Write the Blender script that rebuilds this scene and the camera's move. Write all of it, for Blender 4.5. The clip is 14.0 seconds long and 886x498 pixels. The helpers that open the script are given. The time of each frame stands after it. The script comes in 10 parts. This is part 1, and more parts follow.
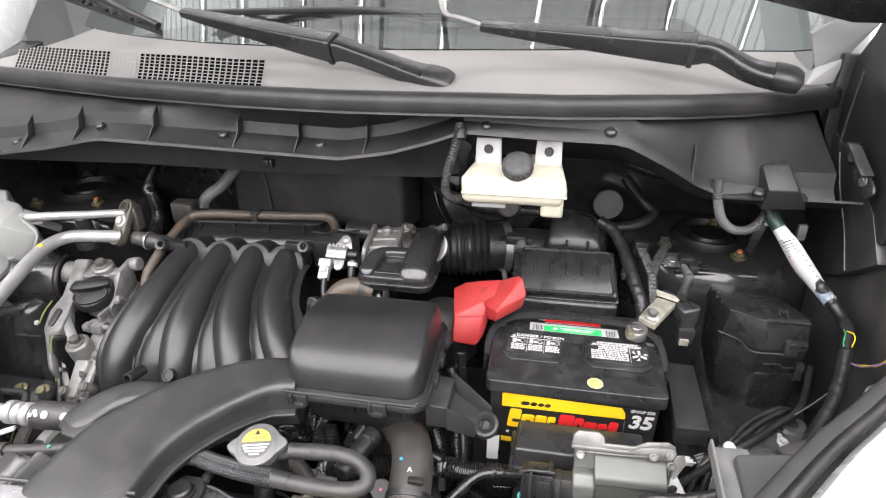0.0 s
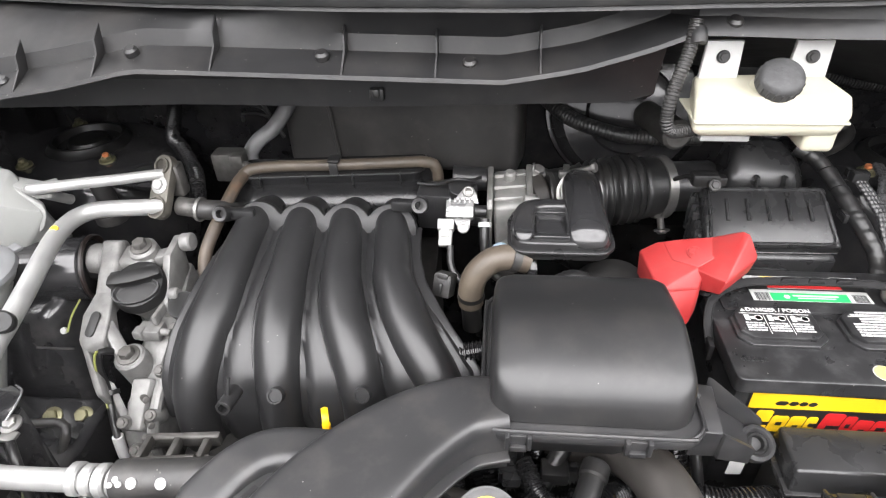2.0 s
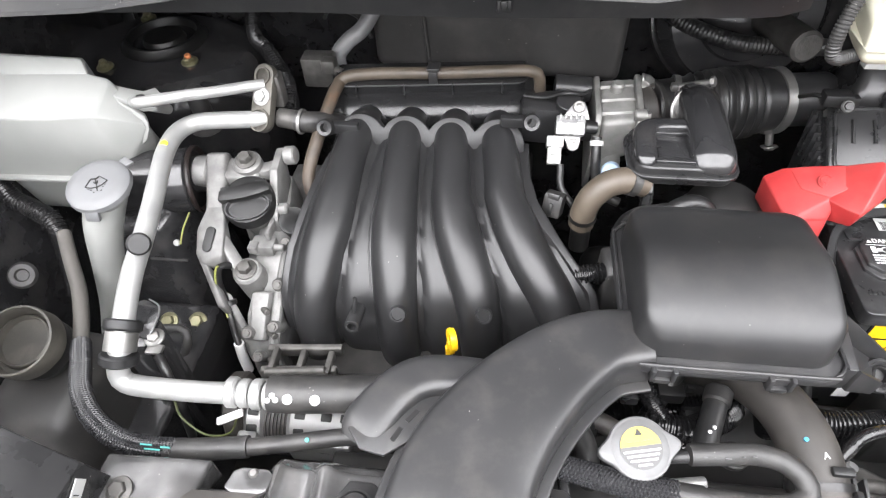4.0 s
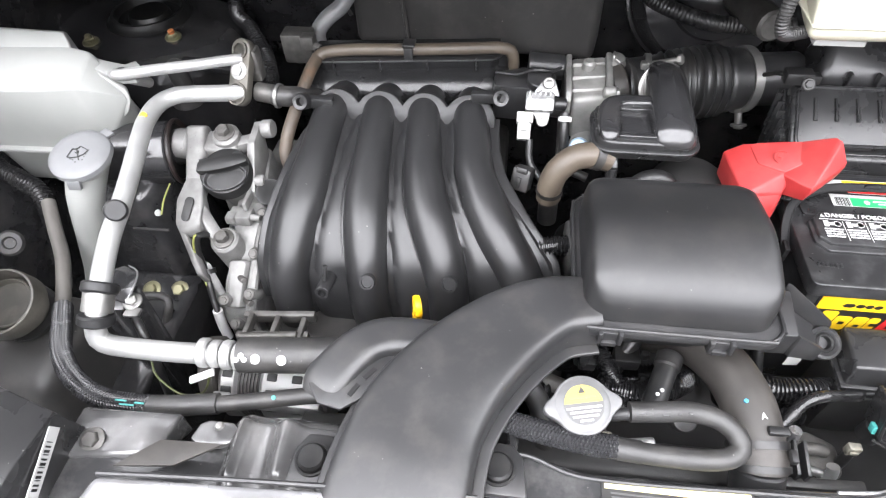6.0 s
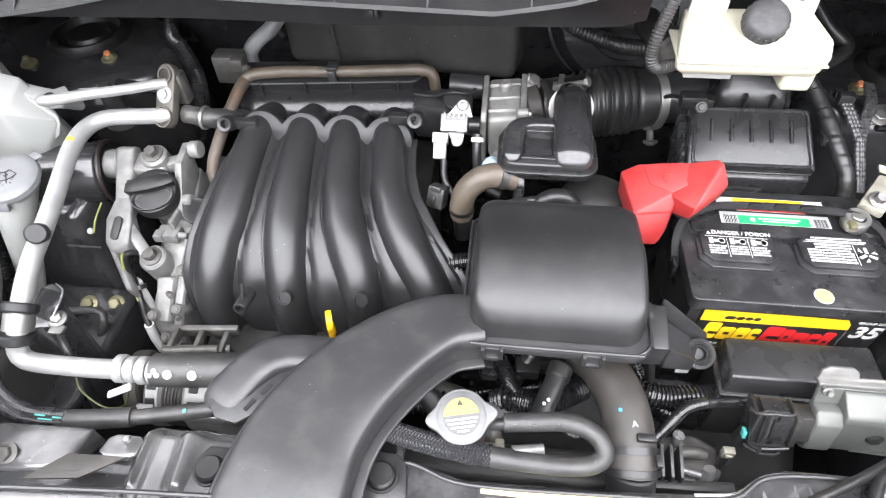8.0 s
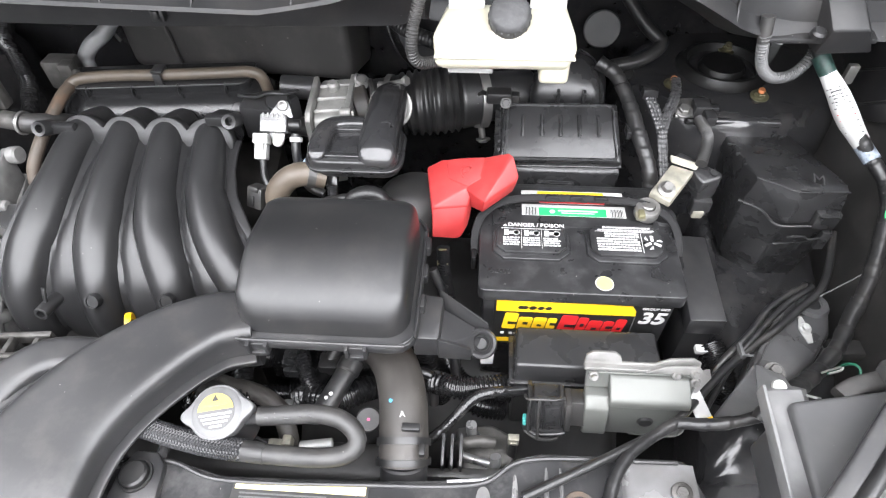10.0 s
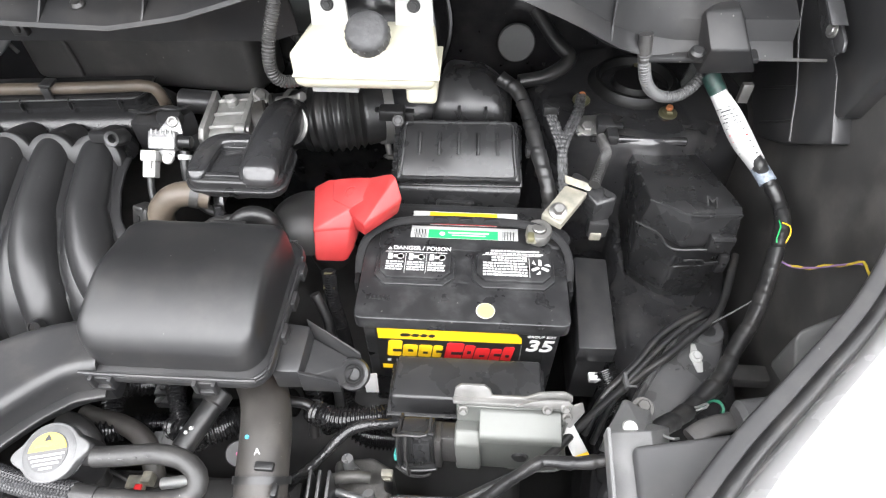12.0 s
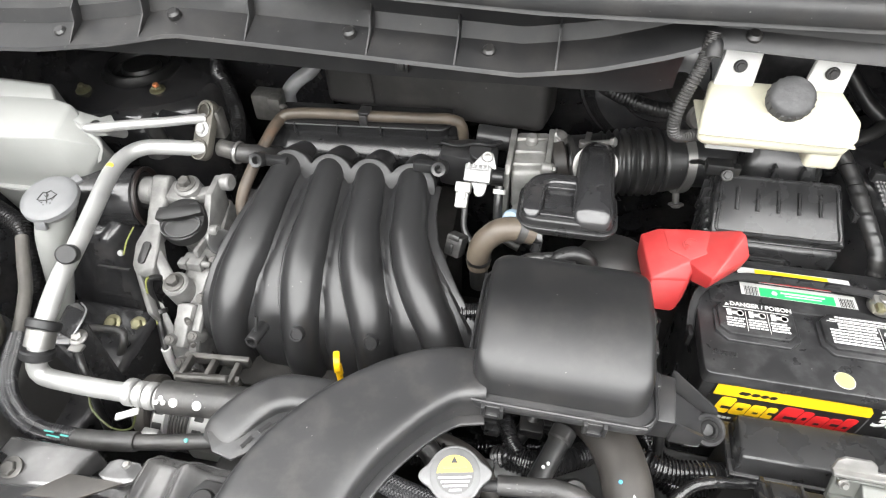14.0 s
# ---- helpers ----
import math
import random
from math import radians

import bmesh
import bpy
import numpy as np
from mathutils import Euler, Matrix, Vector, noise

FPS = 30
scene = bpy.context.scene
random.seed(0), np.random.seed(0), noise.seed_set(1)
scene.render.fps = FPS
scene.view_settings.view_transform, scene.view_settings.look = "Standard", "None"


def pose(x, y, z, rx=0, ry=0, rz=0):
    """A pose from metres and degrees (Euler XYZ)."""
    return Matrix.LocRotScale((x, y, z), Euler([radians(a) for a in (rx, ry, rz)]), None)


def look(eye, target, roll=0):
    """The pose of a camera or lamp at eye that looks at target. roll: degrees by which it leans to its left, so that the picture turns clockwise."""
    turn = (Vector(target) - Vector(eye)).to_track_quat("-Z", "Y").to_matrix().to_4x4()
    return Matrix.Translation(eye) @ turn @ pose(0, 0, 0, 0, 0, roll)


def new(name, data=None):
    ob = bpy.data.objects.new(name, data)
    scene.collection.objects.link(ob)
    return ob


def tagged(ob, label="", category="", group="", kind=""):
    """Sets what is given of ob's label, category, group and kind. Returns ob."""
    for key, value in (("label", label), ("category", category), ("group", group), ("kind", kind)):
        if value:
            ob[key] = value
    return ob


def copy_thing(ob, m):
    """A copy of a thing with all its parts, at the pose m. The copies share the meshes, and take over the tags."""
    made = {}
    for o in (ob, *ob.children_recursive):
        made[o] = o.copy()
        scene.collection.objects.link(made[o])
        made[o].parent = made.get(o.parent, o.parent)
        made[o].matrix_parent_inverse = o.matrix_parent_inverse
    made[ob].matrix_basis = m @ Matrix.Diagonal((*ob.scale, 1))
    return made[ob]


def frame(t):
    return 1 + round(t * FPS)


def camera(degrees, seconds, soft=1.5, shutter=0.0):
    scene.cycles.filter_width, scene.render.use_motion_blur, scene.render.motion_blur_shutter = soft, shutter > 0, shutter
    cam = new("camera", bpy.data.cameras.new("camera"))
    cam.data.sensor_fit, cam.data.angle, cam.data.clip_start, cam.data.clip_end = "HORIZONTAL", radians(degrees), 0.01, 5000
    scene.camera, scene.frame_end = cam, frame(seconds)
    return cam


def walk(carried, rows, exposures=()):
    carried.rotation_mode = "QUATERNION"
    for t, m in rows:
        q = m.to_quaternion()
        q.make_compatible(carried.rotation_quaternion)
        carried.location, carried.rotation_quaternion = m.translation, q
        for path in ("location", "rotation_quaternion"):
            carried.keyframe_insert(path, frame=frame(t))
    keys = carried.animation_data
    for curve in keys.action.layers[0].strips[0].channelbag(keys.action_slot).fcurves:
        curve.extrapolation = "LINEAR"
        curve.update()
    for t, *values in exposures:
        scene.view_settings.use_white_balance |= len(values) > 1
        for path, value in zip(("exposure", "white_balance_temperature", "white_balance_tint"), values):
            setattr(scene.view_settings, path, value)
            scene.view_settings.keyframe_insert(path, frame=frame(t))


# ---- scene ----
cam = camera(73.9, 14.0, soft=1.2)
PATH = [
    (0, (0.156, 0.001, 1.407), (-0.166, 1.741, 0.474), -0.5),
    (0.5, (0.149, 0.076, 1.354), (-0.16, 1.81, 0.406), -0.6),
    (1, (0.104, 0.151, 1.326), (-0.186, 1.858, 0.325), -0.5),
    (1.5, (-0.036, 0.172, 1.318), (-0.298, 1.823, 0.22), -1.4),
    (2, (-0.137, 0.19, 1.336), (-0.311, 1.811, 0.177), -2.0),
    (2.5, (-0.214, 0.197, 1.342), (-0.384, 1.735, 0.075), -2.1),
    (3, (-0.26, 0.21, 1.346), (-0.435, 1.635, -0.046), -2.6),
    (3.2, (-0.27, 0.217, 1.357), (-0.45, 1.619, -0.058), -2.6),
    (5.5, (-0.224, 0.195, 1.385), (-0.432, 1.501, -0.115), -2.6),
    (6, (-0.214, 0.19, 1.381), (-0.421, 1.496, -0.119), -2.5),
    (6.5, (-0.188, 0.193, 1.388), (-0.395, 1.492, -0.119), -2.7),
    (7, (-0.173, 0.197, 1.4), (-0.375, 1.494, -0.109), -2.3),
    (7.2, (-0.163, 0.199, 1.407), (-0.363, 1.499, -0.1), -2.3),
    (9.3, (-0.004, 0.19, 1.427), (-0.134, 1.489, -0.087), -1.6),
    (9.5, (0.02, 0.19, 1.427), (-0.104, 1.5, -0.08), -1.6),
    (10, (0.095, 0.2, 1.414), (-0.013, 1.526, -0.079), -1.2),
    (10.5, (0.152, 0.218, 1.404), (0.057, 1.546, -0.089), -0.8),
    (11, (0.177, 0.232, 1.407), (0.091, 1.561, -0.085), -0.5),
    (11.5, (0.194, 0.232, 1.404), (0.103, 1.565, -0.084), -0.6),
    (12, (0.219, 0.243, 1.407), (0.134, 1.582, -0.076), -0.4),
    (12.5, (0.183, 0.251, 1.424), (0.101, 1.597, -0.052), -0.3),
    (13, (0.086, 0.249, 1.433), (-0.019, 1.608, -0.031), -0.5),
    (13.5, (-0.026, 0.227, 1.435), (-0.204, 1.6, -0.008), -0.8),
    (14, (-0.094, 0.21, 1.436), (-0.397, 1.578, 0.01), -1.2),
]
walk(cam, [(t, look(eye, target, roll)) for t, eye, target, roll in PATH], exposures=((0.0, -0.33, 6500, 11), (0.5, -0.18, 6480, 10), (1.5, -0.17, 6480, 10), (2.5, 0.02, 6440, 9), (3.0, 0.05, 6420, 9), (6.5, 0.18, 6250, 10), (10.0, 0.17, 6250, 9), (12.0, 0.13, 6330, 8), (13.0, 0.07, 6430, 6), (14.0, 0.03, 6520, 6)))

# ---- light ----
def area_lamp(name, m, sx, sy, watts, colour=(1, 0.968, 0.985)):
    d = bpy.data.lights.new(name, "AREA")
    d.shape, d.size, d.size_y, d.energy, d.color = "RECTANGLE", sx, sy, watts, colour
    ob = new(name, d)
    ob.matrix_world = m
    return ob


world = bpy.data.worlds.new("world")
world.use_nodes = True
world.node_tree.nodes["Background"].inputs[0].default_value = (0.8, 0.9, 1.0, 1)
world.node_tree.nodes["Background"].inputs[1].default_value = 0.3
scene.world = world
CEILING = 3.2
# daylight through the translucent roof sheets, and the brighter tubes between them
SHEETS = [-3.2, -1.6, 0.0, 1.6, 3.2]
STRIPS = [-2.9, -2.25, -1.5, -0.95, -0.3, 0.4, 0.85, 1.5, 2.3]
FRONT_WATTS, REAR_WATTS, STRIP_WATTS, DOOR_WATTS = 300, 36, 15, 100
for sx in SHEETS:
    area_lamp("roof_sheet_light", pose(sx, -2.3, CEILING - 0.02), 1.56, 5.4, FRONT_WATTS)
    area_lamp("roof_sheet_light", pose(sx, 1.85, CEILING - 0.02), 1.56, 2.7, REAR_WATTS)
for sx in STRIPS:
    area_lamp("strip_lamp", pose(sx, -0.9, CEILING - 0.10), 0.025, 7.0, STRIP_WATTS)

# the open workshop door before the car
area_lamp("door_daylight", pose(-0.3, -5.42, 1.35, 90, 0, 0), 5.0, 2.6, DOOR_WATTS)

# ---- materials ----
def material(name, base, rough=0.5, metal=0.0, vary=0.15, scale=40, fine=900, bump=0.15, rough_vary=0.08, dust=None, dust_amount=0.0,
             coat=0.0, dust_scale=14, spec=0.5, sss=0.0, random=0.0, specks=0.0, speck_scale=260, speck_colour=(0.3, 0.29, 0.27), metal_patch=0.0):
    m = bpy.data.materials.new(name)
    m.use_nodes = True
    nt = m.node_tree
    n, l = nt.nodes, nt.links
    p = n["Principled BSDF"]
    co = n.new("ShaderNodeTexCoord")
    big = n.new("ShaderNodeTexNoise")
    big.inputs["Scale"].default_value, big.inputs["Detail"].default_value = scale, 5
    small = n.new("ShaderNodeTexNoise")
    small.inputs["Scale"].default_value, small.inputs["Detail"].default_value = fine, 2
    l.new(co.outputs["Object"], big.inputs["Vector"])
    l.new(co.outputs["Object"], small.inputs["Vector"])
    ramp = n.new("ShaderNodeMapRange")
    ramp.inputs[1].default_value, ramp.inputs[2].default_value = 0.3, 0.7
    ramp.inputs[3].default_value, ramp.inputs[4].default_value = 1 - vary, 1 + vary
    l.new(big.outputs["Fac"], ramp.inputs[0])
    mul = n.new("ShaderNodeMix")
    mul.data_type, mul.blend_type = "RGBA", "MULTIPLY"
    mul.inputs[0].default_value = 1
    mul.inputs[6].default_value = (*base, 1)
    l.new(ramp.outputs[0], mul.inputs[7])
    colour = mul.outputs[2]
    if random:
        info = n.new("ShaderNodeObjectInfo")
        rr = n.new("ShaderNodeMapRange")
        rr.inputs[3].default_value, rr.inputs[4].default_value = 1 - random, 1 + random
        l.new(info.outputs["Random"], rr.inputs[0])
        m2 = n.new("ShaderNodeMix")
        m2.data_type, m2.blend_type = "RGBA", "MULTIPLY"
        m2.inputs[0].default_value = 1
        l.new(colour, m2.inputs[6])
        l.new(rr.outputs[0], m2.inputs[7])
        colour = m2.outputs[2]
    rr = n.new("ShaderNodeMapRange")
    rr.inputs[1].default_value, rr.inputs[2].default_value = 0.3, 0.7
    rr.inputs[3].default_value, rr.inputs[4].default_value = max(0.02, rough - rough_vary), min(1, rough + rough_vary)
    l.new(big.outputs["Fac"], rr.inputs[0])
    l.new(rr.outputs[0], p.inputs["Roughness"])
    if dust:
        dn = n.new("ShaderNodeTexNoise")
        dn.inputs["Scale"].default_value, dn.inputs["Detail"].default_value, dn.inputs["Roughness"].default_value = dust_scale, 8, 0.65
        l.new(co.outputs["Object"], dn.inputs["Vector"])
        dr = n.new("ShaderNodeMapRange")
        dr.inputs[1].default_value, dr.inputs[2].default_value = 0.48, 0.78
        dr.inputs[3].default_value, dr.inputs[4].default_value = 0, dust_amount
        l.new(dn.outputs["Fac"], dr.inputs[0])
        dm = n.new("ShaderNodeMix")
        dm.data_type = "RGBA"
        l.new(dr.outputs[0], dm.inputs[0])
        l.new(colour, dm.inputs[6])
        dm.inputs[7].default_value = (*dust, 1)
        colour = dm.outputs[2]
    if specks:
        vo = n.new("ShaderNodeTexVoronoi")
        vo.inputs["Scale"].default_value = speck_scale
        l.new(co.outputs["Object"], vo.inputs["Vector"])
        sz = n.new("ShaderNodeSeparateColor")
        l.new(vo.outputs["Color"], sz.inputs[0])
        lim = n.new("ShaderNodeMapRange")
        lim.inputs[1].default_value, lim.inputs[2].default_value = 1 - specks, 1
        lim.inputs[3].default_value, lim.inputs[4].default_value = 0, 0.19
        l.new(sz.outputs[0], lim.inputs[0])
        less = n.new("ShaderNodeMath")
        less.operation = "LESS_THAN"
        l.new(vo.outputs["Distance"], less.inputs[0])
        l.new(lim.outputs[0], less.inputs[1])
        part_of = n.new("ShaderNodeMath")
        part_of.operation = "MULTIPLY"
        part_of.inputs[1].default_value = 0.5
        l.new(less.outputs[0], part_of.inputs[0])
        sm = n.new("ShaderNodeMix")
        sm.data_type = "RGBA"
        l.new(part_of.outputs[0], sm.inputs[0])
        l.new(colour, sm.inputs[6])
        sm.inputs[7].default_value = (*speck_colour, 1)
        colour = sm.outputs[2]
    l.new(colour, p.inputs["Base Color"])
    p.inputs["Metallic"].default_value = metal
    p.inputs["Specular IOR Level"].default_value = spec
    p.inputs["Coat Weight"].default_value = coat
    p.inputs["Coat Roughness"].default_value = 0.06
    if sss:
        p.inputs["Subsurface Weight"].default_value = sss
        p.inputs["Subsurface Radius"].default_value = (0.02, 0.018, 0.012)
        p.inputs["Subsurface Scale"].default_value = 0.6
    if bump:
        b = n.new("ShaderNodeBump")
        b.inputs["Strength"].default_value, b.inputs["Distance"].default_value = bump, 0.0006
        l.new(small.outputs["Fac"], b.inputs["Height"])
        l.new(b.outputs[0], p.inputs["Normal"])
    return m


DUST = (0.2, 0.18, 0.16)
PLASTIC = material("black_plastic", (0.0225, 0.0225, 0.0233), 0.34, rough_vary=0.04, scale=14, vary=0.12, dust=DUST, dust_amount=0.09, dust_scale=30, bump=0.06, fine=1500, specks=0.02)
LIDPLASTIC = material("lid_plastic", (0.0165, 0.0165, 0.017), 0.36, rough_vary=0.03, scale=14, vary=0.12, dust=DUST, dust_amount=0.06, dust_scale=30, bump=0.05, fine=1500, specks=0.02)
DUCTPLASTIC = material("duct_plastic", (0.025, 0.025, 0.0258), 0.37, rough_vary=0.04, scale=14, vary=0.12, dust=DUST, dust_amount=0.12, dust_scale=30, bump=0.06, fine=1500, specks=0.03)
MANIFOLD = material("manifold_plastic", (0.016, 0.016, 0.0165), 0.34, rough_vary=0.015, scale=20, vary=0.12, bump=0.02, specks=0.04, speck_scale=220, dust=DUST, dust_amount=0.015, dust_scale=25)
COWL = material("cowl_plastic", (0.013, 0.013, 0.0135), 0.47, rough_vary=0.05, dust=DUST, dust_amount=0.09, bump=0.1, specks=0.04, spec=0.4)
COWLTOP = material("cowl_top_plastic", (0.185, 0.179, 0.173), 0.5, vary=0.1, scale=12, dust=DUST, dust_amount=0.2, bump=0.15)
GLOSSBLACK = material("black_paint", (0.022, 0.022, 0.023), 0.16, rough_vary=0.05, dust=DUST, dust_amount=0.09, dust_scale=20, bump=0.03, coat=0.3, specks=0.05)
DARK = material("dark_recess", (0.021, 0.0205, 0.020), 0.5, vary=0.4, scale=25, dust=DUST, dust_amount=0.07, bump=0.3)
BATTERY = material("battery_plastic", (0.0165, 0.0165, 0.0172), 0.32, dust=(0.3, 0.3, 0.3), dust_amount=0.13, dust_scale=30, bump=0.08, specks=0.05, spec=0.45, speck_scale=200)
BLACKBOX = material("box_plastic", (0.019, 0.019, 0.0195), 0.28, rough_vary=0.05, scale=30, vary=0.15, dust=DUST, dust_amount=0.02, dust_scale=30, bump=0.05, fine=1400, specks=0.03)
RED = material("red_plastic", (0.29, 0.022, 0.022), 0.5, vary=0.12, bump=0.06, dust=(0.2, 0.12, 0.1), dust_amount=0.2, dust_scale=30)
YELLOW = material("yellow_plastic", (0.85, 0.5, 0.01), 0.35, vary=0.05, bump=0)
TANK = material("milky_plastic", (0.215, 0.218, 0.209), 0.6, vary=0.08, scale=14, bump=0.03)
TANKWARM = material("aged_milky_plastic", (0.40, 0.385, 0.305), 0.4, vary=0.06, bump=0.03)
CASTLIGHT = material("bright_cast_aluminium", (0.235, 0.232, 0.222), 0.48, metal=0.35, vary=0.2, scale=60, fine=600, bump=0.4, dust=(0.1, 0.095, 0.085), dust_amount=0.4, dust_scale=35)
ALU = material("cast_aluminium", (0.165, 0.163, 0.158), 0.5, metal=0.35, vary=0.25, scale=60, fine=700, bump=0.45, dust=(0.06, 0.056, 0.05), dust_amount=0.6, dust_scale=35, specks=0.08, speck_colour=(0.03, 0.03, 0.03))
PIPE = material("aluminium_pipe", (0.34, 0.34, 0.333), 0.45, metal=0.5, vary=0.1, bump=0.1, fine=600, dust=(0.25, 0.24, 0.22), dust_amount=0.3, dust_scale=40)
STEEL = material("plated_steel", (0.27, 0.265, 0.255), 0.42, metal=0.8, vary=0.2, bump=0.1)
GOLD = material("yellow_zinc", (0.17, 0.16, 0.095), 0.4, metal=0.6, vary=0.25, bump=0.1)
COPPER = material("rusty_bolt", (0.55, 0.2, 0.08), 0.5, metal=0.4, vary=0.25, bump=0.2)
CAPBLACK = material("matt_black_plastic", (0.009, 0.009, 0.009), 0.42, spec=0.35, dust=DUST, dust_amount=0.06, bump=0.1)
RUBBER = material("black_rubber", (0.0135, 0.0135, 0.0137), 0.36, dust=DUST, dust_amount=0.12, dust_scale=30, bump=0.12, specks=0.04)
LOOM = material("conduit_plastic", (0.011, 0.011, 0.0115), 0.2, rough_vary=0.06, vary=0.2, bump=0.03, dust=DUST, dust_amount=0.06, dust_scale=40)
GREYHOSE = material("grey_rubber", (0.024, 0.0235, 0.023), 0.45, vary=0.25, dust=(0.22, 0.2, 0.18), dust_amount=0.14, dust_scale=30, bump=0.2, specks=0.06)
BROWNHOSE = material("brown_grey_rubber", (0.034, 0.031, 0.028), 0.55, vary=0.3, dust=(0.14, 0.128, 0.112), dust_amount=0.22, dust_scale=25, bump=0.25, specks=0.05)
WHITEPAPER = material("white_sticker", (0.44, 0.44, 0.43), 0.55, vary=0.05, bump=0)
# black for print, and for patches that paint the shade in holes and slots
INKHOLE = material("ink_and_hole_shade", (0.01, 0.01, 0.01), 0.5, vary=0.02, bump=0)
OFFWHITE = material("off_white_plastic", (0.30, 0.30, 0.29), 0.45, vary=0.06, bump=0.03)
WHITEINK = material("white_ink", (0.48, 0.48, 0.47), 0.55, vary=0.05, bump=0)
GREEN = material("green_ink", (0.02, 0.36, 0.10), 0.45, vary=0.04, bump=0)
REDINK = material("red_ink", (0.50, 0.018, 0.02), 0.4, vary=0.04, bump=0)
YELLOWINK = material("yellow_ink", (0.74, 0.47, 0.012), 0.4, vary=0.04, bump=0)
BODYWHITE = material("white_car_paint", (0.66, 0.66, 0.66), 0.25, vary=0.02, bump=0, coat=0.8)
GREYPLASTIC = material("grey_plastic", (0.08, 0.08, 0.08), 0.45, vary=0.08)
PALECAP = material("pale_grey_plastic", (0.125, 0.127, 0.13), 0.5, vary=0.08)
WALLPAINT = material("wall_paint", (0.42, 0.43, 0.43), 0.7, vary=0.06, scale=2, fine=60, bump=0.2, dust=(0.3, 0.29, 0.27), dust_amount=0.2, dust_scale=1.5)
CONCRETE = material("concrete", (0.22, 0.22, 0.215), 0.55, vary=0.2, scale=3, fine=80, bump=0.4, dust=(0.1, 0.1, 0.1), dust_amount=0.5, dust_scale=1.2)
CEILPAINT = material("ceiling_metal", (0.5, 0.53, 0.51), 0.55, vary=0.08, scale=2, fine=50, bump=0.1)
def glass(name, tint, rough=0.02):
    m = bpy.data.materials.new(name)
    m.use_nodes = True
    p = m.node_tree.nodes["Principled BSDF"]
    p.inputs["Base Color"].default_value = (*tint, 1)
    p.inputs["Roughness"].default_value = rough
    p.inputs["Transmission Weight"].default_value = 1
    p.inputs["IOR"].default_value = 1.5
    return m


WINDSCREEN = glass("windscreen_glass", (0.75, 0.82, 0.79))

# ---- mesh helpers ----
ORIGIN = {}


def thing(name, label, category, at, group="", kind=""):
    ob = new(name)
    ob.location = at
    ob.empty_display_size = 0.02
    ORIGIN[ob.name] = Vector(at)
    return tagged(ob, label, category, group, kind)


def finish(me, mat, angle=38):
    me.materials.append(mat)
    me.polygons.foreach_set("use_smooth", [True] * len(me.polygons))
    me.set_sharp_from_angle(angle=radians(angle))
    return me


def part(name, bm, mat, parent, label="", angle=38):
    o = ORIGIN[parent.name]
    bm.transform(Matrix.Translation(-o))
    bmesh.ops.recalc_face_normals(bm, faces=bm.faces)
    me = bpy.data.meshes.new(name)
    bm.to_mesh(me)
    bm.free()
    ob = new(name, finish(me, mat, angle))
    ob.parent = parent
    ORIGIN[ob.name] = o
    if label:
        ob["label"] = label
    return ob


def solid(name, bm, mat, at, label, category, group="", kind="", angle=38):
    """One plain mesh as a thing of its own."""
    bm.transform(Matrix.Translation(-Vector(at)))
    bmesh.ops.recalc_face_normals(bm, faces=bm.faces)
    me = bpy.data.meshes.new(name)
    bm.to_mesh(me)
    bm.free()
    ob = new(name, finish(me, mat, angle))
    ob.location = at
    ORIGIN[ob.name] = Vector(at)
    return tagged(ob, label, category, group, kind)


def bevelled(bm, width, segments=2, angle=25):
    if width > 0:
        edges = [e for e in bm.edges if len(e.link_faces) == 2 and e.calc_face_angle(0) > radians(angle)]
        bmesh.ops.bevel(bm, geom=edges, offset=width, segments=segments, profile=0.5, affect="EDGES", clamp_overlap=True)
    return bm


def box(cx, cy, cz, sx, sy, sz, bevel=0.002, segments=2, m=None):
    bm = bmesh.new()
    bmesh.ops.create_cube(bm, size=1, matrix=Matrix.Diagonal((sx, sy, sz, 1)))
    bevelled(bm, bevel, segments)
    bm.transform(Matrix.Translation((cx, cy, cz)) @ (m or Matrix()))
    return bm


def hull(points, bevel=0.003, segments=2, angle=15):
    bm = bmesh.new()
    for p in points:
        bm.verts.new(p)
    r = bmesh.ops.convex_hull(bm, input=bm.verts)
    bmesh.ops.delete(bm, geom=[v for v in bm.verts if not v.link_faces], context="VERTS")
    bmesh.ops.dissolve_limit(bm, angle_limit=radians(2), verts=bm.verts, edges=bm.edges)
    return bevelled(bm, bevel, segments, angle)


def prism(poly, a, b, axis="x", bevel=0.003, segments=2, angle=20):
    """A polygon of two coordinates pushed from a to b along the third."""
    bm = bmesh.new()
    put = {"x": lambda u, v, w: (w, u, v), "y": lambda u, v, w: (u, w, v), "z": lambda u, v, w: (u, v, w)}[axis]
    lo = [bm.verts.new(put(u, v, a)) for u, v in poly]
    hi = [bm.verts.new(put(u, v, b)) for u, v in poly]
    bm.faces.new(lo[::-1])
    bm.faces.new(hi)
    for i in range(len(poly)):
        j = (i + 1) % len(poly)
        bm.faces.new((lo[i], lo[j], hi[j], hi[i]))
    bmesh.ops.recalc_face_normals(bm, faces=bm.faces)
    return bevelled(bm, bevel, segments, angle)


def along(a, b):
    """A pose at a whose z axis points to b."""
    d = Vector(b) - Vector(a)
    return Matrix.Translation(a) @ d.to_track_quat("Z", "Y").to_matrix().to_4x4()


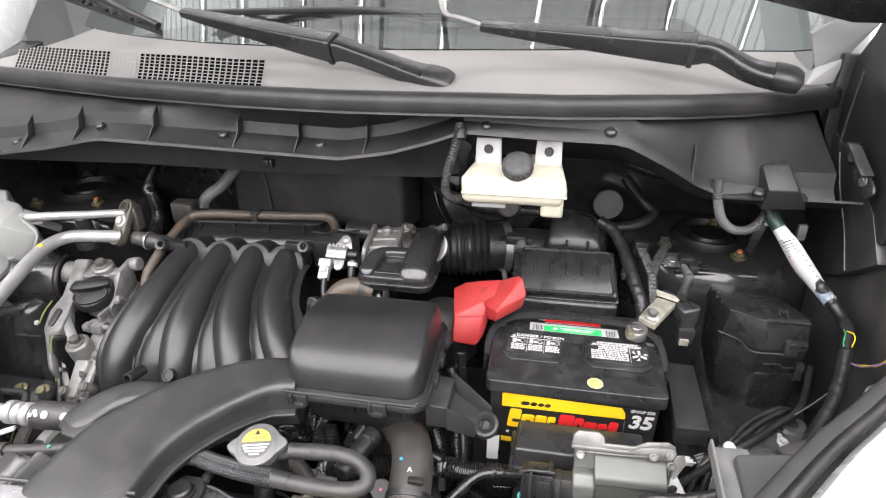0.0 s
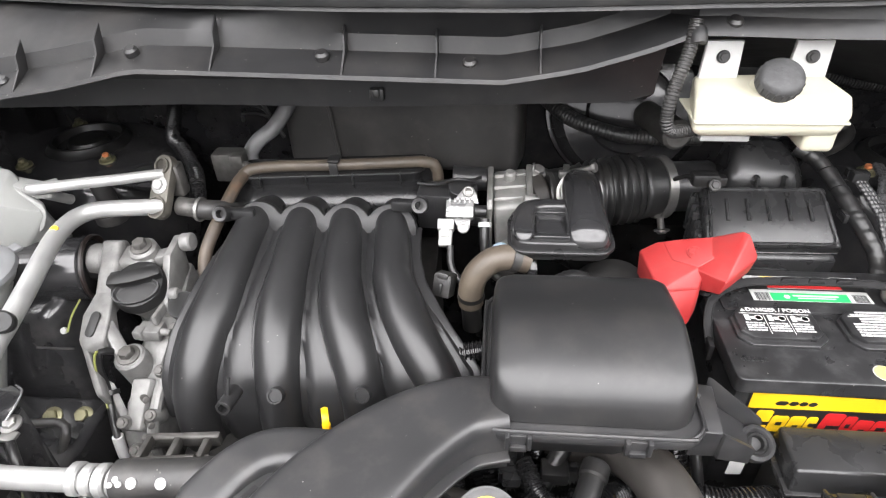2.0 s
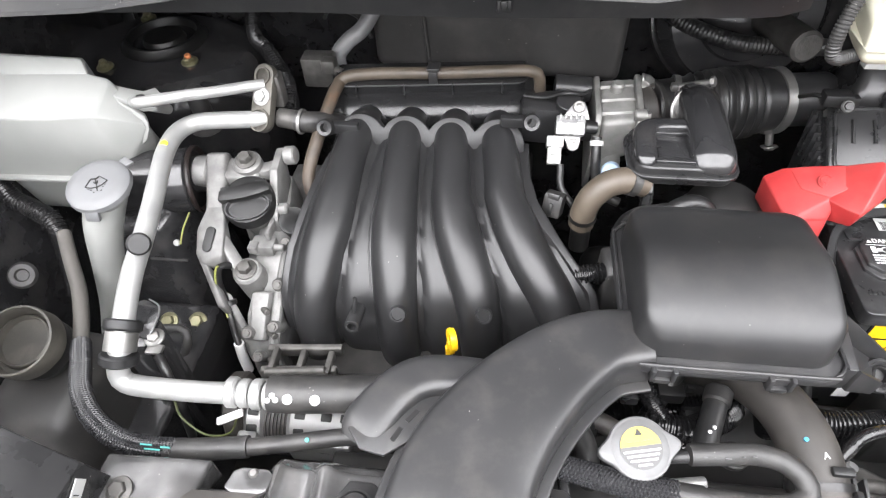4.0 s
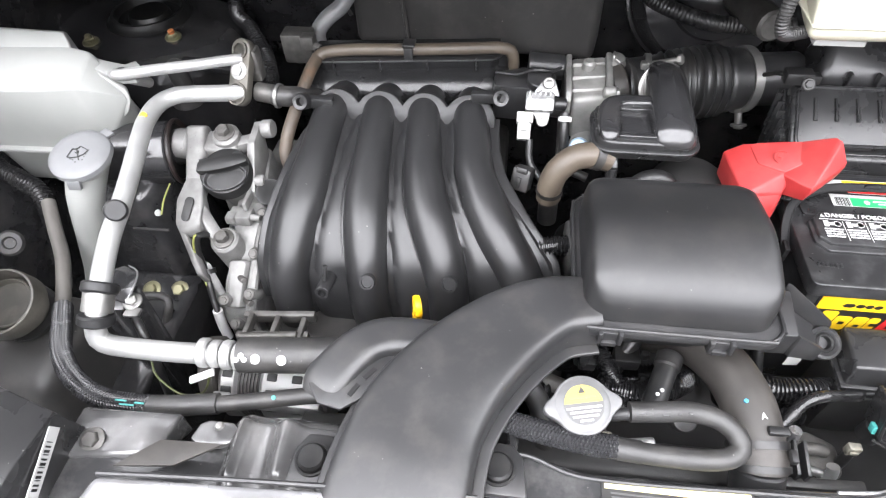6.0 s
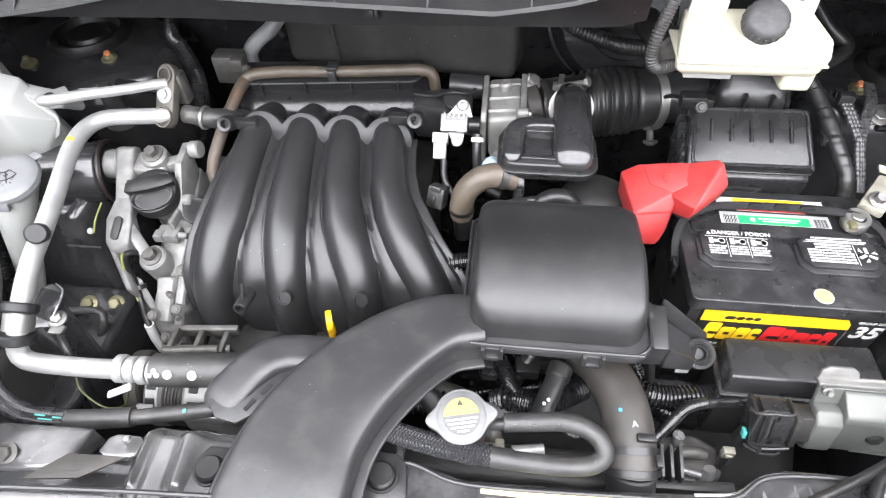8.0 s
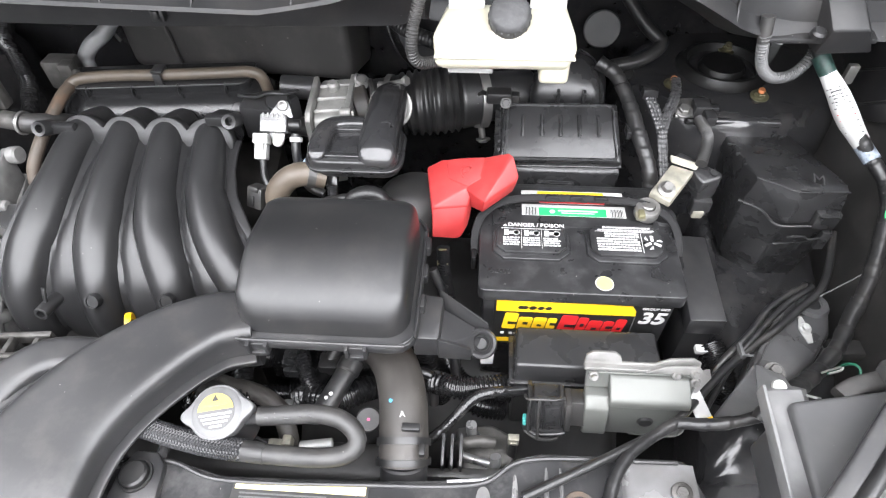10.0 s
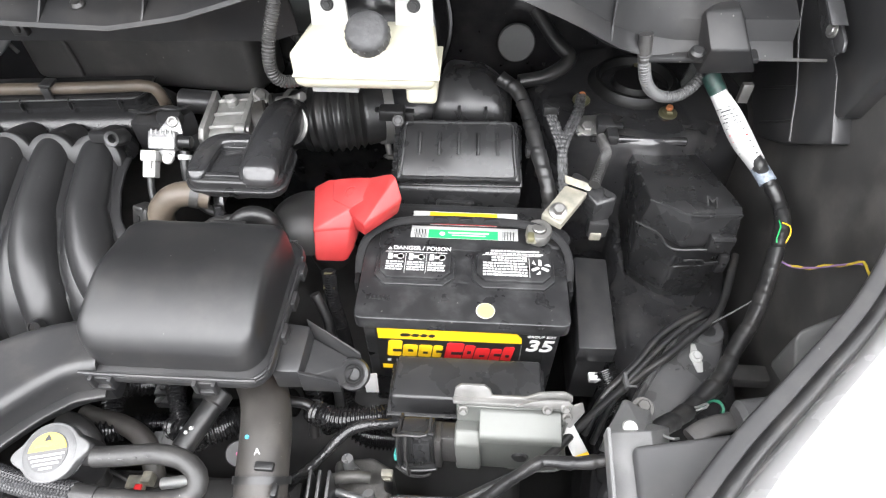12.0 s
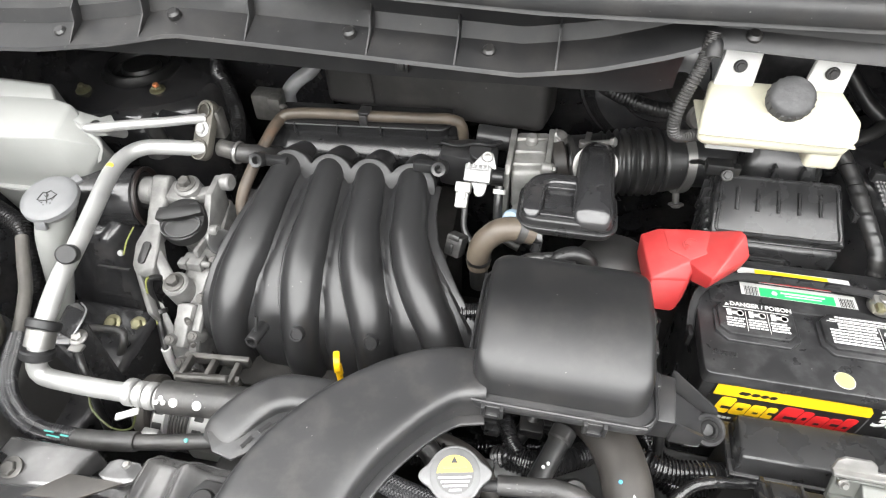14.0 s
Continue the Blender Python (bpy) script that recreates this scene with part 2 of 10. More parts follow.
def turned(profile, m=None, seg=32):
    """A profile of (radius, height) turned round the z axis."""
    bm = bmesh.new()
    rings = []
    for r, h in profile:
        if r < 1e-6:
            rings.append([bm.verts.new((0, 0, h))])
        else:
            rings.append([bm.verts.new((r * math.cos(2 * math.pi * k / seg), r * math.sin(2 * math.pi * k / seg), h)) for k in range(seg)])
    for p, q in zip(rings, rings[1:]):
        for k in range(seg):
            j = (k + 1) % seg
            a = [p[k % len(p)], p[j % len(p)], q[j % len(q)], q[k % len(q)]]
            a = list(dict.fromkeys(a))
            if len(a) > 2:
                bm.faces.new(a)
    for ring in (rings[0], rings[-1]):
        if len(ring) > 2:
            bm.faces.new(ring)
    bmesh.ops.recalc_face_normals(bm, faces=bm.faces)
    if m:
        bm.transform(m)
    return bm


def rod(a, b, r, bevel=0.001, seg=20, r2=None):
    h = (Vector(b) - Vector(a)).length
    r2 = r if r2 is None else r2
    c = min(bevel, h / 3, r / 2)
    return turned([(0, 0), (r - c, 0), (r, c), (r2, h - c), (r2 - c, h), (0, h)], along(a, b), seg)


def spline(points, step=0.006):
    """Even points along a smooth curve through the points (numbers past the third glide too)."""
    P = [np.array(p, float) for p in points]
    P = [2 * P[0] - P[1], *P, 2 * P[-1] - P[-2]]
    out = []
    for i in range(1, len(P) - 2):
        n = max(2, int(np.linalg.norm((P[i + 1] - P[i])[:3]) / step))
        for k in range(n):
            t = k / n
            a, b, c, d = P[i - 1:i + 3]
            out.append(0.5 * (2 * b + (c - a) * t + (2 * a - 5 * b + 4 * c - d) * t * t + (3 * b - a - 3 * c + d) * t ** 3))
    out.append(P[-2])
    return out


def frames_along(pts, up=None):
    pts = [Vector(p[:3]) for p in pts]
    tan = [(pts[min(i + 1, len(pts) - 1)] - pts[max(i - 1, 0)]).normalized() for i in range(len(pts))]
    out, side = [], None
    for p, t in zip(pts, tan):
        if up is not None:
            s = t.cross(Vector(up)).normalized()
        elif side is None:
            s = t.orthogonal().normalized()
        else:
            s = (side - t * side.dot(t)).normalized()
        side = s
        out.append((p, s, s.cross(t)))
    return out


def tube(points, r, seg=14, step=0.006, rib=0.0, pitch=0.004, caps=True, taper=None):
    """A hose through the points; rib makes it corrugated."""
    if rib:
        step = pitch / 4
    pts = spline(points, step)
    fr = frames_along(pts)
    bm = bmesh.new()
    rings = []
    for i, (p, s, u) in enumerate(fr):
        rad = r if taper is None else r + (taper - r) * i / (len(fr) - 1)
        if len(pts[i]) > 3:
            rad = float(pts[i][3])
        if rib:
            rad += rib * (1, 1, -1, -1)[i % 4] * 0.5
        rings.append([bm.verts.new(p + rad * (math.cos(2 * math.pi * k / seg) * s + math.sin(2 * math.pi * k / seg) * u)) for k in range(seg)])
    for a, b in zip(rings, rings[1:]):
        for k in range(seg):
            j = (k + 1) % seg
            bm.faces.new((a[k], a[j], b[j], b[k]))
    if caps:
        bm.faces.new(rings[0][::-1])
        bm.faces.new(rings[-1])
    return bm


def ribbon(points, w, h, up=(0, 0, 1), step=0.008, power=4.0, seg=24):
    """A duct of rounded oblong section through points (x, y, z) or (x, y, z, width, height)."""
    pts = spline(points, step)
    bm = bmesh.new()
    rings = []
    for i, (p, s, u) in enumerate(frames_along(pts, up)):
        ww, hh = (float(pts[i][3]), float(pts[i][4])) if len(pts[i]) > 4 else (w, h)
        ring = []
        for k in range(seg):
            c, d = math.cos(2 * math.pi * k / seg), math.sin(2 * math.pi * k / seg)
            e = 2.0 / power
            ring.append(bm.verts.new(p + s * (ww / 2 * math.copysign(abs(c) ** e, c)) + u * (hh / 2 * math.copysign(abs(d) ** e, d))))
        rings.append(ring)
    for a, b in zip(rings, rings[1:]):
        for k in range(seg):
            j = (k + 1) % seg
            bm.faces.new((a[k], a[j], b[j], b[k]))
    bm.faces.new(rings[0][::-1])
    bm.faces.new(rings[-1])
    return bm


def taped(points, r, seed=1, seg=14):
    """A loom wound with tape: uneven thickness with small overlaps."""
    rng = random.Random(seed)
    pts = [Vector(p[:3]) for p in spline(points, 0.0022)]
    out, rad, left = [], r, 0
    for p in pts:
        if left <= 0:
            left, rad = rng.randint(3, 7), r * rng.uniform(0.93, 1.08)
        out.append((p, rad * (1 + 0.02 * left)))
        left -= 1
    fr = frames_along([p for p, q in out])
    bm = bmesh.new()
    rings = []
    for i, (p, a, b) in enumerate(fr):
        slant = 0.25 * r
        t = (b.cross(a)).normalized() if i else Vector((0, 0, 0))
        rings.append([bm.verts.new(p + out[i][1] * (math.cos(2 * math.pi * k / seg) * a + math.sin(2 * math.pi * k / seg) * b) + t * slant * math.cos(2 * math.pi * k / seg)) for k in range(seg)])
    for a, b in zip(rings, rings[1:]):
        for k in range(seg):
            j = (k + 1) % seg
            bm.faces.new((a[k], a[j], b[j], b[k]))
    bm.faces.new(rings[0][::-1])
    bm.faces.new(rings[-1])
    return bm


def joined(*bms):
    out = bmesh.new()
    for b in bms:
        me = bpy.data.meshes.new("tmp")
        b.to_mesh(me)
        b.free()
        out.from_mesh(me)
        bpy.data.meshes.remove(me)
    return out


def oblong(w, h, r, n=5):
    """A rectangle with round corners about the origin."""
    out = []
    for cx, cy, a0 in ((w / 2 - r, h / 2 - r, 0), (-w / 2 + r, h / 2 - r, 90), (-w / 2 + r, -h / 2 + r, 180), (w / 2 - r, -h / 2 + r, 270)):
        for k in range(n):
            a = radians(a0 + 90 * k / (n - 1))
            out.append((cx + r * math.cos(a), cy + r * math.sin(a)))
    return out


def bolt(a, d, r=0.007, h=0.006, washer=True):
    """A hexagon bolt's head on a with its washer, pointing along d."""
    m = along(a, Vector(a) + Vector(d))
    head = turned([(0, 0), (r, 0), (r, h * 0.85), (r * 0.86, h), (0, h)], m, 6)
    if not washer:
        return head
    return joined(head, turned([(0, -0.001), (r * 1.55, -0.001), (r * 1.55, 0.0012), (r * 1.3, 0.0022), (0, 0.0022)], m, 20))


def text(body, size, m, mat, parent, name="lettering", shear=0.0, depth=0.0004, bold=0.0):
    c = bpy.data.curves.new(name, "FONT")
    c.body, c.size, c.shear, c.extrude, c.offset = body, size, shear, depth, bold
    c.align_x, c.align_y = "LEFT", "BOTTOM"
    tmp = bpy.data.objects.new("tmp", c)
    scene.collection.objects.link(tmp)
    me = bpy.data.meshes.new_from_object(tmp.evaluated_get(bpy.context.evaluated_depsgraph_get()))
    bpy.data.objects.remove(tmp)
    bpy.data.curves.remove(c)
    me.transform(Matrix.Translation(-ORIGIN[parent.name]) @ m)
    me.name = name
    me.materials.clear()
    me.materials.append(mat)
    ob = new(name, me)
    ob.parent = parent
    return ob

# ---- garage ----
def plane_wall(name, cx, cy, cz, sx, sy, sz, mat, label):
    return solid(name, box(cx, cy, cz, sx, sy, sz, 0), mat, (cx, cy, cz - sz / 2), label, "wall" if "wall" in name else name, kind="structure")


plane_wall("floor", 0, 0.5, -0.05, 11, 12, 0.1, CONCRETE, "grey concrete workshop floor under the car")
plane_wall("wall_north", 0, 6.55, 1.8, 11, 0.1, 3.6, WALLPAINT, "plain pale painted workshop wall")
solid("wall_south", joined(box(-4.15, -5.55, 1.8, 2.7, 0.1, 3.6, 0), box(3.85, -5.55, 1.8, 3.3, 0.1, 3.6, 0), box(-0.3, -5.55, 3.15, 5.0, 0.1, 0.9, 0)), WALLPAINT, (0, -5.55, 0), "pale painted workshop wall with an open doorway", "wall", kind="structure")
solid("yard", box(-0.3, -8.1, -0.06, 9.0, 5.0, 0.1, 0), CONCRETE, (-0.3, -8.1, -0.11), "plain concrete yard before the doorway", "yard", kind="structure")
plane_wall("wall_east", 5.55, 0.5, 1.8, 0.1, 12.2, 3.6, WALLPAINT, "plain pale painted workshop wall")
plane_wall("wall_west", -5.55, 0.5, 1.8, 0.1, 12.2, 3.6, WALLPAINT, "plain pale painted workshop wall")
slabs = [box(0, 0.5, CEILING + 0.05, 11, 12, 0.1, 0)]
for k in range(60):
    x = -4.0 + 8.0 * k / 59
    slabs.append(box(x, -0.9, CEILING - 0.040, 0.006, 7.6, 0.012, 0))
solid("ceiling", joined(*slabs), CEILPAINT, (0, 0.5, CEILING), "ribbed grey-green workshop roof with translucent sheets", "ceiling", kind="structure")
first = None
for sx in STRIPS:
    if first is None:
        first = thing("strip_light", "white metal strip light fixed below the ceiling", "ceiling light", (sx, -0.9, CEILING - 0.05), "strip lights")
        part("housing", box(sx, -0.9, CEILING - 0.075, 0.035, 7.2, 0.045, 0.005), WALLPAINT, first)
    else:
        copy_thing(first, pose(sx, -0.9, CEILING - 0.05))

# ---- car body ----
OLIVE = material("olive_yellow", (0.2, 0.21, 0.06), 0.5, bump=0)
MEMBER = material("satin_member_paint", (0.052, 0.052, 0.053), 0.30, rough_vary=0.08, vary=0.25, scale=25, dust=DUST, dust_amount=0.14, bump=0.08, specks=0.06)
HINGE = material("dark_hinge_steel", (0.07, 0.07, 0.072), 0.22, metal=0.5, vary=0.2, bump=0.05)
TRIMGREY = material("pale_trim_plastic", (0.28, 0.28, 0.277), 0.5, vary=0.08)
# worn dark paint, its base raised to silver to paint in reflected sky
LATCH = material("worn_sheen_paint", (0.30, 0.30, 0.305), 0.2, rough_vary=0.1, metal=0.45, vary=0.4, scale=18, dust=DUST, dust_amount=0.3, coat=0.3, bump=0.1, specks=0.08)
# worn sheet; the pale base holds the sheen of reflected light
SHEENSHEET = material("worn_sheen_sheet", (0.17, 0.168, 0.168), 0.24, rough_vary=0.1, metal=0.35, vary=0.35, scale=22, dust=DUST, dust_amount=0.4, bump=0.15, specks=0.08)
# scuffed black; base and pale patches also lightened to paint bright reflections
SLAM = material("scuffed_sheen_paint", (0.035, 0.035, 0.036), 0.13, rough_vary=0.08, vary=0.4, scale=12, dust=(0.2, 0.195, 0.19), dust_amount=0.42, dust_scale=20, bump=0.12, coat=0.5, specks=0.1, speck_scale=180)
# worn glossy black sheet, base raised to carry the ceiling's highlights
SHEENBLACK = material("worn_sheen_black", (0.105, 0.104, 0.104), 0.15, rough_vary=0.08, metal=0.3, vary=0.4, scale=25, dust=DUST, dust_amount=0.3, bump=0.12, specks=0.08, coat=0.6)
FELTBLACK = material("dusty_moulded_panel", (0.034, 0.033, 0.032), 0.5, vary=0.25, scale=18, dust=(0.16, 0.145, 0.13), dust_amount=0.25, dust_scale=16, bump=0.2, specks=0.05, speck_scale=160)
car = thing("car_body", "white car with black-painted open engine bay", "car", (-0.173, 0.6, 0.0))
part("firewall", joined(box(-0.173, 1.16, 0.62, 1.5, 0.04, 1.0, 0.004), prism([(1.10, 1.12), (1.16, 1.12), (1.16, 0.72), (1.14, 0.72)], -0.9, 0.55, "x", 0.006)), GLOSSBLACK, car, "glossy black painted firewall")
part("insulation_panel", hull([(x, y, z) for x, y in ((-0.47, 1.03), (-0.106, 1.0)) for z in (0.90, 1.09)] + [(x, 1.10, z) for x in (-0.47, -0.09) for z in (0.88, 1.09)], 0.012, 3), FELTBLACK, car, "black moulded insulation panel")
for x0, x1 in ((-0.40, -0.385), (-0.285, -0.275), (-0.175, -0.168)):
    part("panel_crease", tube([(x0, 1.024, 1.075), ((x0 + x1) / 2, 1.020, 1.0), (x1, 1.019, 0.915)], 0.003, 8), FELTBLACK, car)
# strut towers, mirrored about the car's middle line
for sgn in (1, -1):
    cx = -0.173 + sgn * 0.63
    shell = hull([(cx + 0.15 * math.cos(a) * k, 1.0 + 0.12 * math.sin(a) * k, z) for a in [i * math.pi / 8 for i in range(16)] for k, z in ((1, 0.935), (1.12, 0.90), (1.25, 0.5))], 0.012, 3)
    tower = part("strut_tower", shell, GLOSSBLACK, car, "glossy black painted strut tower")
    part("strut_mount", turned([(0, 0.004), (0.03, 0.006), (0.034, -0.003), (0.048, -0.003), (0.052, 0.009), (0.057, 0.009), (0.062, 0.001), (0.066, -0.002), (0, -0.004)], pose(cx - 0.008 * (sgn > 0), 1.025 - 0.018 * (sgn > 0), 0.937), 40), CAPBLACK, tower, "round black rubber strut mount")
for a, mat in (((0.368, 0.957, 0.937), COPPER), ((0.482, 0.932, 0.937), COPPER), ((0.468, 1.055, 0.937), GOLD), ((-0.734, 0.960, 0.937), COPPER), ((-0.855, 0.937, 0.937), GOLD), ((-0.86, 1.09, 0.937), GOLD)):
    b = part("strut_nut", bolt(a, (0, -0.1, 1), 0.008, 0.007), GOLD, car, "zinc-plated flange nut")
    part("stud", rod(Vector(a) + Vector((0, 0, 0.005)), Vector(a) + Vector((0, -0.001, 0.0115)), 0.0048), mat, b, "rusty orange stud end")
# inner wings
part("inner_wing", hull([(0.60, 0.50, 1.0), (0.598, 0.74, 1.10), (0.598, 0.90, 1.20), (0.60, 1.16, 1.22), (0.60, 0.50, 0.0), (0.60, 1.16, 0.0), (0.66, 0.5, 1.0), (0.66, 1.16, 1.22), (0.66, 0.5, 0.0), (0.66, 1.16, 0.0)], 0.006), FELTBLACK, car, "black inner wing panel")
part("inner_wing", hull([(-0.95, 0.30, 1.0), (-0.95, 0.74, 1.08), (-0.93, 1.16, 1.22), (-0.95, 0.3, 0.0), (-0.93, 1.16, 0.0), (-1.02, 0.3, 1.0), (-1.02, 1.16, 1.22), (-1.02, 0.3, 0.0), (-1.02, 1.16, 0.0)], 0.006), GLOSSBLACK, car, "black inner wing panel")
for line in ([(0.806, 0.990), (0.82, 1.008), (0.843, 1.038), (0.888, 1.079), (0.923, 1.125)], [(0.955, 1.038), (0.888, 1.079)], [(0.909, 0.994), (0.843, 1.038)], [(0.88, 0.963), (0.82, 1.008)]):
    part("wing_seam", tube([(0.5795, y, z) for y, z in line], 0.0016, 8), PLASTIC, car)
part("hinge_pillar", prism([(0.957, 1.086), (0.963, 1.138), (0.970, 1.204), (0.967, 1.253), (0.940, 1.285), (0.905, 1.345), (0.86, 1.42), (0.72, 1.44), (0.72, 1.15), (0.75, 1.06), (0.80, 1.03)], 0.582, 0.66, "x", 0.005), PLASTIC, car, "black moulded pillar cover beside the bonnet hinge")
part("pillar_flange", joined(prism([(0.955, 1.088), (0.976, 1.088), (0.986, 1.20), (0.980, 1.256), (0.962, 1.256), (0.966, 1.20)], 0.566, 0.590, "x", 0.002), tube([(0.5815, 0.93, 1.10), (0.5815, 0.935, 1.16), (0.5815, 0.93, 1.24)], 0.0022, 8)), PLASTIC, car)
part("bonnet_arm", hull([(0.36, 0.90, 1.344), (0.471, 0.90, 1.319), (0.535, 0.90, 1.304), (0.64, 0.89, 1.304), (0.34, 0.90, 1.40), (0.64, 0.88, 1.44), (0.575, 0.85, 1.36), (0.40, 0.86, 1.42), (0.64, 0.80, 1.40)], 0.004), GLOSSBLACK, car, "black rear corner of the raised bonnet")
# floor of the bay and the dark tray under the engine
part("undertray", box(-0.173, 0.74, 0.30, 1.55, 0.84, 0.02, 0.004), DARK, car)
# side members
part("side_member", hull([(0.45, 0.46, 0.76), (0.36, 0.46, 0.74), (0.43, 0.60, 0.785), (0.54, 0.60, 0.775), (0.40, 0.5, 0.785), (0.60, 0.95, 0.78), (0.44, 0.95, 0.78), (0.36, 0.46, 0.55), (0.6, 0.46, 0.55), (0.6, 0.95, 0.55), (0.44, 0.95, 0.55)], 0.012, 3), GLOSSBLACK, car, "glossy black painted side member")
plate = part("member_plate", prism([(0.469, 0.660), (0.482, 0.668), (0.498, 0.671), (0.511, 0.667), (0.517, 0.652), (0.512, 0.63), (0.502, 0.601), (0.473, 0.565), (0.448, 0.544), (0.418, 0.517), (0.39, 0.508), (0.380, 0.520), (0.413, 0.579), (0.447, 0.630)], 0.800, 0.845, "z", 0.008, 3), MEMBER, car, "satin grey-black pressed plate on the side member")
part("pressed_rib", tube([(0.470, 0.648, 0.846), (0.440, 0.606, 0.846), (0.410, 0.562, 0.846), (0.392, 0.530, 0.846)], 0.0035, 8), MEMBER, plate)
part("hole_rim", turned([(0.0085, 0.0), (0.0095, 0.003), (0.017, 0.003), (0.0195, -0.001), (0.0085, -0.001)], pose(0.494, 0.640, 0.846), 28), MEMBER, plate)
part("hole", turned([(0, 0.0), (0.009, 0.0), (0.009, -0.002), (0, -0.002)], pose(0.494, 0.640, 0.8472), 24), INKHOLE, plate)
for x, y, r in ((0.4505, 0.5885, 0), (0.4575, 0.5905, 90), (0.4640, 0.5925, 45)):
    part("pressed_mark", box(0, 0, 0, 0.0055, 0.0012, 0.0014, 0.0004, m=pose(x, y, 0.8455, 0, 0, r + 16)), MEMBER, plate)
part("wheel_panel", box(0.585, 0.645, 0.745, 0.075, 0.024, 0.02, 0.004), FELTBLACK, car, "dusty grey panel edge behind the headlamp")
part("side_member", hull([(-0.665, 0.42, 0.70), (-0.80, 0.42, 0.70), (-0.645, 0.68, 0.725), (-0.80, 0.68, 0.725), (-0.665, 0.42, 0.45), (-0.82, 0.42, 0.45), (-0.66, 0.70, 0.45), (-0.82, 0.70, 0.45)], 0.01, 3), GLOSSBLACK, car, "glossy black painted side member")
part("mount_pedestal", hull([(-0.80, 0.70, 0.83), (-0.70, 0.70, 0.85), (-0.68, 0.80, 0.87), (-0.80, 0.82, 0.87), (-0.85, 0.67, 0.5), (-0.66, 0.67, 0.5), (-0.66, 0.86, 0.5), (-0.85, 0.86, 0.5), (-0.72, 0.69, 0.72)], 0.015, 3), GLOSSBLACK, car, "glossy black painted engine mount pedestal")
for a in ((-0.710, 0.645, 0.722), (-0.671, 0.650, 0.720)):
    part("body_bolt", bolt(a, (0, -0.45, 1), 0.0088, 0.007), GOLD, car, "olive zinc-plated bolt")
part("paint_dot", turned([(0, 0.0012), (0.0040, 0.0006), (0.0046, -0.002), (0, -0.002)], along((-0.677, 0.692, 0.834), (-0.677, 0.67, 0.85)), 14), OFFWHITE, car, "dab of white paint")
part("paint_streak", tube([(-0.672, 0.692, 0.832), (-0.668, 0.705, 0.848), (-0.662, 0.722, 0.861)], 0.0012, 6), OLIVE, car, "thin olive paint streak")
part("pedestal_edge", tube([(-0.715, 0.682, 0.812), (-0.69, 0.680, 0.814), (-0.662, 0.680, 0.815)], 0.0022, 8), GLOSSBLACK, car)
# radiator support across the front
slam = [(-0.66, 0.30), (0.30, 0.30), (0.33, 0.36), (0.30, 0.434), (0.165, 0.433), (0.150, 0.428), (0.110, 0.405), (0.0, 0.397), (-0.13, 0.394), (-0.20, 0.41), (-0.33, 0.385), (-0.46, 0.385), (-0.60, 0.378), (-0.66, 0.37)]
rs = part("radiator_support", prism(slam, 0.80, 0.868, "z", 0.006, 3), SLAM, car, "scuffed black painted radiator support")
part("support_rib", tube([(-0.30, 0.375, 0.869), (-0.195, 0.402, 0.870), (-0.13, 0.388, 0.870), (0.0, 0.391, 0.870), (0.105, 0.398, 0.870), (0.155, 0.423, 0.872), (0.29, 0.428, 0.872)], 0.0022, 8), PLASTIC, rs)
for x in (-0.20,):
    part("support_rib", hull([(x, 0.33, 0.868), (x + 0.012, 0.33, 0.868), (x, 0.425, 0.868), (x + 0.012, 0.425, 0.868), (x + 0.003, 0.335, 0.876), (x + 0.009, 0.335, 0.876), (x + 0.003, 0.42, 0.876), (x + 0.009, 0.42, 0.876)], 0.002), SLAM, rs)
part("latch_panel", hull([(-0.525, 0.328, 0.918), (-0.22, 0.342, 0.922), (-0.535, 0.26, 0.925), (-0.22, 0.26, 0.93), (-0.55, 0.325, 0.86), (-0.2, 0.335, 0.86), (-0.55, 0.26, 0.86), (-0.2, 0.26, 0.86)], 0.006, 3), LATCH, car, "shiny dark grey front cross panel")
# black discs on the panel, painted as shaded holes
for x, y in ((-0.49, 0.295), (-0.42, 0.29)):
    part("panel_hole", turned([(0, 0.001), (0.014, 0.001), (0.016, -0.002), (0, -0.002)], pose(x, y, 0.9235), 24), INKHOLE, car)
part("panel_edge", tube([(-0.525, 0.330, 0.916), (-0.44, 0.335, 0.918), (-0.35, 0.339, 0.920), (-0.22, 0.344, 0.921)], 0.0022, 8), PLASTIC, car)
part("wing_box", prism([(1.024, 1.03), (0.886, 0.939), (0.82, 0.975), (0.741, 1.035), (0.79, 1.085), (0.886, 1.13), (1.02, 1.16)], 0.580, 0.602, "x", 0.004, 2), PLASTIC, car, "raised box of the inner wing")
part("bumper", hull([(-0.75, 0.27, 0.84), (0.40, 0.27, 0.84), (-0.6, 0.05, 0.75), (0.25, 0.05, 0.75), (-0.9, 0.3, 0.0), (0.55, 0.3, 0.0), (-0.6, 0.02, 0.0), (0.25, 0.02, 0.0)], 0.03, 3), BODYWHITE, car, "white painted front bumper")
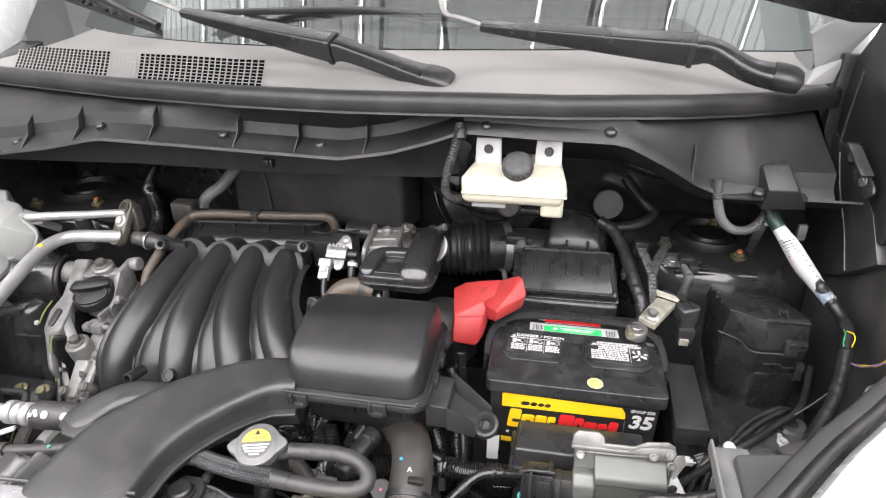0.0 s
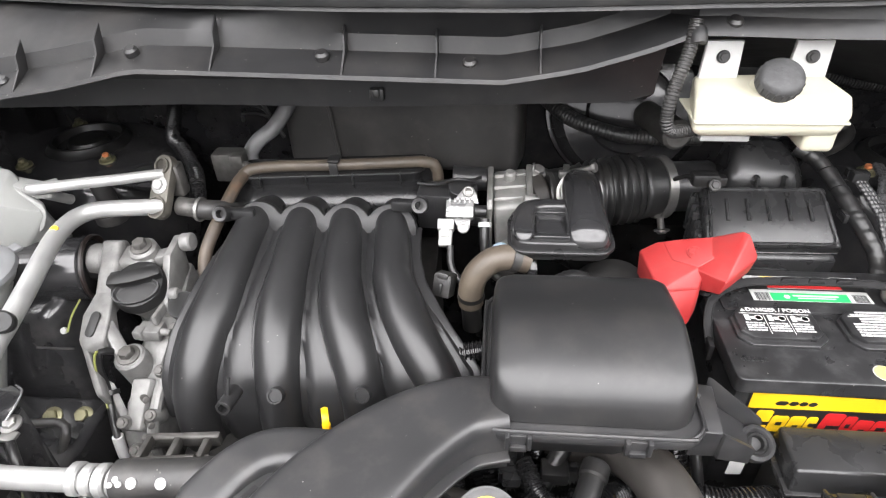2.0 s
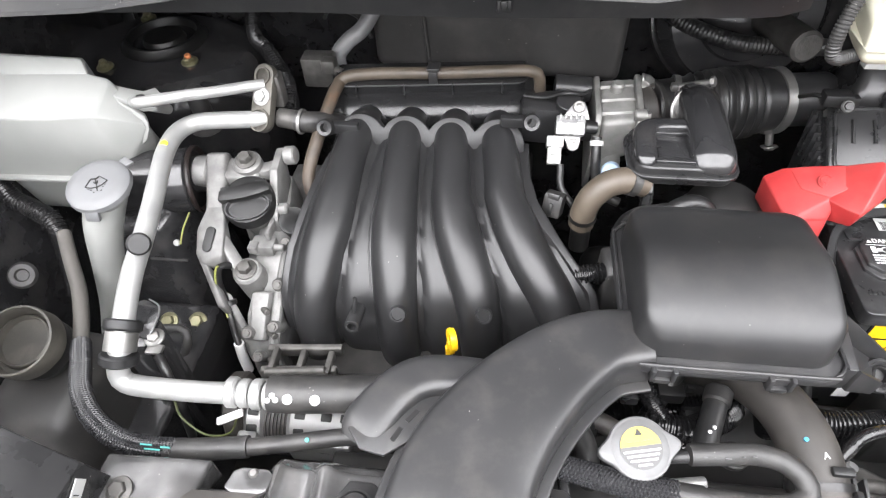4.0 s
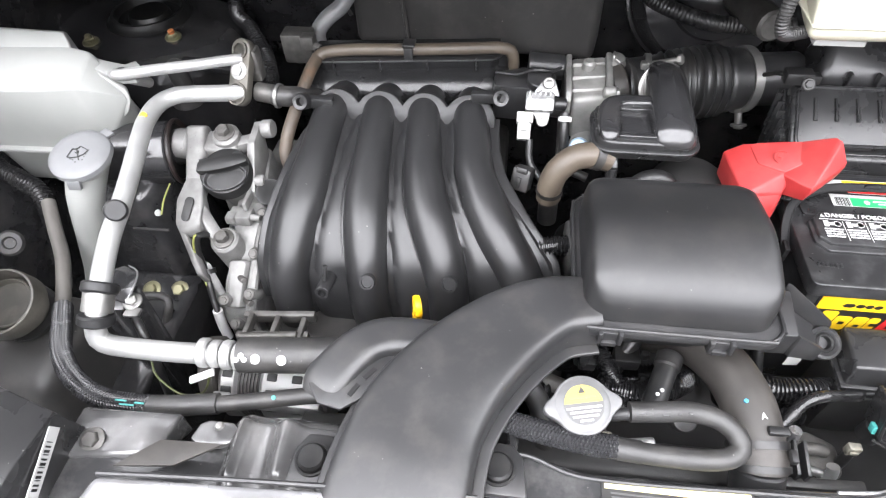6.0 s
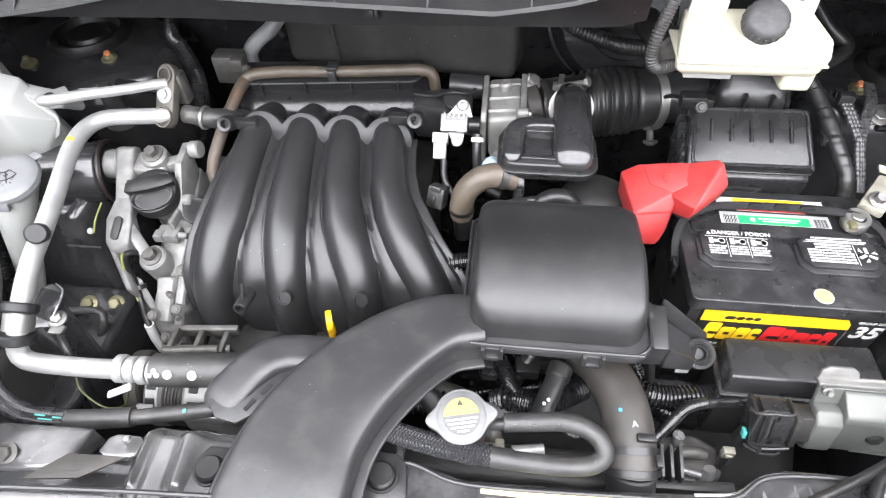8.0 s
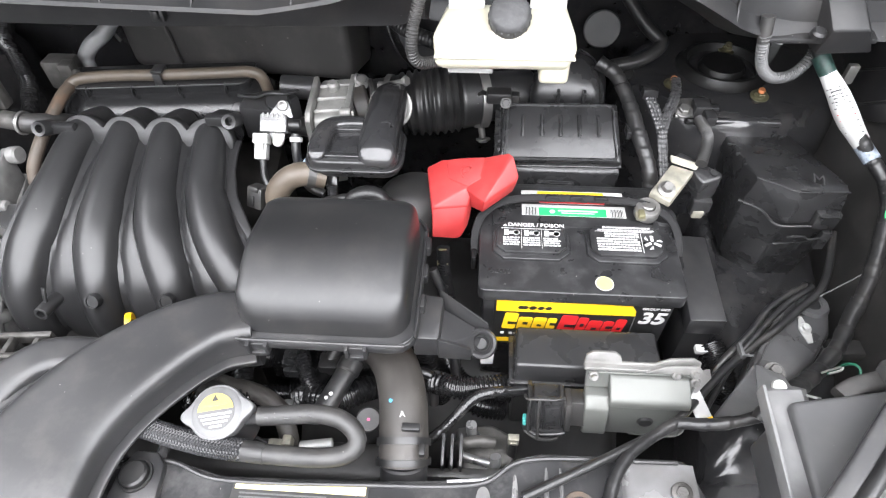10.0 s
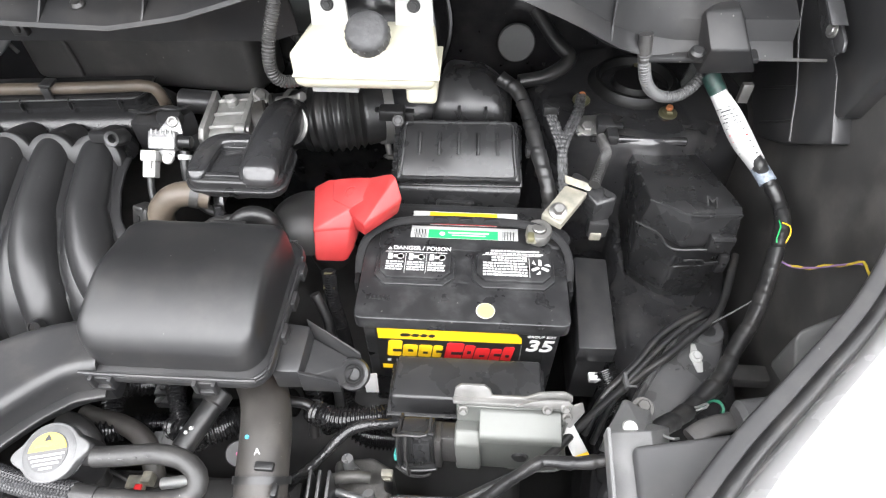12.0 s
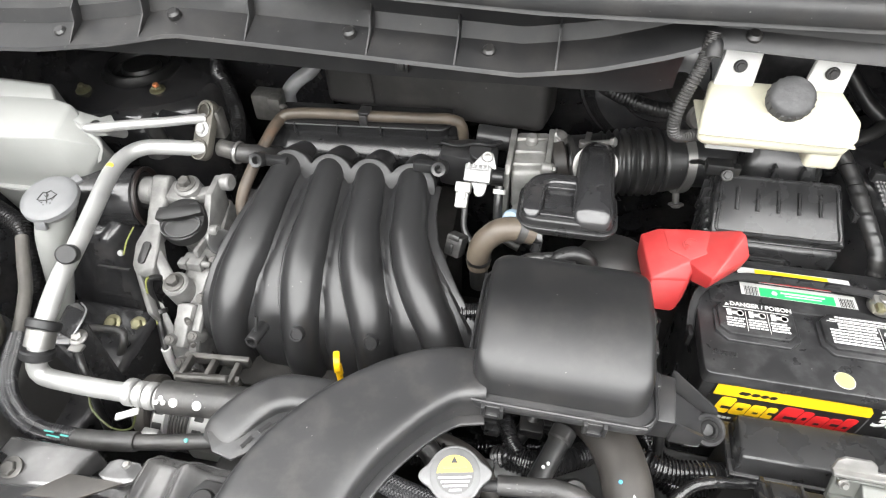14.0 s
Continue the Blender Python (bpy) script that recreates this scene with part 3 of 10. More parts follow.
# wings, white outside
def wing(sgn):
    line = [(0.282, 0.28, 1.005), (0.357, 0.36, 1.03), (0.412, 0.42, 1.035), (0.470, 0.475, 1.04), (0.545, 0.55, 1.055), (0.632, 0.68, 1.09), (0.685, 0.85, 1.14), (0.70, 1.05, 1.20), (0.70, 1.25, 1.25)]
    pts = spline(line, 0.03)
    bm = bmesh.new()
    rows = []
    for i, p in enumerate(pts):
        q = pts[min(i + 1, len(pts) - 1)] - pts[max(i - 1, 0)]
        n = Vector((q[1], -q[0], 0)).normalized()
        row = []
        for u, d in ((-0.004, -0.05), (0, -0.008), (0.006, 0), (0.05, -0.004), (0.10, -0.03), (0.145, -0.10), (0.165, -0.25), (0.17, -p[2] + 0.01)):
            v = Vector(p) + n * (u + 0.016) + Vector((0, 0, d))
            if sgn < 0:
                v.x = -0.346 - v.x
            row.append(bm.verts.new(v))
        rows.append(row)
    for a, b in zip(rows, rows[1:]):
        for k in range(len(a) - 1):
            bm.faces.new((a[k], a[k + 1], b[k + 1], b[k]))
    bmesh.ops.solidify(bm, geom=bm.faces[:], thickness=0.002)
    return bm


part("wing", wing(1), BODYWHITE, car, "glossy white painted front wing")
part("wing", wing(-1), BODYWHITE, car, "glossy white painted front wing")
EDGE_LINE = [(0.274, 0.282, 0.992), (0.350, 0.362, 1.016), (0.406, 0.422, 1.022), (0.465, 0.477, 1.028), (0.540, 0.552, 1.043), (0.634, 0.682, 1.075)]
part("wing_seal", tube([(x + 0.008, y - 0.008, z + 0.002) for x, y, z in EDGE_LINE], 0.0055, 12), RUBBER, car, "black rubber seal along the wing edge")
part("wing_flange", ribbon(EDGE_LINE, 0.014, 0.006), PLASTIC, car, "flat black flange inside the wing edge")
# bonnet held open above the bay, out of the picture but for its corner
part("bonnet", hull([(x, y, z) for x in (-0.86, 0.52) for y, z in ((0.90, 1.42), (0.93, 1.435), (0.47, 2.12), (0.50, 2.14))], 0.008), BODYWHITE, car, "white painted raised bonnet")
part("bonnet_liner", hull([(x, y, z) for x in (-0.82, 0.48) for y, z in ((0.893, 1.415), (0.883, 1.409), (0.471, 2.095), (0.461, 2.089))], 0.006), material("black_felt", (0.012, 0.012, 0.0125), 0.95, vary=0.3, scale=60, bump=0.6, spec=0.1), car, "black felt liner under the bonnet")
hng = part("bonnet_hinge", joined(prism([(0.892, 1.143), (0.884, 1.152), (0.862, 1.158), (0.85, 1.152), (0.782, 1.124), (0.778, 1.116), (0.790, 1.104), (0.808, 1.102), (0.86, 1.128)], 0.566, 0.570, "x", 0.0015), prism([(0.846, 1.160), (0.858, 1.160), (0.80, 1.134), (0.79, 1.136)], 0.552, 0.568, "x", 0.001)), HINGE, car, "glossy black steel bonnet hinge plate")
for y, z in ((0.853, 1.141), (0.807, 1.123)):
    part("hinge_bolt", bolt((0.5655, y, z), (-1, -0.2, 0.2), 0.005, 0.005), STEEL, hng, "bright hinge bolt")
# windscreen and the dark cabin behind
part("dashboard", box(-0.173, 1.55, 1.12, 1.4, 0.7, 0.16, 0.03), DARK, car, "dark dashboard behind the windscreen")
part("windscreen_frame", joined(box(-0.173, 1.70, 1.84, 1.72, 0.1, 0.05, 0.01), *[hull([(x, 1.0, 1.16), (x + 0.06, 1.0, 1.16), (x, 1.68, 1.84), (x + 0.06, 1.68, 1.84), (x, 1.08, 1.14), (x + 0.06, 1.08, 1.14), (x, 1.75, 1.80), (x + 0.06, 1.75, 1.80)], 0.008) for x in (-1.04, 0.65)]), BODYWHITE, car, "white windscreen pillars")
part("cabin_back", box(-0.173, 2.4, 0.95, 1.5, 0.04, 1.8, 0), DARK, car)
part("wing_end_trim", joined(hull([(0.520, 0.98, 1.281), (0.547, 0.98, 1.301), (0.61, 0.98, 1.301), (0.575, 0.98, 1.250), (0.535, 0.975, 1.232), (0.53, 1.02, 1.28), (0.61, 1.03, 1.30), (0.56, 1.02, 1.23)], 0.002), hull([(0.533, 0.970, 1.236), (0.572, 0.972, 1.252), (0.560, 0.962, 1.215), (0.520, 0.955, 1.212), (0.53, 1.0, 1.22), (0.57, 1.0, 1.235)], 0.002)), TRIMGREY, car, "pale grey plastic trim at the end of the cowl")

# ---- cowl ----
cowl = thing("cowl_panel", "dark grey plastic cowl panel below the windscreen", "cowl", (-0.173, 0.85, 1.1))
XS = [-0.92, -0.82, -0.70, -0.60, -0.515, -0.40, -0.27, -0.132, -0.06, 0.0, 0.045, 0.15, 0.252, 0.31, 0.371, 0.42, 0.47, 0.52, 0.57]
EDGE = [1.10, 1.105, 1.113, 1.128, 1.146, 1.143, 1.139, 1.135, 1.147, 1.165, 1.182, 1.178, 1.176, 1.145, 1.106, 1.098, 1.098, 1.098, 1.098]
def lerp(x, xs, ys):
    return float(np.interp(x, xs, ys))


def seal_y(x):
    return lerp(x, [-0.92, -0.8, -0.65, -0.5, -0.29, -0.12, 0.02, 0.17, 0.316, 0.42, 0.482, 0.534, 0.57], [0.945, 0.905, 0.858, 0.812, 0.764, 0.748, 0.749, 0.757, 0.785, 0.845, 0.888, 0.930, 0.955])


def seal_z(x):
    return lerp(x, [-0.92, -0.3, 0.05, 0.31, 0.57], [1.205, 1.222, 1.226, 1.224, 1.205])


def strip(rows_of, mat, parent, name, label="", xs=None, thick=0.003, angle=30):
    """A sheet: for each x a row of (y, z)."""
    xs = xs if xs is not None else list(np.linspace(-0.92, 0.57, 75))
    bm = bmesh.new()
    rows = []
    for x in xs:
        row = [Vector((x, y, z)) for y, z in rows_of(x)]
        back = []
        for k, p in enumerate(row):
            q = row[min(k + 1, len(row) - 1)] - row[max(k - 1, 0)]
            back.append(p + Vector((0, q.z, -q.y)).normalized() * thick)
        rows.append([bm.verts.new(p) for p in row + back[::-1]])
    n = len(rows[0])
    for a, b in zip(rows, rows[1:]):
        for k in range(n):
            bm.faces.new((a[k], a[(k + 1) % n], b[(k + 1) % n], b[k]))
    bm.faces.new(rows[0][::-1])
    bm.faces.new(rows[-1])
    return part(name, bm, mat, parent, label, angle)


def shelf(x):
    e = lerp(x, XS, EDGE)
    left = x < 0.03
    d = 0.035 if left else 0.012
    f = lerp(x, [0.25, 0.31, 0.38, 0.57], [0.757, 0.772, 0.795, 0.80])
    if x > 0.25:
        return [(f - 0.002, e - 0.004), (f, e), (f + d, e + 0.01), (f + 0.005 + d, e + 0.03), (max(f + 0.012, seal_y(x)) + 0.02, seal_z(x) - 0.022), (max(f, seal_y(x)) + 0.005, seal_z(x) - 0.018)]
    return [(0.755, e - 0.004), (0.757, e), (0.757 + d, e + (0.014 if left else 0.01)), (0.762 + d, e + 0.03), (seal_y(x) + 0.02, seal_z(x) - 0.022), (seal_y(x) + 0.005, seal_z(x) - 0.018)]


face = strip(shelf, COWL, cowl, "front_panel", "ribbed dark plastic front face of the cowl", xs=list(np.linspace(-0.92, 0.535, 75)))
for x, in [(-0.656,), (-0.560,), (-0.430,), (-0.294,), (-0.200,), (-0.097,)]:
    e = lerp(x, XS, EDGE)
    part("rib", prism([(0.757, e), (0.794, e + 0.013), (0.800, e + 0.045), (0.783, e + 0.032), (0.779, e + 0.018)], x - 0.0012, x + 0.0012, "x", 0.0005), COWL, cowl)
part("rib", prism([(0.784, 1.118), (0.80, 1.126), (0.81, 1.165), (0.797, 1.155), (0.792, 1.13)], 0.349, 0.351, "x", 0.0005), COWL, cowl)
for x, y, z in ((-0.317, 0.779, 1.1535), (-0.167, 0.779, 1.1455), (-0.52, 0.779, 1.158), (-0.68, 0.779, 1.125), (0.075, 0.766, 1.187), (0.235, 0.766, 1.186), (0.435, 0.785, 1.108)):
    part("clip", turned([(0, 0.004), (0.005, 0.004), (0.0075, 0.0015), (0.0078, -0.004), (0, -0.004)], pose(x, y, z, 20), 16), RUBBER, cowl, "round black push clip")
strip(lambda x: [(seal_y(x) - 0.006, seal_z(x) - 0.018), (seal_y(x) - 0.010, seal_z(x) - 0.006), (seal_y(x) - 0.004, seal_z(x) + 0.004), (seal_y(x) + 0.008, seal_z(x) + 0.006), (seal_y(x) + 0.02, seal_z(x) + 0.001), (seal_y(x) + 0.024, seal_z(x) - 0.008)], COWL, cowl, "bonnet_seal", "rounded grey rubber seal along the cowl", thick=0.002, angle=60)
strip(lambda x: [(seal_y(x) + 0.002, seal_z(x) - 0.024), (seal_y(x) - 0.005, seal_z(x) - 0.0225), (seal_y(x) - 0.003, seal_z(x) - 0.018)], COWL, cowl, "seal_lip", thick=0.002, angle=60)
def base_y(x):
    return 0.99 + 0.45 * (x + 0.08) ** 2


def top(x):
    y0 = seal_y(x) + 0.022
    y1 = base_y(x)
    bump = 0.016 * math.exp(-((x - 0.16) / 0.13) ** 4)
    out = []
    for k in range(9):
        t = k / 8
        out.append((y0 + (y1 - y0) * t, seal_z(x) - 0.002 + 0.022 * t * t + bump * math.sin(math.pi * min(1, t * 1.5)) ** 2))
    return out


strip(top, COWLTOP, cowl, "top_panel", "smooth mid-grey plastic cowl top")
wso = strip(lambda x: [(base_y(x) - 0.004 + 0.165 * k, top(x)[-1][1] + 0.002 + 0.143 * k) for k in range(5)], WINDSCREEN, car, "windscreen", "sloping windscreen glass reflecting the roof", xs=list(np.linspace(-0.98, 0.64, 44)), thick=0.004, angle=60)
wso.visible_shadow = False
# grille: a lattice of thin bars over a sheet, near-black where it paints shaded openings
def grille(x0, x1, nx, ny, mat, label):
    def at(u, v, lift):
        x = x0 + (x1 - x0) * u
        x += -(0.062 + 0.24 * (-0.249 - x)) * v
        y = seal_y(x0 + (x1 - x0) * u) + 0.032 + (0.150 + 0.14 * (-0.249 - x0 - (x1 - x0) * u)) * v
        r = top(x)
        return Vector((x, y, lerp(y, [p[0] for p in r], [p[1] for p in r]) + lift))
    bm = bmesh.new()
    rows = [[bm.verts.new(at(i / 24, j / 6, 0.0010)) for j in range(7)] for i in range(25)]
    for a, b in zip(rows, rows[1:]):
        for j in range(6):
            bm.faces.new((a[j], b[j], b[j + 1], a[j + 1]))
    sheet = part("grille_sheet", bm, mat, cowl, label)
    w = (x1 - x0) / nx * 0.22
    bars = [ribbon([at(i / nx, v, 0.0014) for v in (0, 0.25, 0.5, 0.75, 1)], w, 0.0004, (0, 0, 1), 0.02, 8, 8) for i in range(nx + 1)]
    bars += [ribbon([at(u, j / ny, 0.0014) for u in (0, 0.2, 0.4, 0.6, 0.8, 1)], 0.0042, 0.0004, (0, 0, 1), 0.02, 8, 8) for j in range(ny + 1)]
    tagged(part("lattice", joined(*bars), COWLTOP, sheet, "thin grey bars of the grille"), kind="stuff")


# near-black without gloss: the shade inside the openings, put into the colour
HOLESHADE = material("grille_hole_shade", (0.004, 0.004, 0.004), 0.9, bump=0, spec=0.0)
grille(-0.485, -0.252, 22, 8, HOLESHADE, "dark sheet painted as the shade in the air intake grille's openings")
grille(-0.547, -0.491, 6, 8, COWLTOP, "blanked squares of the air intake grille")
grille(-0.80, -0.553, 24, 8, HOLESHADE, "dark sheet painted as the shade in the air intake grille's openings")
# the second strip under the cowl and the end box
strip(lambda x: [(0.80, lerp(x, XS, EDGE)), (0.822, 1.115), (0.824, lerp(x, [-0.9, -0.5, -0.3, 0.0, 0.03], [1.075, 1.085, 1.083, 1.09, 1.10])), (0.86, 1.08)], COWL, cowl, "under_strip", "dark plastic strip below the cowl", xs=list(np.linspace(-0.92, 0.03, 40)))
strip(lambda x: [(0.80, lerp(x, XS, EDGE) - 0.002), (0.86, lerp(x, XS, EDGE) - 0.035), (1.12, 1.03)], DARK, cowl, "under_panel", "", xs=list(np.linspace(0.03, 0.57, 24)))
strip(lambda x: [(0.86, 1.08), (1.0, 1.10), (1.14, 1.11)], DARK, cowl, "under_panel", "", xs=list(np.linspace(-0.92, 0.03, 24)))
part("clip", joined(box(-0.272, 0.818, 1.098, 0.016, 0.012, 0.014, 0.002), box(-0.272, 0.812, 1.101, 0.008, 0.008, 0.01, 0.002)), RUBBER, cowl)
part("end_box", hull([(0.446, 0.782, 1.112), (0.484, 0.782, 1.113), (0.439, 0.81, 1.138), (0.474, 0.81, 1.140), (0.445, 0.792, 1.080), (0.502, 0.792, 1.083), (0.44, 0.86, 1.08), (0.50, 0.86, 1.085), (0.48, 0.86, 1.138)], 0.003), COWL, cowl, "grey plastic box at the cowl's end")
part("end_shelf", hull([(0.39, 0.79, 1.098), (0.50, 0.79, 1.10), (0.39, 0.82, 1.104), (0.50, 0.82, 1.106), (0.39, 0.79, 1.092), (0.50, 0.79, 1.094), (0.39, 0.82, 1.092), (0.50, 0.82, 1.094)], 0.002), COWL, cowl)

# ---- wipers ----
def wiper(piv, knee, joint, arm_end, tip, blade_a, blade_b):
    w = thing("wiper", "black wiper arm resting on the windscreen", "wiper", piv, "wipers")
    piv, knee, joint, end, tip = Vector(piv), Vector(knee), Vector(joint), Vector(arm_end), Vector(tip)
    d = (joint - end).normalized()
    part("arm_head", ribbon([(*(joint - d * 0.012), 0.022, 0.030), (*(joint + d * 0.006), 0.028, 0.034), (*(joint + d * 0.03 + Vector((0, 0, 0.001))), 0.026, 0.028), (*knee, 0.030, 0.024), (*(piv + (knee - piv) * 0.35), 0.036, 0.024), (*piv, 0.034, 0.022)], 0, 0, (0, -0.5, 1), 0.006, 5), WIPERBLACK, w)
    part("cap", ribbon([(*(piv + (knee - piv) * 0.42 + Vector((0, -0.002, 0.002))), 0.038, 0.026), (*(piv + Vector((0, -0.002, 0.002))), 0.039, 0.027), (*(piv - (knee - piv).normalized() * 0.012), 0.034, 0.022)], 0, 0, (0, -0.5, 1), 0.004, 3.4), RUBBER, w, "black plastic cap over the pivot")
    part("joint_pin", ribbon([joint - d * 0.001, joint + d * 0.006], 0.033, 0.041, (0, -0.5, 1), 0.004, 7), RUBBER, w)
    part("arm", ribbon([(*(joint + d * 0.003), 0.030, 0.038), (*(joint + (end - joint) * 0.3), 0.028, 0.031), (*(joint + (end - joint) * 0.7), 0.022, 0.021), (*end, 0.015, 0.011)], 0, 0, (0, -0.5, 1), 0.008, 7), WIPERBLACK, w)
    part("arm_ridge", ribbon([joint + Vector((0, -0.013, 0.012)), joint + (end - joint) * 0.5 + Vector((0, -0.010, 0.008)), end + Vector((0, -0.005, 0.003))], 0.002, 0.003), WIPERBLACK, w)
    part("rod", ribbon([end - (end - joint) * 0.03, end + (tip - end) * 0.6, tip, tip + Vector((-0.02, 0.06, 0.04))], 0.009, 0.004, (0, -0.5, 1)), STEEL, w, "plain metal rod")
    a, b = Vector(blade_a), Vector(blade_b)
    mid = (a + b) / 2
    bl = part("blade_frame", ribbon([a, a + (b - a) * 0.25 + Vector((0, -0.01, 0.010)), mid + Vector((0, -0.012, 0.018)), b - (b - a) * 0.25 + Vector((0, -0.01, 0.010)), b], 0.015, 0.012), RUBBER, w)
    for u in (0.12, 0.37, 0.63, 0.88):
        c = a + (b - a) * u
        part("claw", ribbon([c - (b - a) * 0.10 + Vector((0, 0.002, -0.006)), c + Vector((0, -0.006, 0.006)), c + (b - a) * 0.10 + Vector((0, 0.002, -0.006))], 0.012, 0.008), RUBBER, bl)
    part("rubber_edge", ribbon([a + Vector((0, 0.004, -0.012)), b + Vector((0, 0.004, -0.012))], 0.005, 0.012), RUBBER, bl)
    return w


WIPERBLACK = material("wiper_paint", (0.016, 0.016, 0.017), 0.22, vary=0.1, bump=0.03)
wiper((0.004, 0.832, 1.2275), (-0.0535, 0.85, 1.2385), (-0.175, 0.885, 1.262), (-0.45, 0.945, 1.303), (-0.56, 1.0, 1.325), (-0.86, 1.17, 1.315), (-0.60, 1.09, 1.262))
wiper((0.462, 0.858, 1.2385), (0.414, 0.868, 1.248), (0.338, 0.885, 1.270), (0.045, 0.935, 1.290), (-0.02, 0.98, 1.305), (-0.505, 1.075, 1.288), (0.128, 1.052, 1.274))
GRIMY = material("grimy_cast_metal", (0.088, 0.085, 0.08), 0.5, metal=0.5, vary=0.35, scale=70, fine=400, bump=0.6, dust=(0.05, 0.045, 0.04), dust_amount=0.6, dust_scale=30)
# ---- intake manifold ----
GLOSSMANI = material("smooth_manifold_plastic", (0.013, 0.013, 0.0135), 0.25, rough_vary=0.02, scale=20, vary=0.12, bump=0.02, specks=0.03, speck_scale=220)
FLANGEGREY = material("dusty_manifold_plastic", (0.015, 0.015, 0.0155), 0.5, rough_vary=0.05, scale=30, vary=0.2, bump=0.1, specks=0.03)
mani = thing("intake_manifold", "black plastic intake manifold with four curved runners", "engine part", (-0.35, 0.75, 0.75))
CROWN = [(0.885, 0.924), (0.858, 0.935), (0.832, 0.9385), (0.80, 0.934), (0.76, 0.923), (0.71, 0.907), (0.66, 0.884), (0.622, 0.853), (0.600, 0.815), (0.592, 0.770), (0.594, 0.735)]
crown = spline([(0, y, z, k) for k, (y, z) in enumerate(CROWN)], 0.010)
def crown_normal(i):
    q = crown[min(i + 1, len(crown) - 1)] - crown[max(i - 1, 0)]
    return Vector((0, q[2], -q[1])).normalized()


RUN_AT = [0, 2.45, 4.45, 5.28, 6.0, 6.83, 7.85, 10]
RUN_X = [[-0.450, -0.456, -0.4625, -0.467, -0.472, -0.4755, -0.479, -0.481], [-0.390, -0.392, -0.3895, -0.389, -0.386, -0.3815, -0.3785, -0.377], [-0.331, -0.332, -0.3235, -0.3145, -0.302, -0.2885, -0.279, -0.275], [-0.272, -0.271, -0.2595, -0.243, -0.2245, -0.201, -0.1835, -0.175]]
RUN_R = [0.93 * r for r in [0.0235, 0.0231, 0.0262, 0.0297, 0.0297, 0.0287, 0.0275, 0.027]]
RIM_AT = [0, 3.0, 3.75, 4.5, 5.3, 6.0, 6.75, 7.5, 10]
RIM_L = [-0.478, -0.480, -0.489, -0.498, -0.505, -0.511, -0.514, -0.516, -0.512]
RIM_R = [-0.240, -0.238, -0.235, -0.225, -0.201, -0.178, -0.155, -0.147, -0.145]
for xs in RUN_X:
    pts = []
    for i, c in enumerate(crown):
        r = lerp(c[3], RUN_AT, RUN_R)
        n = crown_normal(i)
        pts.append((lerp(c[3], RUN_AT, xs), c[1] - n.y * r, c[2] - n.z * r, r))
    part("runner", tube(pts, 0, 36, 0.006), MANIFOLD, mani, angle=60)
# the shell between the runners, fanning out to the front
bm = bmesh.new()
rows = []
for i, c in enumerate(crown):
    if c[1] > 0.845:
        continue
    n = crown_normal(i)
    xl, xr = lerp(c[3], RIM_AT, RIM_L), lerp(c[3], RIM_AT, RIM_R)
    mids = [lerp(c[3], RUN_AT, xs) for xs in RUN_X]
    row = []
    for j in range(49):
        u = j / 48
        x = xl + (xr - xl) * u
        d = 0.0195 + 0.010 * max(0, 1 - min(u, 1 - u) / 0.05) ** 2
        # the web falls away behind each runner's right flank
        for m in mids:
            d += 0.008 * math.exp(-((x - m - 0.030) / 0.006) ** 2)
        row.append(bm.verts.new((x, c[1] - n.y * d, c[2] - n.z * d)))
    rows.append(row)
for a, b in zip(rows, rows[1:]):
    for k in range(48):
        bm.faces.new((a[k], a[k + 1], b[k + 1], b[k]))
bmesh.ops.recalc_face_normals(bm, faces=bm.faces)
bmesh.ops.solidify(bm, geom=bm.faces[:], thickness=0.006)
part("shell", bm, MANIFOLD, mani, "smooth black shell between the runners", angle=60)
for rim in (RIM_L, RIM_R):
    pts = []
    for i, c in enumerate(crown[:-3]):
        if c[1] > 0.845:
            continue
        n = crown_normal(i)
        x = lerp(c[3], RIM_AT, rim)
        pts.append((x, c[1] - n.y * 0.030, c[2] - n.z * 0.030))
    part("rim", ribbon(pts, 0.005, 0.013, (1, 0, 0)), MANIFOLD, mani, "raised black rim")
# fine moulding lines beside the runners
for xs in RUN_X[1:]:
    pts = []
    for i, c in enumerate(crown):
        if 4.2 < c[3] < 7.2:
            n = crown_normal(i)
            pts.append((lerp(c[3], RUN_AT, xs) - lerp(c[3], RUN_AT, RUN_R) - 0.0015, c[1] - n.y * 0.0192, c[2] - n.z * 0.0192))
    part("mould_line", tube(pts, 0.0008, 6, 0.012), MANIFOLD, mani)
# scalloped flange over the runners' heads
HEADS = [-0.449, -0.390, -0.331, -0.272]
def scallop(x):
    return max((max(0.0, 0.0335 ** 2 - (x - h) ** 2)) ** 0.5 for h in HEADS)


flange_x = np.linspace(HEADS[0] - 0.0332, HEADS[-1] + 0.0332, 97)
poly = [(float(x), scallop(float(x))) for x in flange_x] + [(HEADS[-1] + 0.0332, -0.012), (HEADS[0] - 0.0332, -0.012)]
bm = prism(poly, -0.006, 0.010, "y", 0.0008, 1, 50)
bm.transform(Matrix.Translation((0, 0.824, 0.9115)) @ pose(0, 0, 0, -30))
part("flange", bm, FLANGEGREY, mani, "scalloped flange over the runner heads", angle=50)
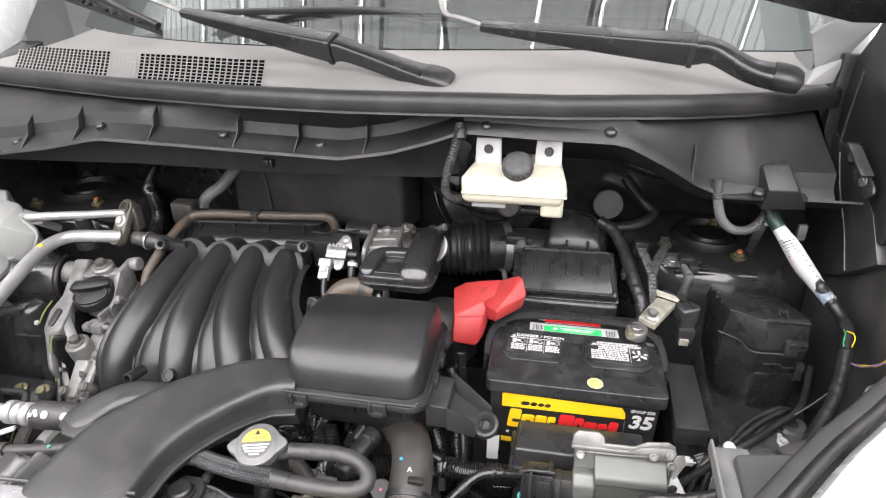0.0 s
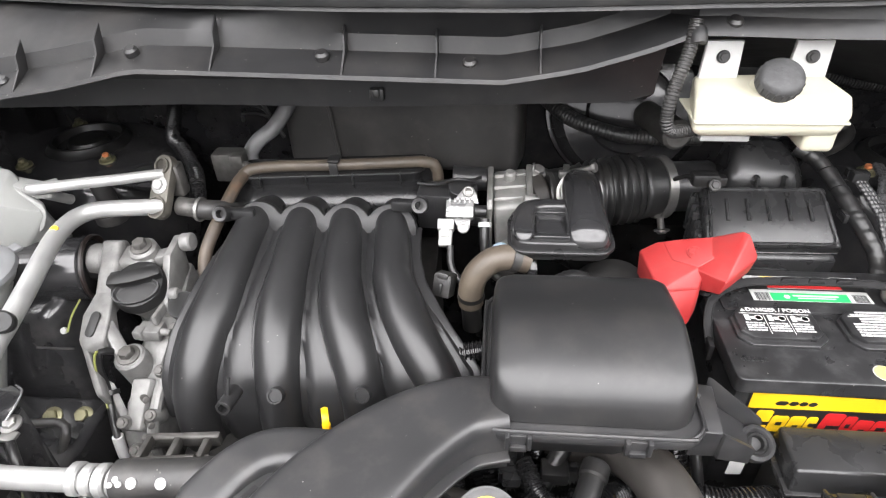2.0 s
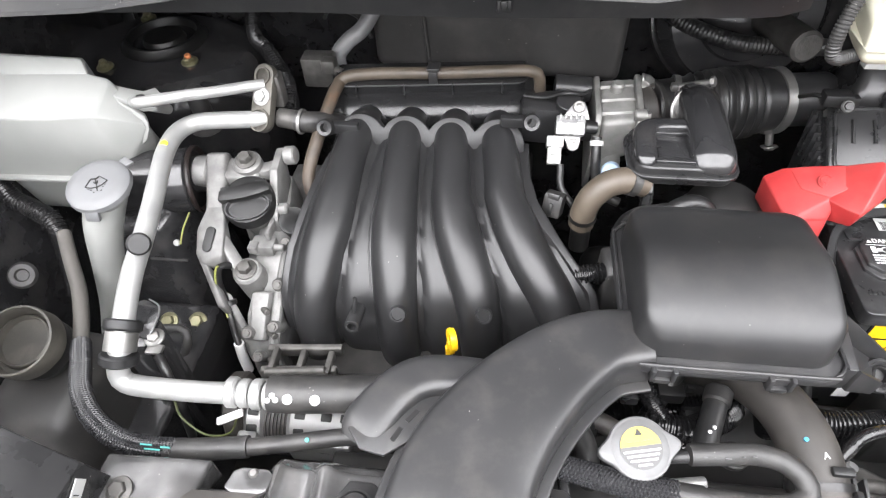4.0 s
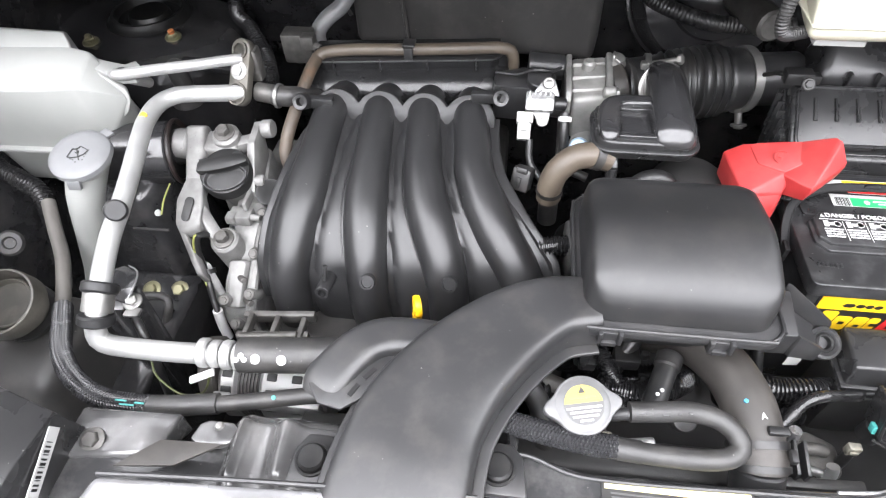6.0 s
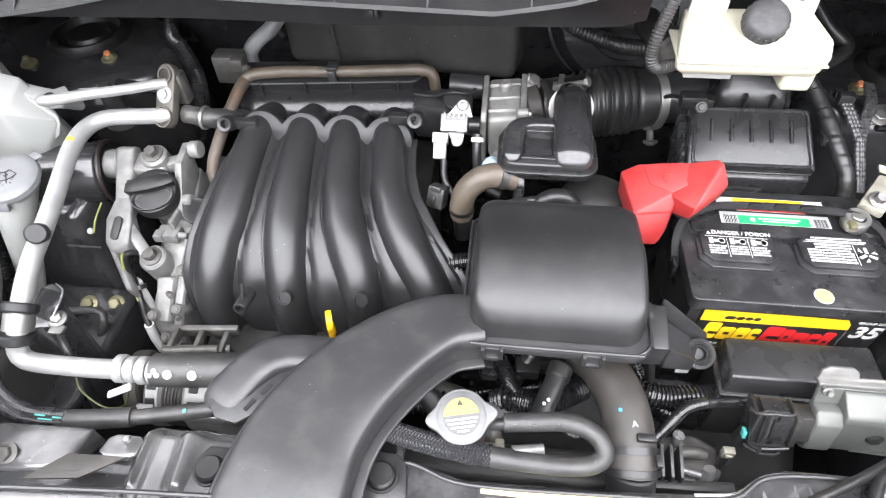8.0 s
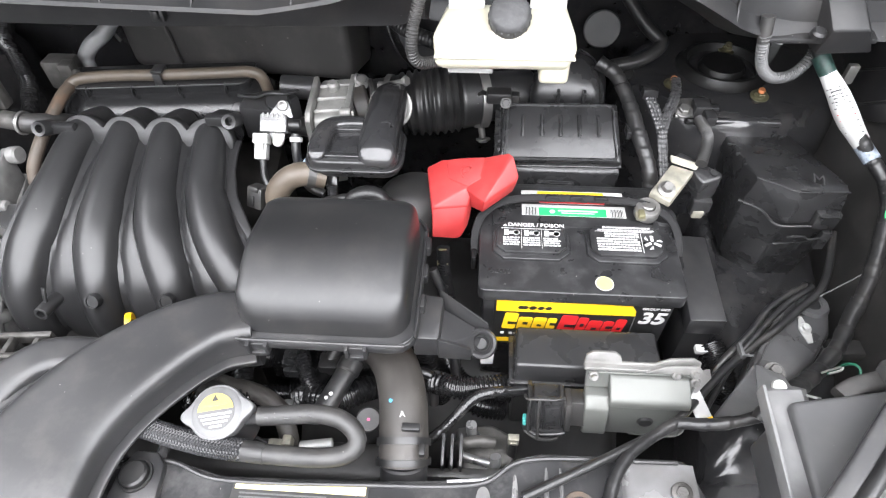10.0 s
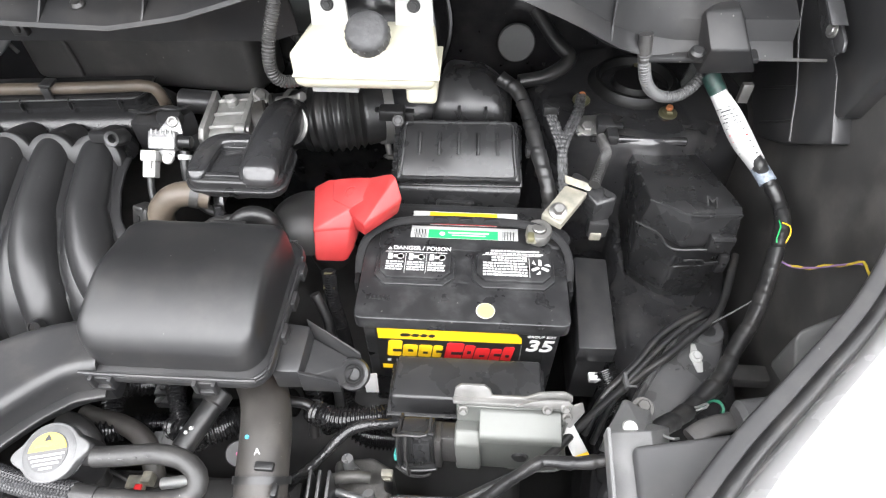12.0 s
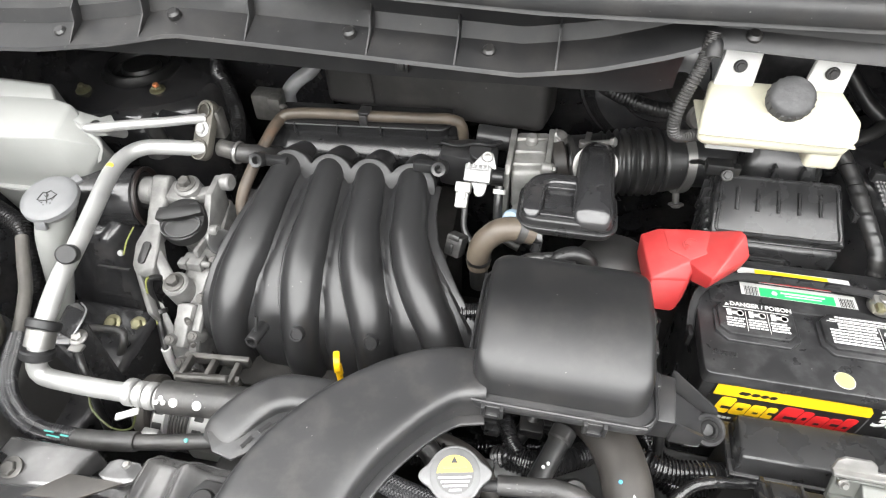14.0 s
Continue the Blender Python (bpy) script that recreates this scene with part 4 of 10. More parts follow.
# plenum swept round its lip: lid, lip, ribbed band and bulging shelf
PLENUM = Matrix.Translation((-0.3665, 0.9047, 0)) @ pose(0, 0, 0, 0, 0, 5.6)
a, r = 0.131, 0.020
outline = [(Vector((-a, 0.055, 0)), Vector((-1, 0, 0)))]
for s, start in ((-1, 180), (1, 270)):
    outline += [(Vector((s * (a - r) + r * math.cos(radians(start + t)), r + r * math.sin(radians(start + t)), 0)), Vector((math.cos(radians(start + t)), math.sin(radians(start + t)), 0))) for t in range(0, 91, 10)]
    if s < 0:
        outline += [(Vector((-a + r + (2 * a - 2 * r) * k / 16, 0, 0)), Vector((0, -1, 0))) for k in range(1, 16)]
outline.append((Vector((a, 0.055, 0)), Vector((1, 0, 0))))
PROFILE = [(-0.014, 0.9478), (-0.003, 0.9475), (0.0005, 0.9462), (0.0008, 0.9435), (-0.0016, 0.9425), (-0.0030, 0.936), (-0.0028, 0.9325), (0.0005, 0.9305), (0.0055, 0.9285), (0.0105, 0.9255), (0.0155, 0.9215), (0.0200, 0.9165), (0.0235, 0.9105), (0.0250, 0.903), (0.025, 0.89), (0.02, 0.872)]
bm = bmesh.new()
rings = [[bm.verts.new((*(p + n * o).xy, z)) for p, n in outline] for o, z in PROFILE]
for u, v in zip(rings, rings[1:]):
    for k in range(len(outline) - 1):
        bm.faces.new((u[k], u[k + 1], v[k + 1], v[k]))
bm.faces.new(rings[0])
bmesh.ops.recalc_face_normals(bm, faces=bm.faces[:])
bm.transform(PLENUM)
cap = part("plenum", bm, GLOSSMANI, mani, angle=50)
ring = tube([(*(p + n * 0.0006).xy, 0.9464) for p, n in outline], 0.0011, 6)
ring.transform(PLENUM)
part("lid_bead", ring, MANIFOLD, cap)
for x in (-0.1015, -0.037, 0.0285, 0.0955):
    rb = joined(box(x, -0.0022, 0.9385, 0.0018, 0.006, 0.011, 0.0005), box(x, -0.0005, 0.947, 0.0018, 0.005, 0.003, 0.0004))
    rb.transform(PLENUM)
    part("lid_rib", rb, MANIFOLD, cap)
for h in (-0.449, -0.390, -0.331, -0.272):
    dome = turned([(0, 0.030), (0.012, 0.028), (0.021, 0.022), (0.026, 0.012), (0.028, 0.0), (0, 0)], Matrix.Translation((h, 0.868, 0.893)) @ pose(0, 0, 0, 20), 28)
    part("runner_head", dome, GLOSSMANI, mani)
def ear(x0, x1, y, z):
    m = along((x0, y, z), (x0, y - 0.05, z + 0.03))
    bm = joined(box((x0 + x1) / 2, y + 0.004, z - 0.002, abs(x1 - x0), 0.012, 0.015, 0.003), turned([(0.0055, 0.0), (0.0055, 0.013), (0.0095, 0.014), (0.0105, 0.012), (0.0105, -0.012), (0, -0.012), (0, 0.0)], m, 24))
    e = part("ear", bm, MANIFOLD, mani, "hollow fixing ear")
    part("bore", turned([(0, 0.0006), (0.0054, 0.0006), (0.0054, 0), (0, 0)], m, 16), INKHOLE, e)
    return e


ear(-0.488, -0.448, 0.812, 0.938)
ear(-0.232, -0.270, 0.826, 0.948)
for x, y, z in ((-0.372, 0.604, 0.836), (-0.274, 0.602, 0.846)):
    part("boss", turned([(0, 0.0015), (0.0065, 0.0015), (0.0068, 0.003), (0.009, 0.003), (0.0095, -0.006), (0, -0.006)], along((x, y, z), (x, y - 0.08, z + 0.055)), 24), MANIFOLD, mani, "round moulded boss")
NIP = along((-0.418, 0.588, 0.842), (-0.418, 0.50, 0.865))
nip = part("nipple", turned([(0.005, -0.02), (0.0085, -0.02), (0.0085, 0.012), (0.0078, 0.013), (0.005, 0.013), (0.005, -0.02)], NIP, 22), MANIFOLD, mani, "short black hose nipple")
part("bore", turned([(0, 0.004), (0.005, 0.004), (0.005, 0.0), (0, 0)], NIP, 18), INKHOLE, nip)
part("fin", tube([(-0.4175, 0.590, 0.848), (-0.4172, 0.594, 0.856), (-0.4170, 0.600, 0.866)], 0.0024, 8), MANIFOLD, mani)

# brown vacuum hoses round the plenum
TANHOSE = material("tan_rubber", (0.072, 0.058, 0.044), 0.5, vary=0.3, scale=30, dust=(0.16, 0.13, 0.09), dust_amount=0.25, dust_scale=25, bump=0.2)
solid("heater_hose", tube([(-0.494, 0.893, 0.944), (-0.484, 0.904, 0.9535), (-0.44, 0.914, 0.955), (-0.36, 0.9195, 0.9555), (-0.27, 0.929, 0.956), (-0.238, 0.933, 0.955), (-0.222, 0.935, 0.943), (-0.220, 0.94, 0.88)], 0.0082, 14), TANHOSE, (-0.36, 0.93, 0.92), "tan-brown rubber hose behind the intake manifold", "hose")
RUSTHOSE = material("rusty_hose", (0.058, 0.045, 0.034), 0.6, vary=0.4, scale=30, dust=(0.25, 0.11, 0.04), dust_amount=0.35, dust_scale=22, bump=0.3)
solid("vent_hose", tube([(-0.490, 0.900, 0.949), (-0.495, 0.875, 0.944), (-0.502, 0.83, 0.926), (-0.509, 0.792, 0.905), (-0.513, 0.775, 0.885), (-0.510, 0.766, 0.865), (-0.502, 0.764, 0.83)], 0.0084, 16), RUSTHOSE, (-0.505, 0.78, 0.83), "rust-stained brown rubber hose beside the manifold", "hose")
part("hose_bracket", joined(box(-0.364, 0.919, 0.965, 0.017, 0.020, 0.004, 0.0015), box(-0.364, 0.908, 0.955, 0.012, 0.005, 0.018, 0.0015)), PLASTIC, mani)

# ---- engine block and cylinder head below ----
BLOCK = material("oily_cast_iron", (0.022, 0.021, 0.020), 0.7, spec=0.15, vary=0.4, scale=50, bump=0.5)
engine = thing("engine_block", "cast aluminium engine block under the intake manifold", "engine", (-0.35, 0.75, 0.3))
part("block", hull([(x, y, z) for x in (-0.52, -0.22) for y, z in ((0.64, 0.31), (0.64, 0.68), (0.70, 0.76), (0.95, 0.82), (0.95, 0.31))], 0.01), BLOCK, engine, "dark grimy engine block")
part("timing_cover", joined(hull([(x, y, z) for x in (-0.572, -0.528) for y, z in ((0.60, 0.55), (0.592, 0.70), (0.597, 0.752), (0.622, 0.786), (0.70, 0.815), (0.78, 0.825), (0.88, 0.82), (0.88, 0.55))], 0.004, 2),
    hull([(-0.566, 0.645, 0.805), (-0.534, 0.645, 0.805), (-0.566, 0.60, 0.765), (-0.538, 0.60, 0.765), (-0.562, 0.636, 0.815), (-0.540, 0.64, 0.815), (-0.560, 0.592, 0.775), (-0.544, 0.592, 0.775)], 0.004, 2),
    tube([(-0.532, 0.72, 0.835), (-0.530, 0.66, 0.815), (-0.530, 0.61, 0.785), (-0.531, 0.592, 0.75), (-0.531, 0.59, 0.66)], 0.007, 10)), ALU, engine, "dull cast aluminium timing cover", angle=26)
for x, y, z in ((-0.531, 0.700, 0.838), (-0.530, 0.648, 0.818), (-0.530, 0.606, 0.788), (-0.562, 0.598, 0.782), (-0.532, 0.592, 0.755), (-0.556, 0.590, 0.742)):
    part("cover_boss", turned([(0, 0.004), (0.0065, 0.004), (0.0085, 0.001), (0.010, -0.02), (0, -0.02)], along((x, y, z), (x + 0.004, y - 0.04, z + 0.05)), 20), ALU, engine)
    part("cover_bolt", bolt(Vector((x, y, z)) + Vector((0.0003, -0.003, 0.0038)), (0.004, -0.04, 0.05), 0.0045, 0.004), GRIMY, engine)
for k in range(3):
    part("cover_rib", hull([(-0.556 + 0.013 * k, 0.62, 0.735), (-0.552 + 0.013 * k, 0.62, 0.735), (-0.556 + 0.013 * k, 0.606, 0.73), (-0.552 + 0.013 * k, 0.606, 0.73), (-0.556 + 0.013 * k, 0.63, 0.66), (-0.552 + 0.013 * k, 0.63, 0.66), (-0.556 + 0.013 * k, 0.607, 0.66), (-0.552 + 0.013 * k, 0.607, 0.66)], 0.001), GRIMY, engine)
part("gearbox", hull([(x, y, z) for x in (-0.14, 0.30) for y, z in ((0.50, 0.31), (0.50, 0.62), (0.60, 0.70), (0.86, 0.72), (0.86, 0.31))], 0.03, 3), DARK, engine, "dark gearbox casing")
for x, y, z in ((-0.552, 0.628, 0.796), (-0.540, 0.606, 0.778), (-0.545, 0.592, 0.735)):
    part("stud", rod((x, y, z), (x + 0.014, y - 0.012, z + 0.006), 0.0042), GRIMY, engine)
part("head_flange", hull([(-0.50, 0.575, 0.735), (-0.18, 0.595, 0.73), (-0.50, 0.62, 0.745), (-0.18, 0.64, 0.74), (-0.5, 0.58, 0.70), (-0.18, 0.60, 0.70), (-0.5, 0.64, 0.70), (-0.18, 0.65, 0.70)], 0.004), BLOCK, engine, "dark flange below the runners")

# engine mount bracket and oil filler
mount = thing("engine_mount_bracket", "cast aluminium engine mount arm with bolts", "engine mount", (-0.60, 0.74, 0.78))
part("arm", joined(
    hull([(-0.645, 0.788, 0.908), (-0.616, 0.790, 0.908), (-0.643, 0.776, 0.916), (-0.618, 0.778, 0.916), (-0.629, 0.708, 0.876), (-0.607, 0.712, 0.878), (-0.630, 0.70, 0.85), (-0.608, 0.70, 0.85), (-0.645, 0.785, 0.85), (-0.616, 0.785, 0.85)], 0.004, 3),
    hull([(-0.630, 0.716, 0.881), (-0.606, 0.718, 0.882), (-0.638, 0.690, 0.866), (-0.600, 0.688, 0.868), (-0.637, 0.667, 0.846), (-0.622, 0.653, 0.842), (-0.598, 0.660, 0.852), (-0.634, 0.69, 0.83), (-0.600, 0.69, 0.83), (-0.634, 0.662, 0.825), (-0.60, 0.655, 0.83)], 0.004, 3),
    hull([(-0.606, 0.676, 0.860), (-0.600, 0.690, 0.862), (-0.582, 0.650, 0.829), (-0.574, 0.666, 0.831), (-0.606, 0.672, 0.838), (-0.600, 0.688, 0.840), (-0.582, 0.648, 0.805), (-0.574, 0.664, 0.808)], 0.003, 2),
    hull([(-0.637, 0.668, 0.844), (-0.618, 0.654, 0.842), (-0.606, 0.622, 0.800), (-0.594, 0.620, 0.800), (-0.632, 0.668, 0.825), (-0.612, 0.656, 0.820), (-0.602, 0.624, 0.78), (-0.590, 0.624, 0.78)], 0.003, 2),
    turned([(0, 0), (0.016, 0), (0.0185, 0.003), (0.021, 0.075), (0, 0.075)], along((-0.570, 0.655, 0.834), (-0.568, 0.675, 0.76)), 24)), ALU, mount, angle=26)
part("top_plate", joined(
    hull([(-0.618, 0.784, 0.906), (-0.618, 0.752, 0.900), (-0.574, 0.786, 0.904), (-0.572, 0.760, 0.898), (-0.592, 0.748, 0.898), (-0.618, 0.784, 0.86), (-0.618, 0.756, 0.86), (-0.574, 0.786, 0.86), (-0.574, 0.760, 0.86)], 0.005, 3),
    turned([(0, 0.002), (0.015, 0.002), (0.018, -0.001), (0.0205, -0.045), (0, -0.045)], along((-0.589, 0.772, 0.909), (-0.589, 0.762, 0.95)), 24)), ALU, mount, angle=26)
so_bm = prism(oblong(0.012, 0.032, 0.0059), 0.0, 0.003, "z", 0.0005)
so_bm.transform(Matrix.Translation((-0.6175, 0.678, 0.8605)) @ pose(0, 0, 0, 36, 0, -10))
part("slot", so_bm, INKHOLE, mount, "dark oval slot")
part("sleeve", rod((-0.662, 0.772, 0.888), (-0.640, 0.772, 0.888), 0.021, 0.003, 28), ALU, mount)
part("side_arm", joined(
    hull([(-0.578, 0.778, 0.902), (-0.576, 0.764, 0.897), (-0.550, 0.786, 0.906), (-0.549, 0.770, 0.902), (-0.578, 0.778, 0.885), (-0.576, 0.764, 0.882), (-0.550, 0.786, 0.888), (-0.549, 0.770, 0.884)], 0.003, 2),
    hull([(-0.556, 0.796, 0.914), (-0.546, 0.796, 0.916), (-0.556, 0.760, 0.906), (-0.545, 0.760, 0.908), (-0.552, 0.715, 0.862), (-0.541, 0.715, 0.863), (-0.556, 0.79, 0.84), (-0.546, 0.79, 0.84), (-0.552, 0.715, 0.83), (-0.541, 0.715, 0.83)], 0.002, 2),
    rod((-0.545, 0.792, 0.905), (-0.530, 0.792, 0.907), 0.012, 0.002, 20),
    rod((-0.540, 0.726, 0.872), (-0.528, 0.726, 0.874), 0.008, 0.002, 16)), ALU, mount, angle=26)
for a in ((-0.589, 0.7715, 0.9115), (-0.570, 0.655, 0.835)):
    part("mount_bolt", bolt(a, (0, -0.25, 1), 0.0088, 0.010), GRIMY, mount, "hexagon flange bolt")
part("web", joined(
    hull([(-0.572, 0.80, 0.868), (-0.545, 0.80, 0.868), (-0.572, 0.70, 0.838), (-0.530, 0.70, 0.838), (-0.566, 0.648, 0.800), (-0.532, 0.648, 0.800), (-0.572, 0.80, 0.76), (-0.530, 0.80, 0.76), (-0.572, 0.65, 0.74), (-0.530, 0.65, 0.74)], 0.005, 2),
    hull([(-0.615, 0.80, 0.862), (-0.575, 0.80, 0.862), (-0.610, 0.745, 0.840), (-0.575, 0.745, 0.840), (-0.600, 0.80, 0.76), (-0.575, 0.80, 0.76), (-0.595, 0.72, 0.76), (-0.575, 0.72, 0.76)], 0.005, 2),
    box(-0.548, 0.735, 0.858, 0.006, 0.09, 0.014, 0.002, m=None)), ALU, mount, "cast web behind the oil filler", angle=26)
solid("sensor_collar", turned([(0.0155, 0.0), (0.0175, 0.0), (0.0182, -0.002), (0.0182, -0.02), (0.0155, -0.02), (0.0155, 0.0)], along((-0.520, 0.712, 0.868), (-0.520, 0.69, 0.91)), 28), CAPBLACK, (-0.52, 0.715, 0.84), "open black collar beside the oil filler", "collar")

RUSTRUBBER = material("rusty_rubber", (0.014, 0.010, 0.009), 0.4, vary=0.3, bump=0.1)
can = thing("engine_mount", "black cylindrical rubber engine mount", "engine mount", (-0.69, 0.755, 0.83))
part("can", rod((-0.765, 0.755, 0.872), (-0.669, 0.776, 0.871), 0.043, 0.006, 44), GLOSSBLACK, can, angle=30)
part("rim", turned([(0.038, 0), (0.043, 0), (0.0450, 0.002), (0.0450, 0.005), (0.043, 0.007), (0.038, 0.003), (0.038, 0)], along((-0.671, 0.7755, 0.871), (-0.649, 0.7803, 0.871)), 44), RUSTRUBBER, can, "brown-tinged rubber rim")
part("end_face", turned([(0, 0.003), (0.037, 0.003), (0.037, 0), (0, 0)], along((-0.671, 0.7755, 0.871), (-0.649, 0.7803, 0.871)), 40), CAPBLACK, can, "matt black rubber end face")
part("core", rod((-0.684, 0.775, 0.876), (-0.645, 0.777, 0.884), 0.024, 0.006, 28), RUBBER, can)

filler = thing("oil_filler", "black oil filler cap on a cast aluminium neck", "oil filler", (-0.575, 0.73, 0.78))
part("neck", joined(turned([(0, -0.10), (0.024, -0.10), (0.024, -0.03), (0.028, -0.02), (0.028, 0), (0, 0)], along((-0.581, 0.736, 0.870), (-0.585, 0.711, 0.948)), 28), box(-0.556, 0.690, 0.842, 0.030, 0.022, 0.016, 0.003), rod((-0.548, 0.688, 0.843), (-0.528, 0.686, 0.845), 0.0045), box(-0.566, 0.682, 0.846, 0.012, 0.014, 0.012, 0.002), hull([(-0.60, 0.73, 0.80), (-0.55, 0.73, 0.80), (-0.60, 0.69, 0.79), (-0.55, 0.68, 0.79), (-0.59, 0.72, 0.70), (-0.53, 0.72, 0.70), (-0.59, 0.67, 0.70), (-0.53, 0.66, 0.70)], 0.008, 3)), ALU, filler)
m = along((-0.578, 0.728, 0.880), (-0.574, 0.694, 0.952)) @ pose(0, 0, 0, 0, 0, 12)
capob = part("cap", turned([(0, 0.010), (0.026, 0.0105), (0.031, 0.009), (0.0335, 0.005), (0.0340, -0.006), (0.031, -0.008), (0, -0.008)], m, 40), CAPBLACK, filler, "black plastic screw cap")
grip = prism([(-0.033, 0.001), (-0.018, -0.0015), (0.0, -0.0025), (0.018, -0.0015), (0.033, 0.001), (0.030, 0.014), (0.018, 0.016), (-0.018, 0.016), (-0.030, 0.014)], 0.008, 0.021, "z", 0.002)
grip.transform(m)
part("cap_grip", grip, CAPBLACK, capob)
dish = turned([(0.0, 0.0), (0.024, 0.001), (0.0265, 0.0045), (0.028, 0.0045), (0.028, 0), (0, 0)], None, 40)
dish.transform(m @ Matrix.Translation((0, -0.011, 0.0095)) @ Matrix.Diagonal((1, 0.62, 1, 1)))
part("cap_dish", dish, PLASTIC, capob, "worn grey hollow before the grip")
for sx in (-1, 1):
    notch = box(sx * 0.022, 0.015, 0.0155, 0.012, 0.006, 0.009, 0.001)
    notch.transform(m)
    part("cap_notch", notch, INKHOLE, capob)

# dipstick
dip = thing("dipstick", "yellow plastic dipstick handle below the manifold", "dipstick", (-0.311, 0.575, 0.79))
part("handle", turned([(0.006, 0.0035), (0.0125, 0.0035), (0.0135, 0), (0.0125, -0.0035), (0.006, -0.0035), (0.005, 0), (0.006, 0.0035)], pose(-0.3065, 0.571, 0.842, 0, 94, 20), 24), YELLOW, dip)
part("stem", joined(box(-0.3085, 0.575, 0.821, 0.009, 0.005, 0.022, 0.0015, m=None), rod((-0.311, 0.577, 0.75), (-0.311, 0.577, 0.82), 0.004)), YELLOW, dip)

# ---- air filter box ----
air = thing("air_filter_box", "black plastic air filter housing with rounded lid", "air filter", (-0.05, 0.59, 0.80))
def crown_z(y):
    return float(np.interp(y, (0.512, 0.519, 0.524, 0.532, 0.545, 0.565, 0.578, 0.585, 0.595, 0.650, 0.670), (0.955, 0.961, 0.966, 0.971, 0.9765, 0.9835, 0.9865, 0.987, 0.9865, 0.975, 0.968)))


def lid_ring(d):
    """The lid's outline, drawn in by d, with points along its straight sides."""
    o = oblong(0.172 - 2 * d, 0.159 - 2 * d, max(0.024 - d, 0.003), 8)
    out = []
    for i, p in enumerate(o):
        q = o[(i + 1) % len(o)]
        n = 10 if i % 8 == 7 else 1
        out += [(p[0] + (q[0] - p[0]) * k / n - 0.052, p[1] + (q[1] - p[1]) * k / n + 0.591) for k in range(n)]
    return out


lid = bmesh.new()
rings = [[lid.verts.new((x, y, 0.930 + (crown_z(y) - 0.930) * f)) for x, y in lid_ring(d)] for d, f in ((0, 0.0), (0.0010, 0.40), (0.0022, 0.72), (0.0036, 0.86), (0.0058, 0.935), (0.0088, 0.975), (0.013, 0.995), (0.019, 1.0), (0.026, 1.0), (0.034, 1.0), (0.048, 1.0), (0.062, 1.0), (0.074, 1.0))]
for a, b in zip(rings, rings[1:]):
    for k in range(len(a)):
        j = (k + 1) % len(a)
        lid.faces.new((a[k], a[j], b[j], b[k]))
lid.faces.new(rings[-1])
lid.faces.new(rings[0][::-1])
part("lid", lid, LIDPLASTIC, air, "smooth black lid", angle=60)
part("lid_rim", prism([(x - 0.052, y + 0.589) for x, y in oblong(0.188, 0.178, 0.022)], 0.918, 0.9285, "z", 0.0025), PLASTIC, air)
part("lid_bead", tube([(x - 0.052, y + 0.589, 0.930) for x, y in oblong(0.184, 0.174, 0.022)] + [(0.04, 0.64, 0.930)], 0.0018, 8), PLASTIC, air)
part("base", hull([(x, y, z) for x, y in ((-0.135, 0.515), (0.030, 0.515), (0.030, 0.66), (-0.135, 0.66)) for z in (0.922,)] + [(x, y, 0.845) for x, y in ((-0.11, 0.545), (0.015, 0.545), (0.015, 0.65), (-0.11, 0.65))], 0.006), PLASTIC, air)
for k in range(9):
    x = -0.100 + k * 0.0145
    part("base_rib", hull([(x, 0.512, 0.920), (x + 0.003, 0.512, 0.920), (x, 0.520, 0.92), (x + 0.003, 0.52, 0.92), (x, 0.532, 0.88), (x + 0.003, 0.532, 0.88), (x, 0.524, 0.888), (x + 0.003, 0.524, 0.888)], 0), PLASTIC, air)
for x in (-0.113, -0.016):
    c = part("clip", joined(box(x, 0.502, 0.920, 0.022, 0.006, 0.014, 0.0015), box(x, 0.500, 0.914, 0.014, 0.009, 0.006, 0.001), box(x - 0.009, 0.500, 0.922, 0.004, 0.010, 0.016, 0.001), box(x + 0.009, 0.500, 0.922, 0.004, 0.010, 0.016, 0.001)), PLASTIC, air, "snap clip")
for k in range(3):
    part("side_clip", box(0.041, 0.56 + 0.04 * k, 0.922, 0.010, 0.018, 0.014, 0.002), PLASTIC, air)
part("bracket", joined(
    hull([(0.036, 0.576, 0.919), (0.064, 0.574, 0.917), (0.036, 0.522, 0.915), (0.062, 0.524, 0.912), (0.036, 0.576, 0.885), (0.066, 0.574, 0.88), (0.036, 0.524, 0.880), (0.062, 0.526, 0.878)], 0.002),
    hull([(0.060, 0.578, 0.924), (0.0635, 0.576, 0.924), (0.112, 0.566, 0.886), (0.113, 0.563, 0.884), (0.060, 0.576, 0.880), (0.064, 0.574, 0.880), (0.112, 0.564, 0.866), (0.114, 0.561, 0.866)], 0.001),
    hull([(0.060, 0.526, 0.913), (0.062, 0.522, 0.913), (0.094, 0.534, 0.886), (0.096, 0.530, 0.885), (0.060, 0.526, 0.880), (0.062, 0.522, 0.880), (0.094, 0.536, 0.862), (0.096, 0.532, 0.862)], 0.001),
    hull([(0.060, 0.574, 0.900), (0.060, 0.526, 0.896), (0.108, 0.562, 0.872), (0.098, 0.536, 0.868), (0.060, 0.574, 0.885), (0.060, 0.526, 0.880), (0.106, 0.562, 0.862), (0.098, 0.538, 0.860)], 0.001),
    turned([(0.009, -0.008), (0.0165, -0.008), (0.0172, -0.001), (0.0160, 0.0040), (0.0130, 0.0055), (0.0110, 0.0040), (0.0095, 0.001), (0.009, -0.008)], along((0.106, 0.549, 0.870), (0.106, 0.519, 0.922)), 32)), PLASTIC, air, "moulded bracket with a fixing eye", angle=28)
